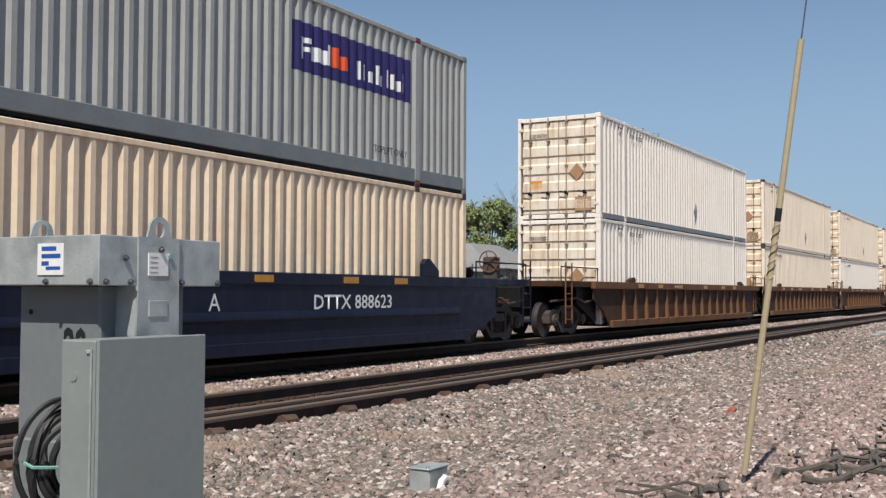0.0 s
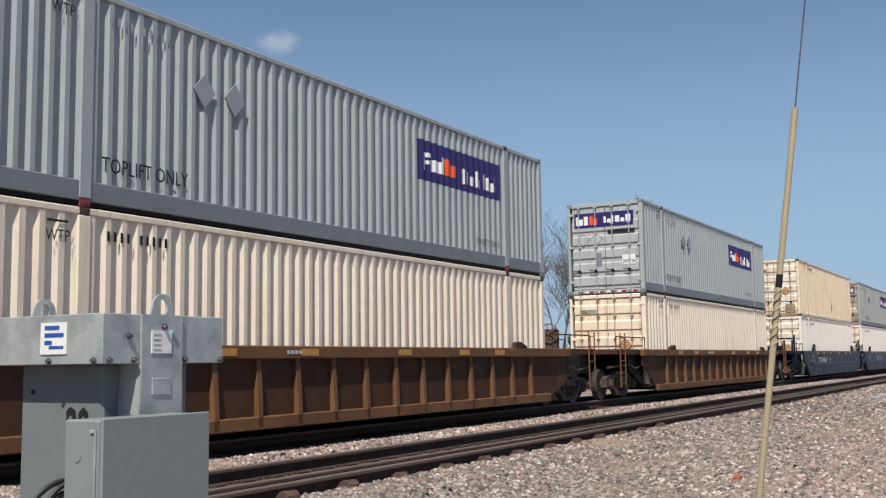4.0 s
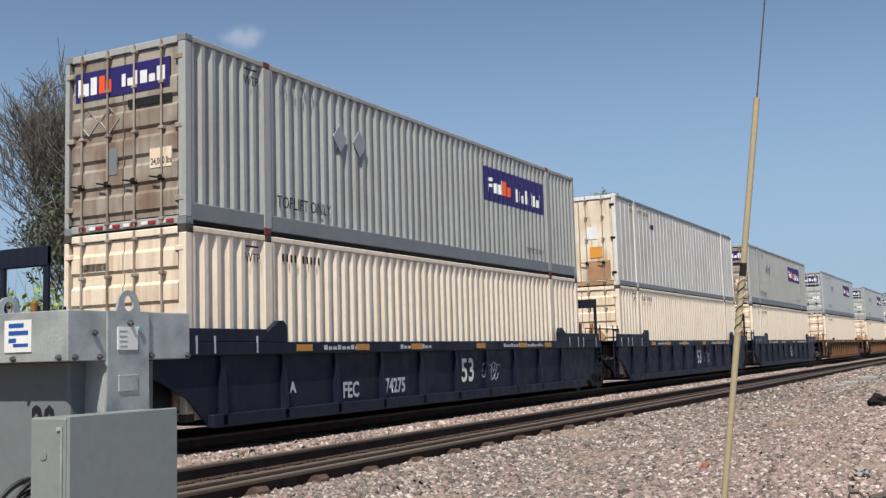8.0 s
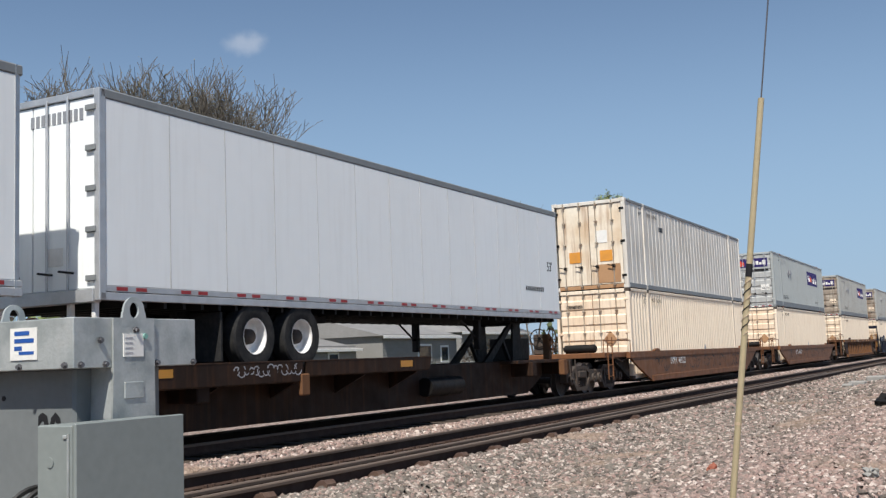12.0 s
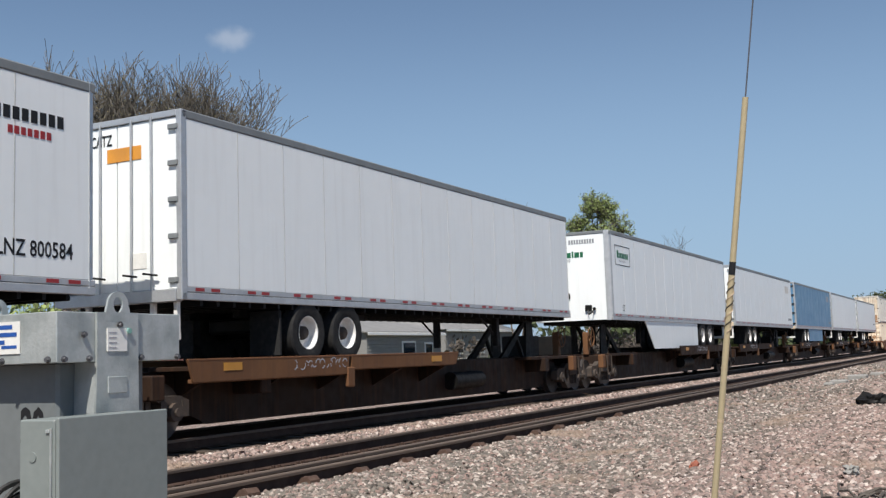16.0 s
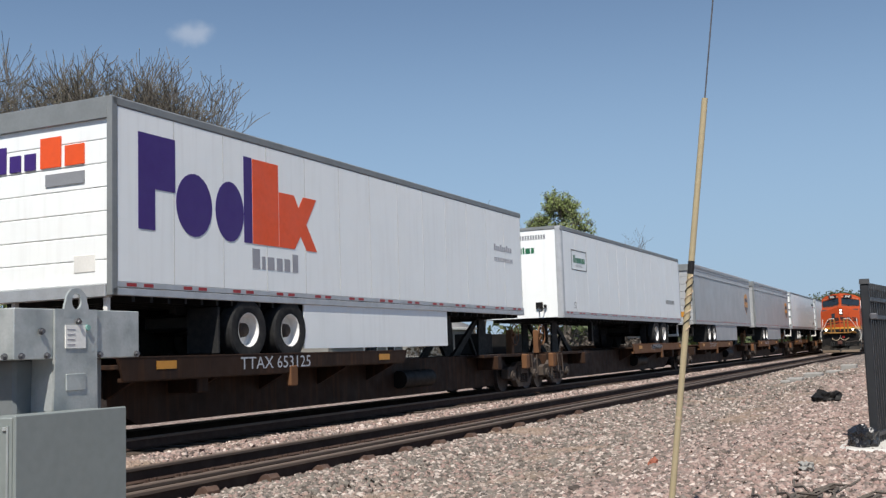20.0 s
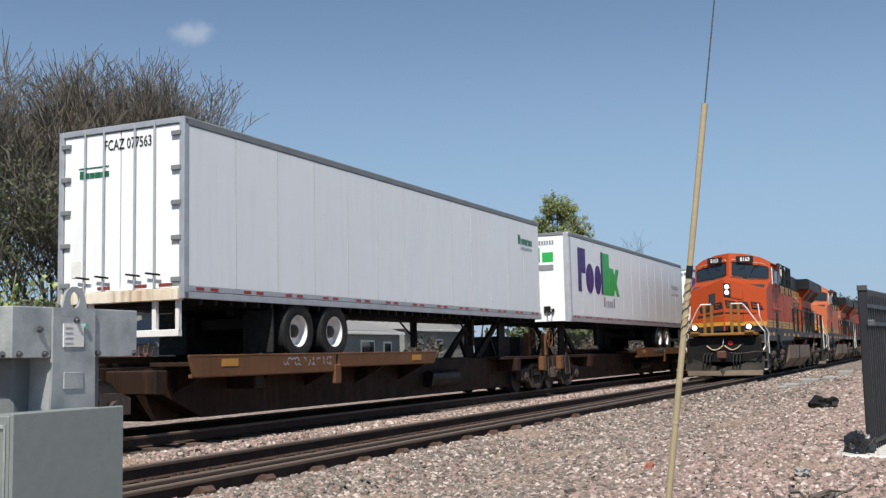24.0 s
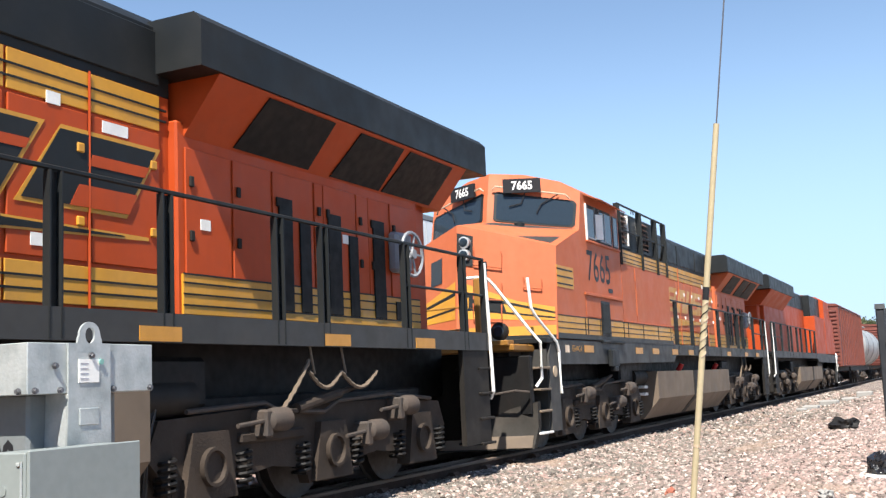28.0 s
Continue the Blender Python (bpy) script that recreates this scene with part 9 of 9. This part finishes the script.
def scrub(name, label, x0, x1, y0, y1, low, high, count, mat, seed, size):
    """A bank of bushes: a mass of small leaves and sticks on rounded clumps."""
    rng = np.random.default_rng(seed)
    clumps = [(rng.uniform(x0, x1), rng.uniform(y0, y1), rng.uniform(low, high)) for _ in range(max(3, int((x1 - x0) / 1.6)))]
    s = Shape()
    r2 = random.Random(seed)
    for i in range(count):
        cx, cy, ch = clumps[r2.randrange(len(clumps))]
        a, e, q = r2.uniform(0, 6.283), r2.uniform(0, 1), r2.random() ** 0.4
        w = ch * 0.62
        c = Vector((cx + math.cos(a) * w * q * math.sqrt(1 - e * e * 0.8), cy + math.sin(a) * w * q * math.sqrt(1 - e * e * 0.8), -0.3 + ch * e * (0.7 + 0.3 * q)))
        u = Vector((r2.uniform(-1, 1), r2.uniform(-1, 1), r2.uniform(-1, 1))).normalized() * size * r2.uniform(0.6, 1.4)
        v = u.cross(Vector((r2.uniform(-1, 1), r2.uniform(-1, 1), r2.uniform(-1, 1)))).normalized() * size * 0.6
        s.add([c - u, c + v, c + u, c - v], [(0, 1, 2, 3)])
    for k in range(len(clumps) * 14):
        cx, cy, ch = clumps[k % len(clumps)]
        a = r2.uniform(0, 6.283)
        b = Vector((cx + math.cos(a) * 0.3, cy + math.sin(a) * 0.3, -0.5))
        t = Vector((cx + math.cos(a) * ch * r2.uniform(0.2, 0.6), cy + math.sin(a) * ch * r2.uniform(0.2, 0.6), ch * r2.uniform(0.7, 1.1)))
        s.bar(b, t, 0.03, 3, 0.01, False)
    me = s.mesh(name, M[mat], False)
    return tagged(new(name, me), label, "bushes", kind="stuff")


scrub("bushes", "dark budding scrub beyond the line", 14, 31, 28, 34, 2.0, 4.2, 10000, "leaf_dark", 41, 0.14)
scrub("brown_scrub", "brown leafless scrub", 18, 34, 30, 36, 2.0, 4.2, 6000, "bark", 42, 0.13)
scrub("red_shrubs", "dull red flowering shrubs", 31, 34, 29, 31, 1.4, 2.2, 1800, "shrub_red", 43, 0.12)
scrub("green_bushes", "light green spring bushes", 16, 30, 31, 35, 3.0, 5.2, 5000, "leaf", 44, 0.15)
scrub("distant_bushes", "brown and green scrub beside the houses", 68, 130, 28, 34, 1.6, 3.4, 9000, "bark", 45, 0.2)
scrub("distant_woods", "hazy wood far along the line", 200, 420, 40, 90, 6, 10, 9000, "leaf_dark", 46, 0.9)
scrub("front_bushes", "low green bushes at the gardens' edge", 40, 70, 24, 26, 0.6, 1.2, 4000, "leaf_dark", 47, 0.12)


def house(label, x0, x1, y0, y1, eave, ridge, hip, windows, walls="siding"):
    h = thing("house", label, "house", "houses beyond the line")
    w = Shape()
    w.cbox(x0 + 0.3, x1 - 0.3, y0 + 0.3, y1 - 0.3, -0.6, eave, 0.02)
    wall = part("wall", w, M[walls], h)
    for k in range(int((eave + 0.2) / 0.22)):
        z = 0.0 + k * 0.22
        part("siding_board", Shape().prism([(y0 + 0.3, z), (y0 + 0.275, z + 0.005), (y0 + 0.295, z + 0.215)], x0 + 0.3, x1 - 0.3, "x"), M[walls], wall)
    ym = (y0 + y1) / 2
    r = Shape()
    if hip == "hip":
        k = (y1 - y0) / 2
        r.add([(x0, y0, eave), (x1, y0, eave), (x1, y1, eave), (x0, y1, eave), (x0 + k, ym, ridge), (x1 - k, ym, ridge)], [(0, 1, 5, 4), (1, 2, 5), (2, 3, 4, 5), (3, 0, 4), (0, 3, 2, 1)])
    elif hip == "gable_x":
        r.add([(x0, y0, eave), (x1, y0, eave), (x1, y1, eave), (x0, y1, eave), (x0, ym, ridge), (x1, ym, ridge)], [(0, 1, 5, 4), (1, 2, 5), (2, 3, 4, 5), (3, 0, 4), (0, 3, 2, 1)])
    else:
        xm = (x0 + x1) / 2
        r.add([(x0, y0, eave), (x1, y0, eave), (x1, y1, eave), (x0, y1, eave), (xm, y0, ridge), (xm, y1, ridge)], [(0, 4, 5, 3), (1, 2, 5, 4), (0, 3, 2, 1)])
        part("gable", Shape().prism([(x0 + 0.35, eave), (x1 - 0.35, eave), (xm, ridge - 0.1)], y0 + 0.3, y0 + 0.4), M[walls], h)
        for s in (-1, 1):
            xe = x0 if s < 0 else x1
            part("barge_board", Shape().add([(xe, y0 - 0.02, eave - 0.16), (xe, y0 - 0.02, eave + 0.02), (xm, y0 - 0.02, ridge + 0.02), (xm, y0 - 0.02, ridge - 0.16),
                                             (xe, y0 + 0.04, eave - 0.16), (xe, y0 + 0.04, eave + 0.02), (xm, y0 + 0.04, ridge + 0.02), (xm, y0 + 0.04, ridge - 0.16)],
                                            [(0, 1, 2, 3), (4, 7, 6, 5), (0, 4, 5, 1), (1, 5, 6, 2), (2, 6, 7, 3), (3, 7, 4, 0)]), M["white_paint"], h)
    part("roof", r, M["roof_grey"], h, "grey shingle roof")
    part("fascia", Shape().cbox(x0, x1, y0 - 0.03, y0 + 0.02, eave - 0.18, eave, 0.01), M["white_paint"], h)
    for wx, wz, ww, wh in windows:
        f = part("window", Shape().cbox(wx, wx + ww, y0 + 0.24, y0 + 0.31, wz, wz + wh, 0.01), M["white_paint"], h, "white framed window")
        part("pane", Shape().box(wx + 0.14, wx + ww - 0.14, y0 + 0.225, y0 + 0.24, wz + 0.14, wz + wh - 0.14), M["glass_dark"], f)
    return h


house("low grey house with a hipped roof and white trim", 43, 57, 36.5, 45, 2.0, 3.55, "hip", [(46, 0.7, 1.4, 1.1), (50, 0.7, 1.4, 1.1), (53.5, 0.7, 1.2, 1.1)])
house("grey-sided house with a gable towards the line", 57.2, 68, 35.0, 45, 2.75, 4.0, "gable_x", [(62.0, 1.05, 1.9, 1.15), (65.2, 0.9, 1.2, 1.2)])
house("grey house with a steep white-edged gable", 55, 63.5, 48, 58, 4.6, 6.6, "gable_y", [(58.2, 3.0, 1.2, 1.2)])
house("pale low house among trees", 74, 88, 38, 47, 3.2, 5.3, "hip", [(76, 1.2, 1.4, 1.2), (80, 1.2, 1.4, 1.2)])
house("dark brown brick house behind the scrub", 20, 29.6, 36, 44, 4.4, 5.9, "hip", [(22, 2.6, 1.0, 1.2), (25.5, 2.6, 1.0, 1.2)], "brick_dark")
wf = thing("garden_fence", "low white garden fence before the houses", "fence")
for i in range(60):
    part("slat", kept("slat", 0, "white_paint", lambda: Shape().cbox(-0.05, 0.05, -0.01, 0.01, -0.3, 0.9, 0.004)), None, wf, m=pose(46 + i * 0.3, 31.0, 0))
part("rail", Shape().cbox(46, 64, 31.02, 31.06, 0.6, 0.68, 0.005), M["white_paint"], wf)
part("rail", Shape().cbox(46, 64, 31.02, 31.06, 0.1, 0.18, 0.005), M["white_paint"], wf)

def motions():
    """All that moves: both trains and their wheels."""
    for ob, x, y, z in RIDERS:
        walk(ob, [(t, pose(x + SPEED * (t - SPLIT), y, z)) for t in (0.0, 7.0, 14.0, 21.0, 28.0)])
    for ob, x, y, z, turn in COMING:
        walk(ob, [(t, pose(x - COMING_SPEED * (t - 26.5), y, z, 0, 0, turn)) for t in (0.0, 7.0, 14.0, 21.0, 28.0)])
    sets = [(WHEELS["lead"], SPEED, 0.43), (WHEELS["trail"], SPEED, 0.43), (WHEELS["lead_in"], -COMING_SPEED, 0.43), (WHEELS["trail_in"], -COMING_SPEED, 0.43)]
    for i in range(6):
        sets += [(ENGINE_WHEELS[i::6], -COMING_SPEED, 0.53), ([w for w in BACKWARD_WHEELS if abs(w.location.x - ENGINE_WHEELS[i].location.x) < 0.1], COMING_SPEED, 0.53)]
    for wheels, speed, r in sets:
        first = wheels[0]
        at = first.matrix_basis.translation.copy()
        walk(first, [(k / FPS, pose(at.x, at.y, at.z, 0, math.degrees(speed / r * k / FPS) % 360)) for k in range(841)])
        for w in wheels[1:]:
            w.rotation_mode = "QUATERNION"
            w.animation_data_create()
            w.animation_data.action = first.animation_data.action
            w.animation_data.action_slot = first.animation_data.action_slot


motions()
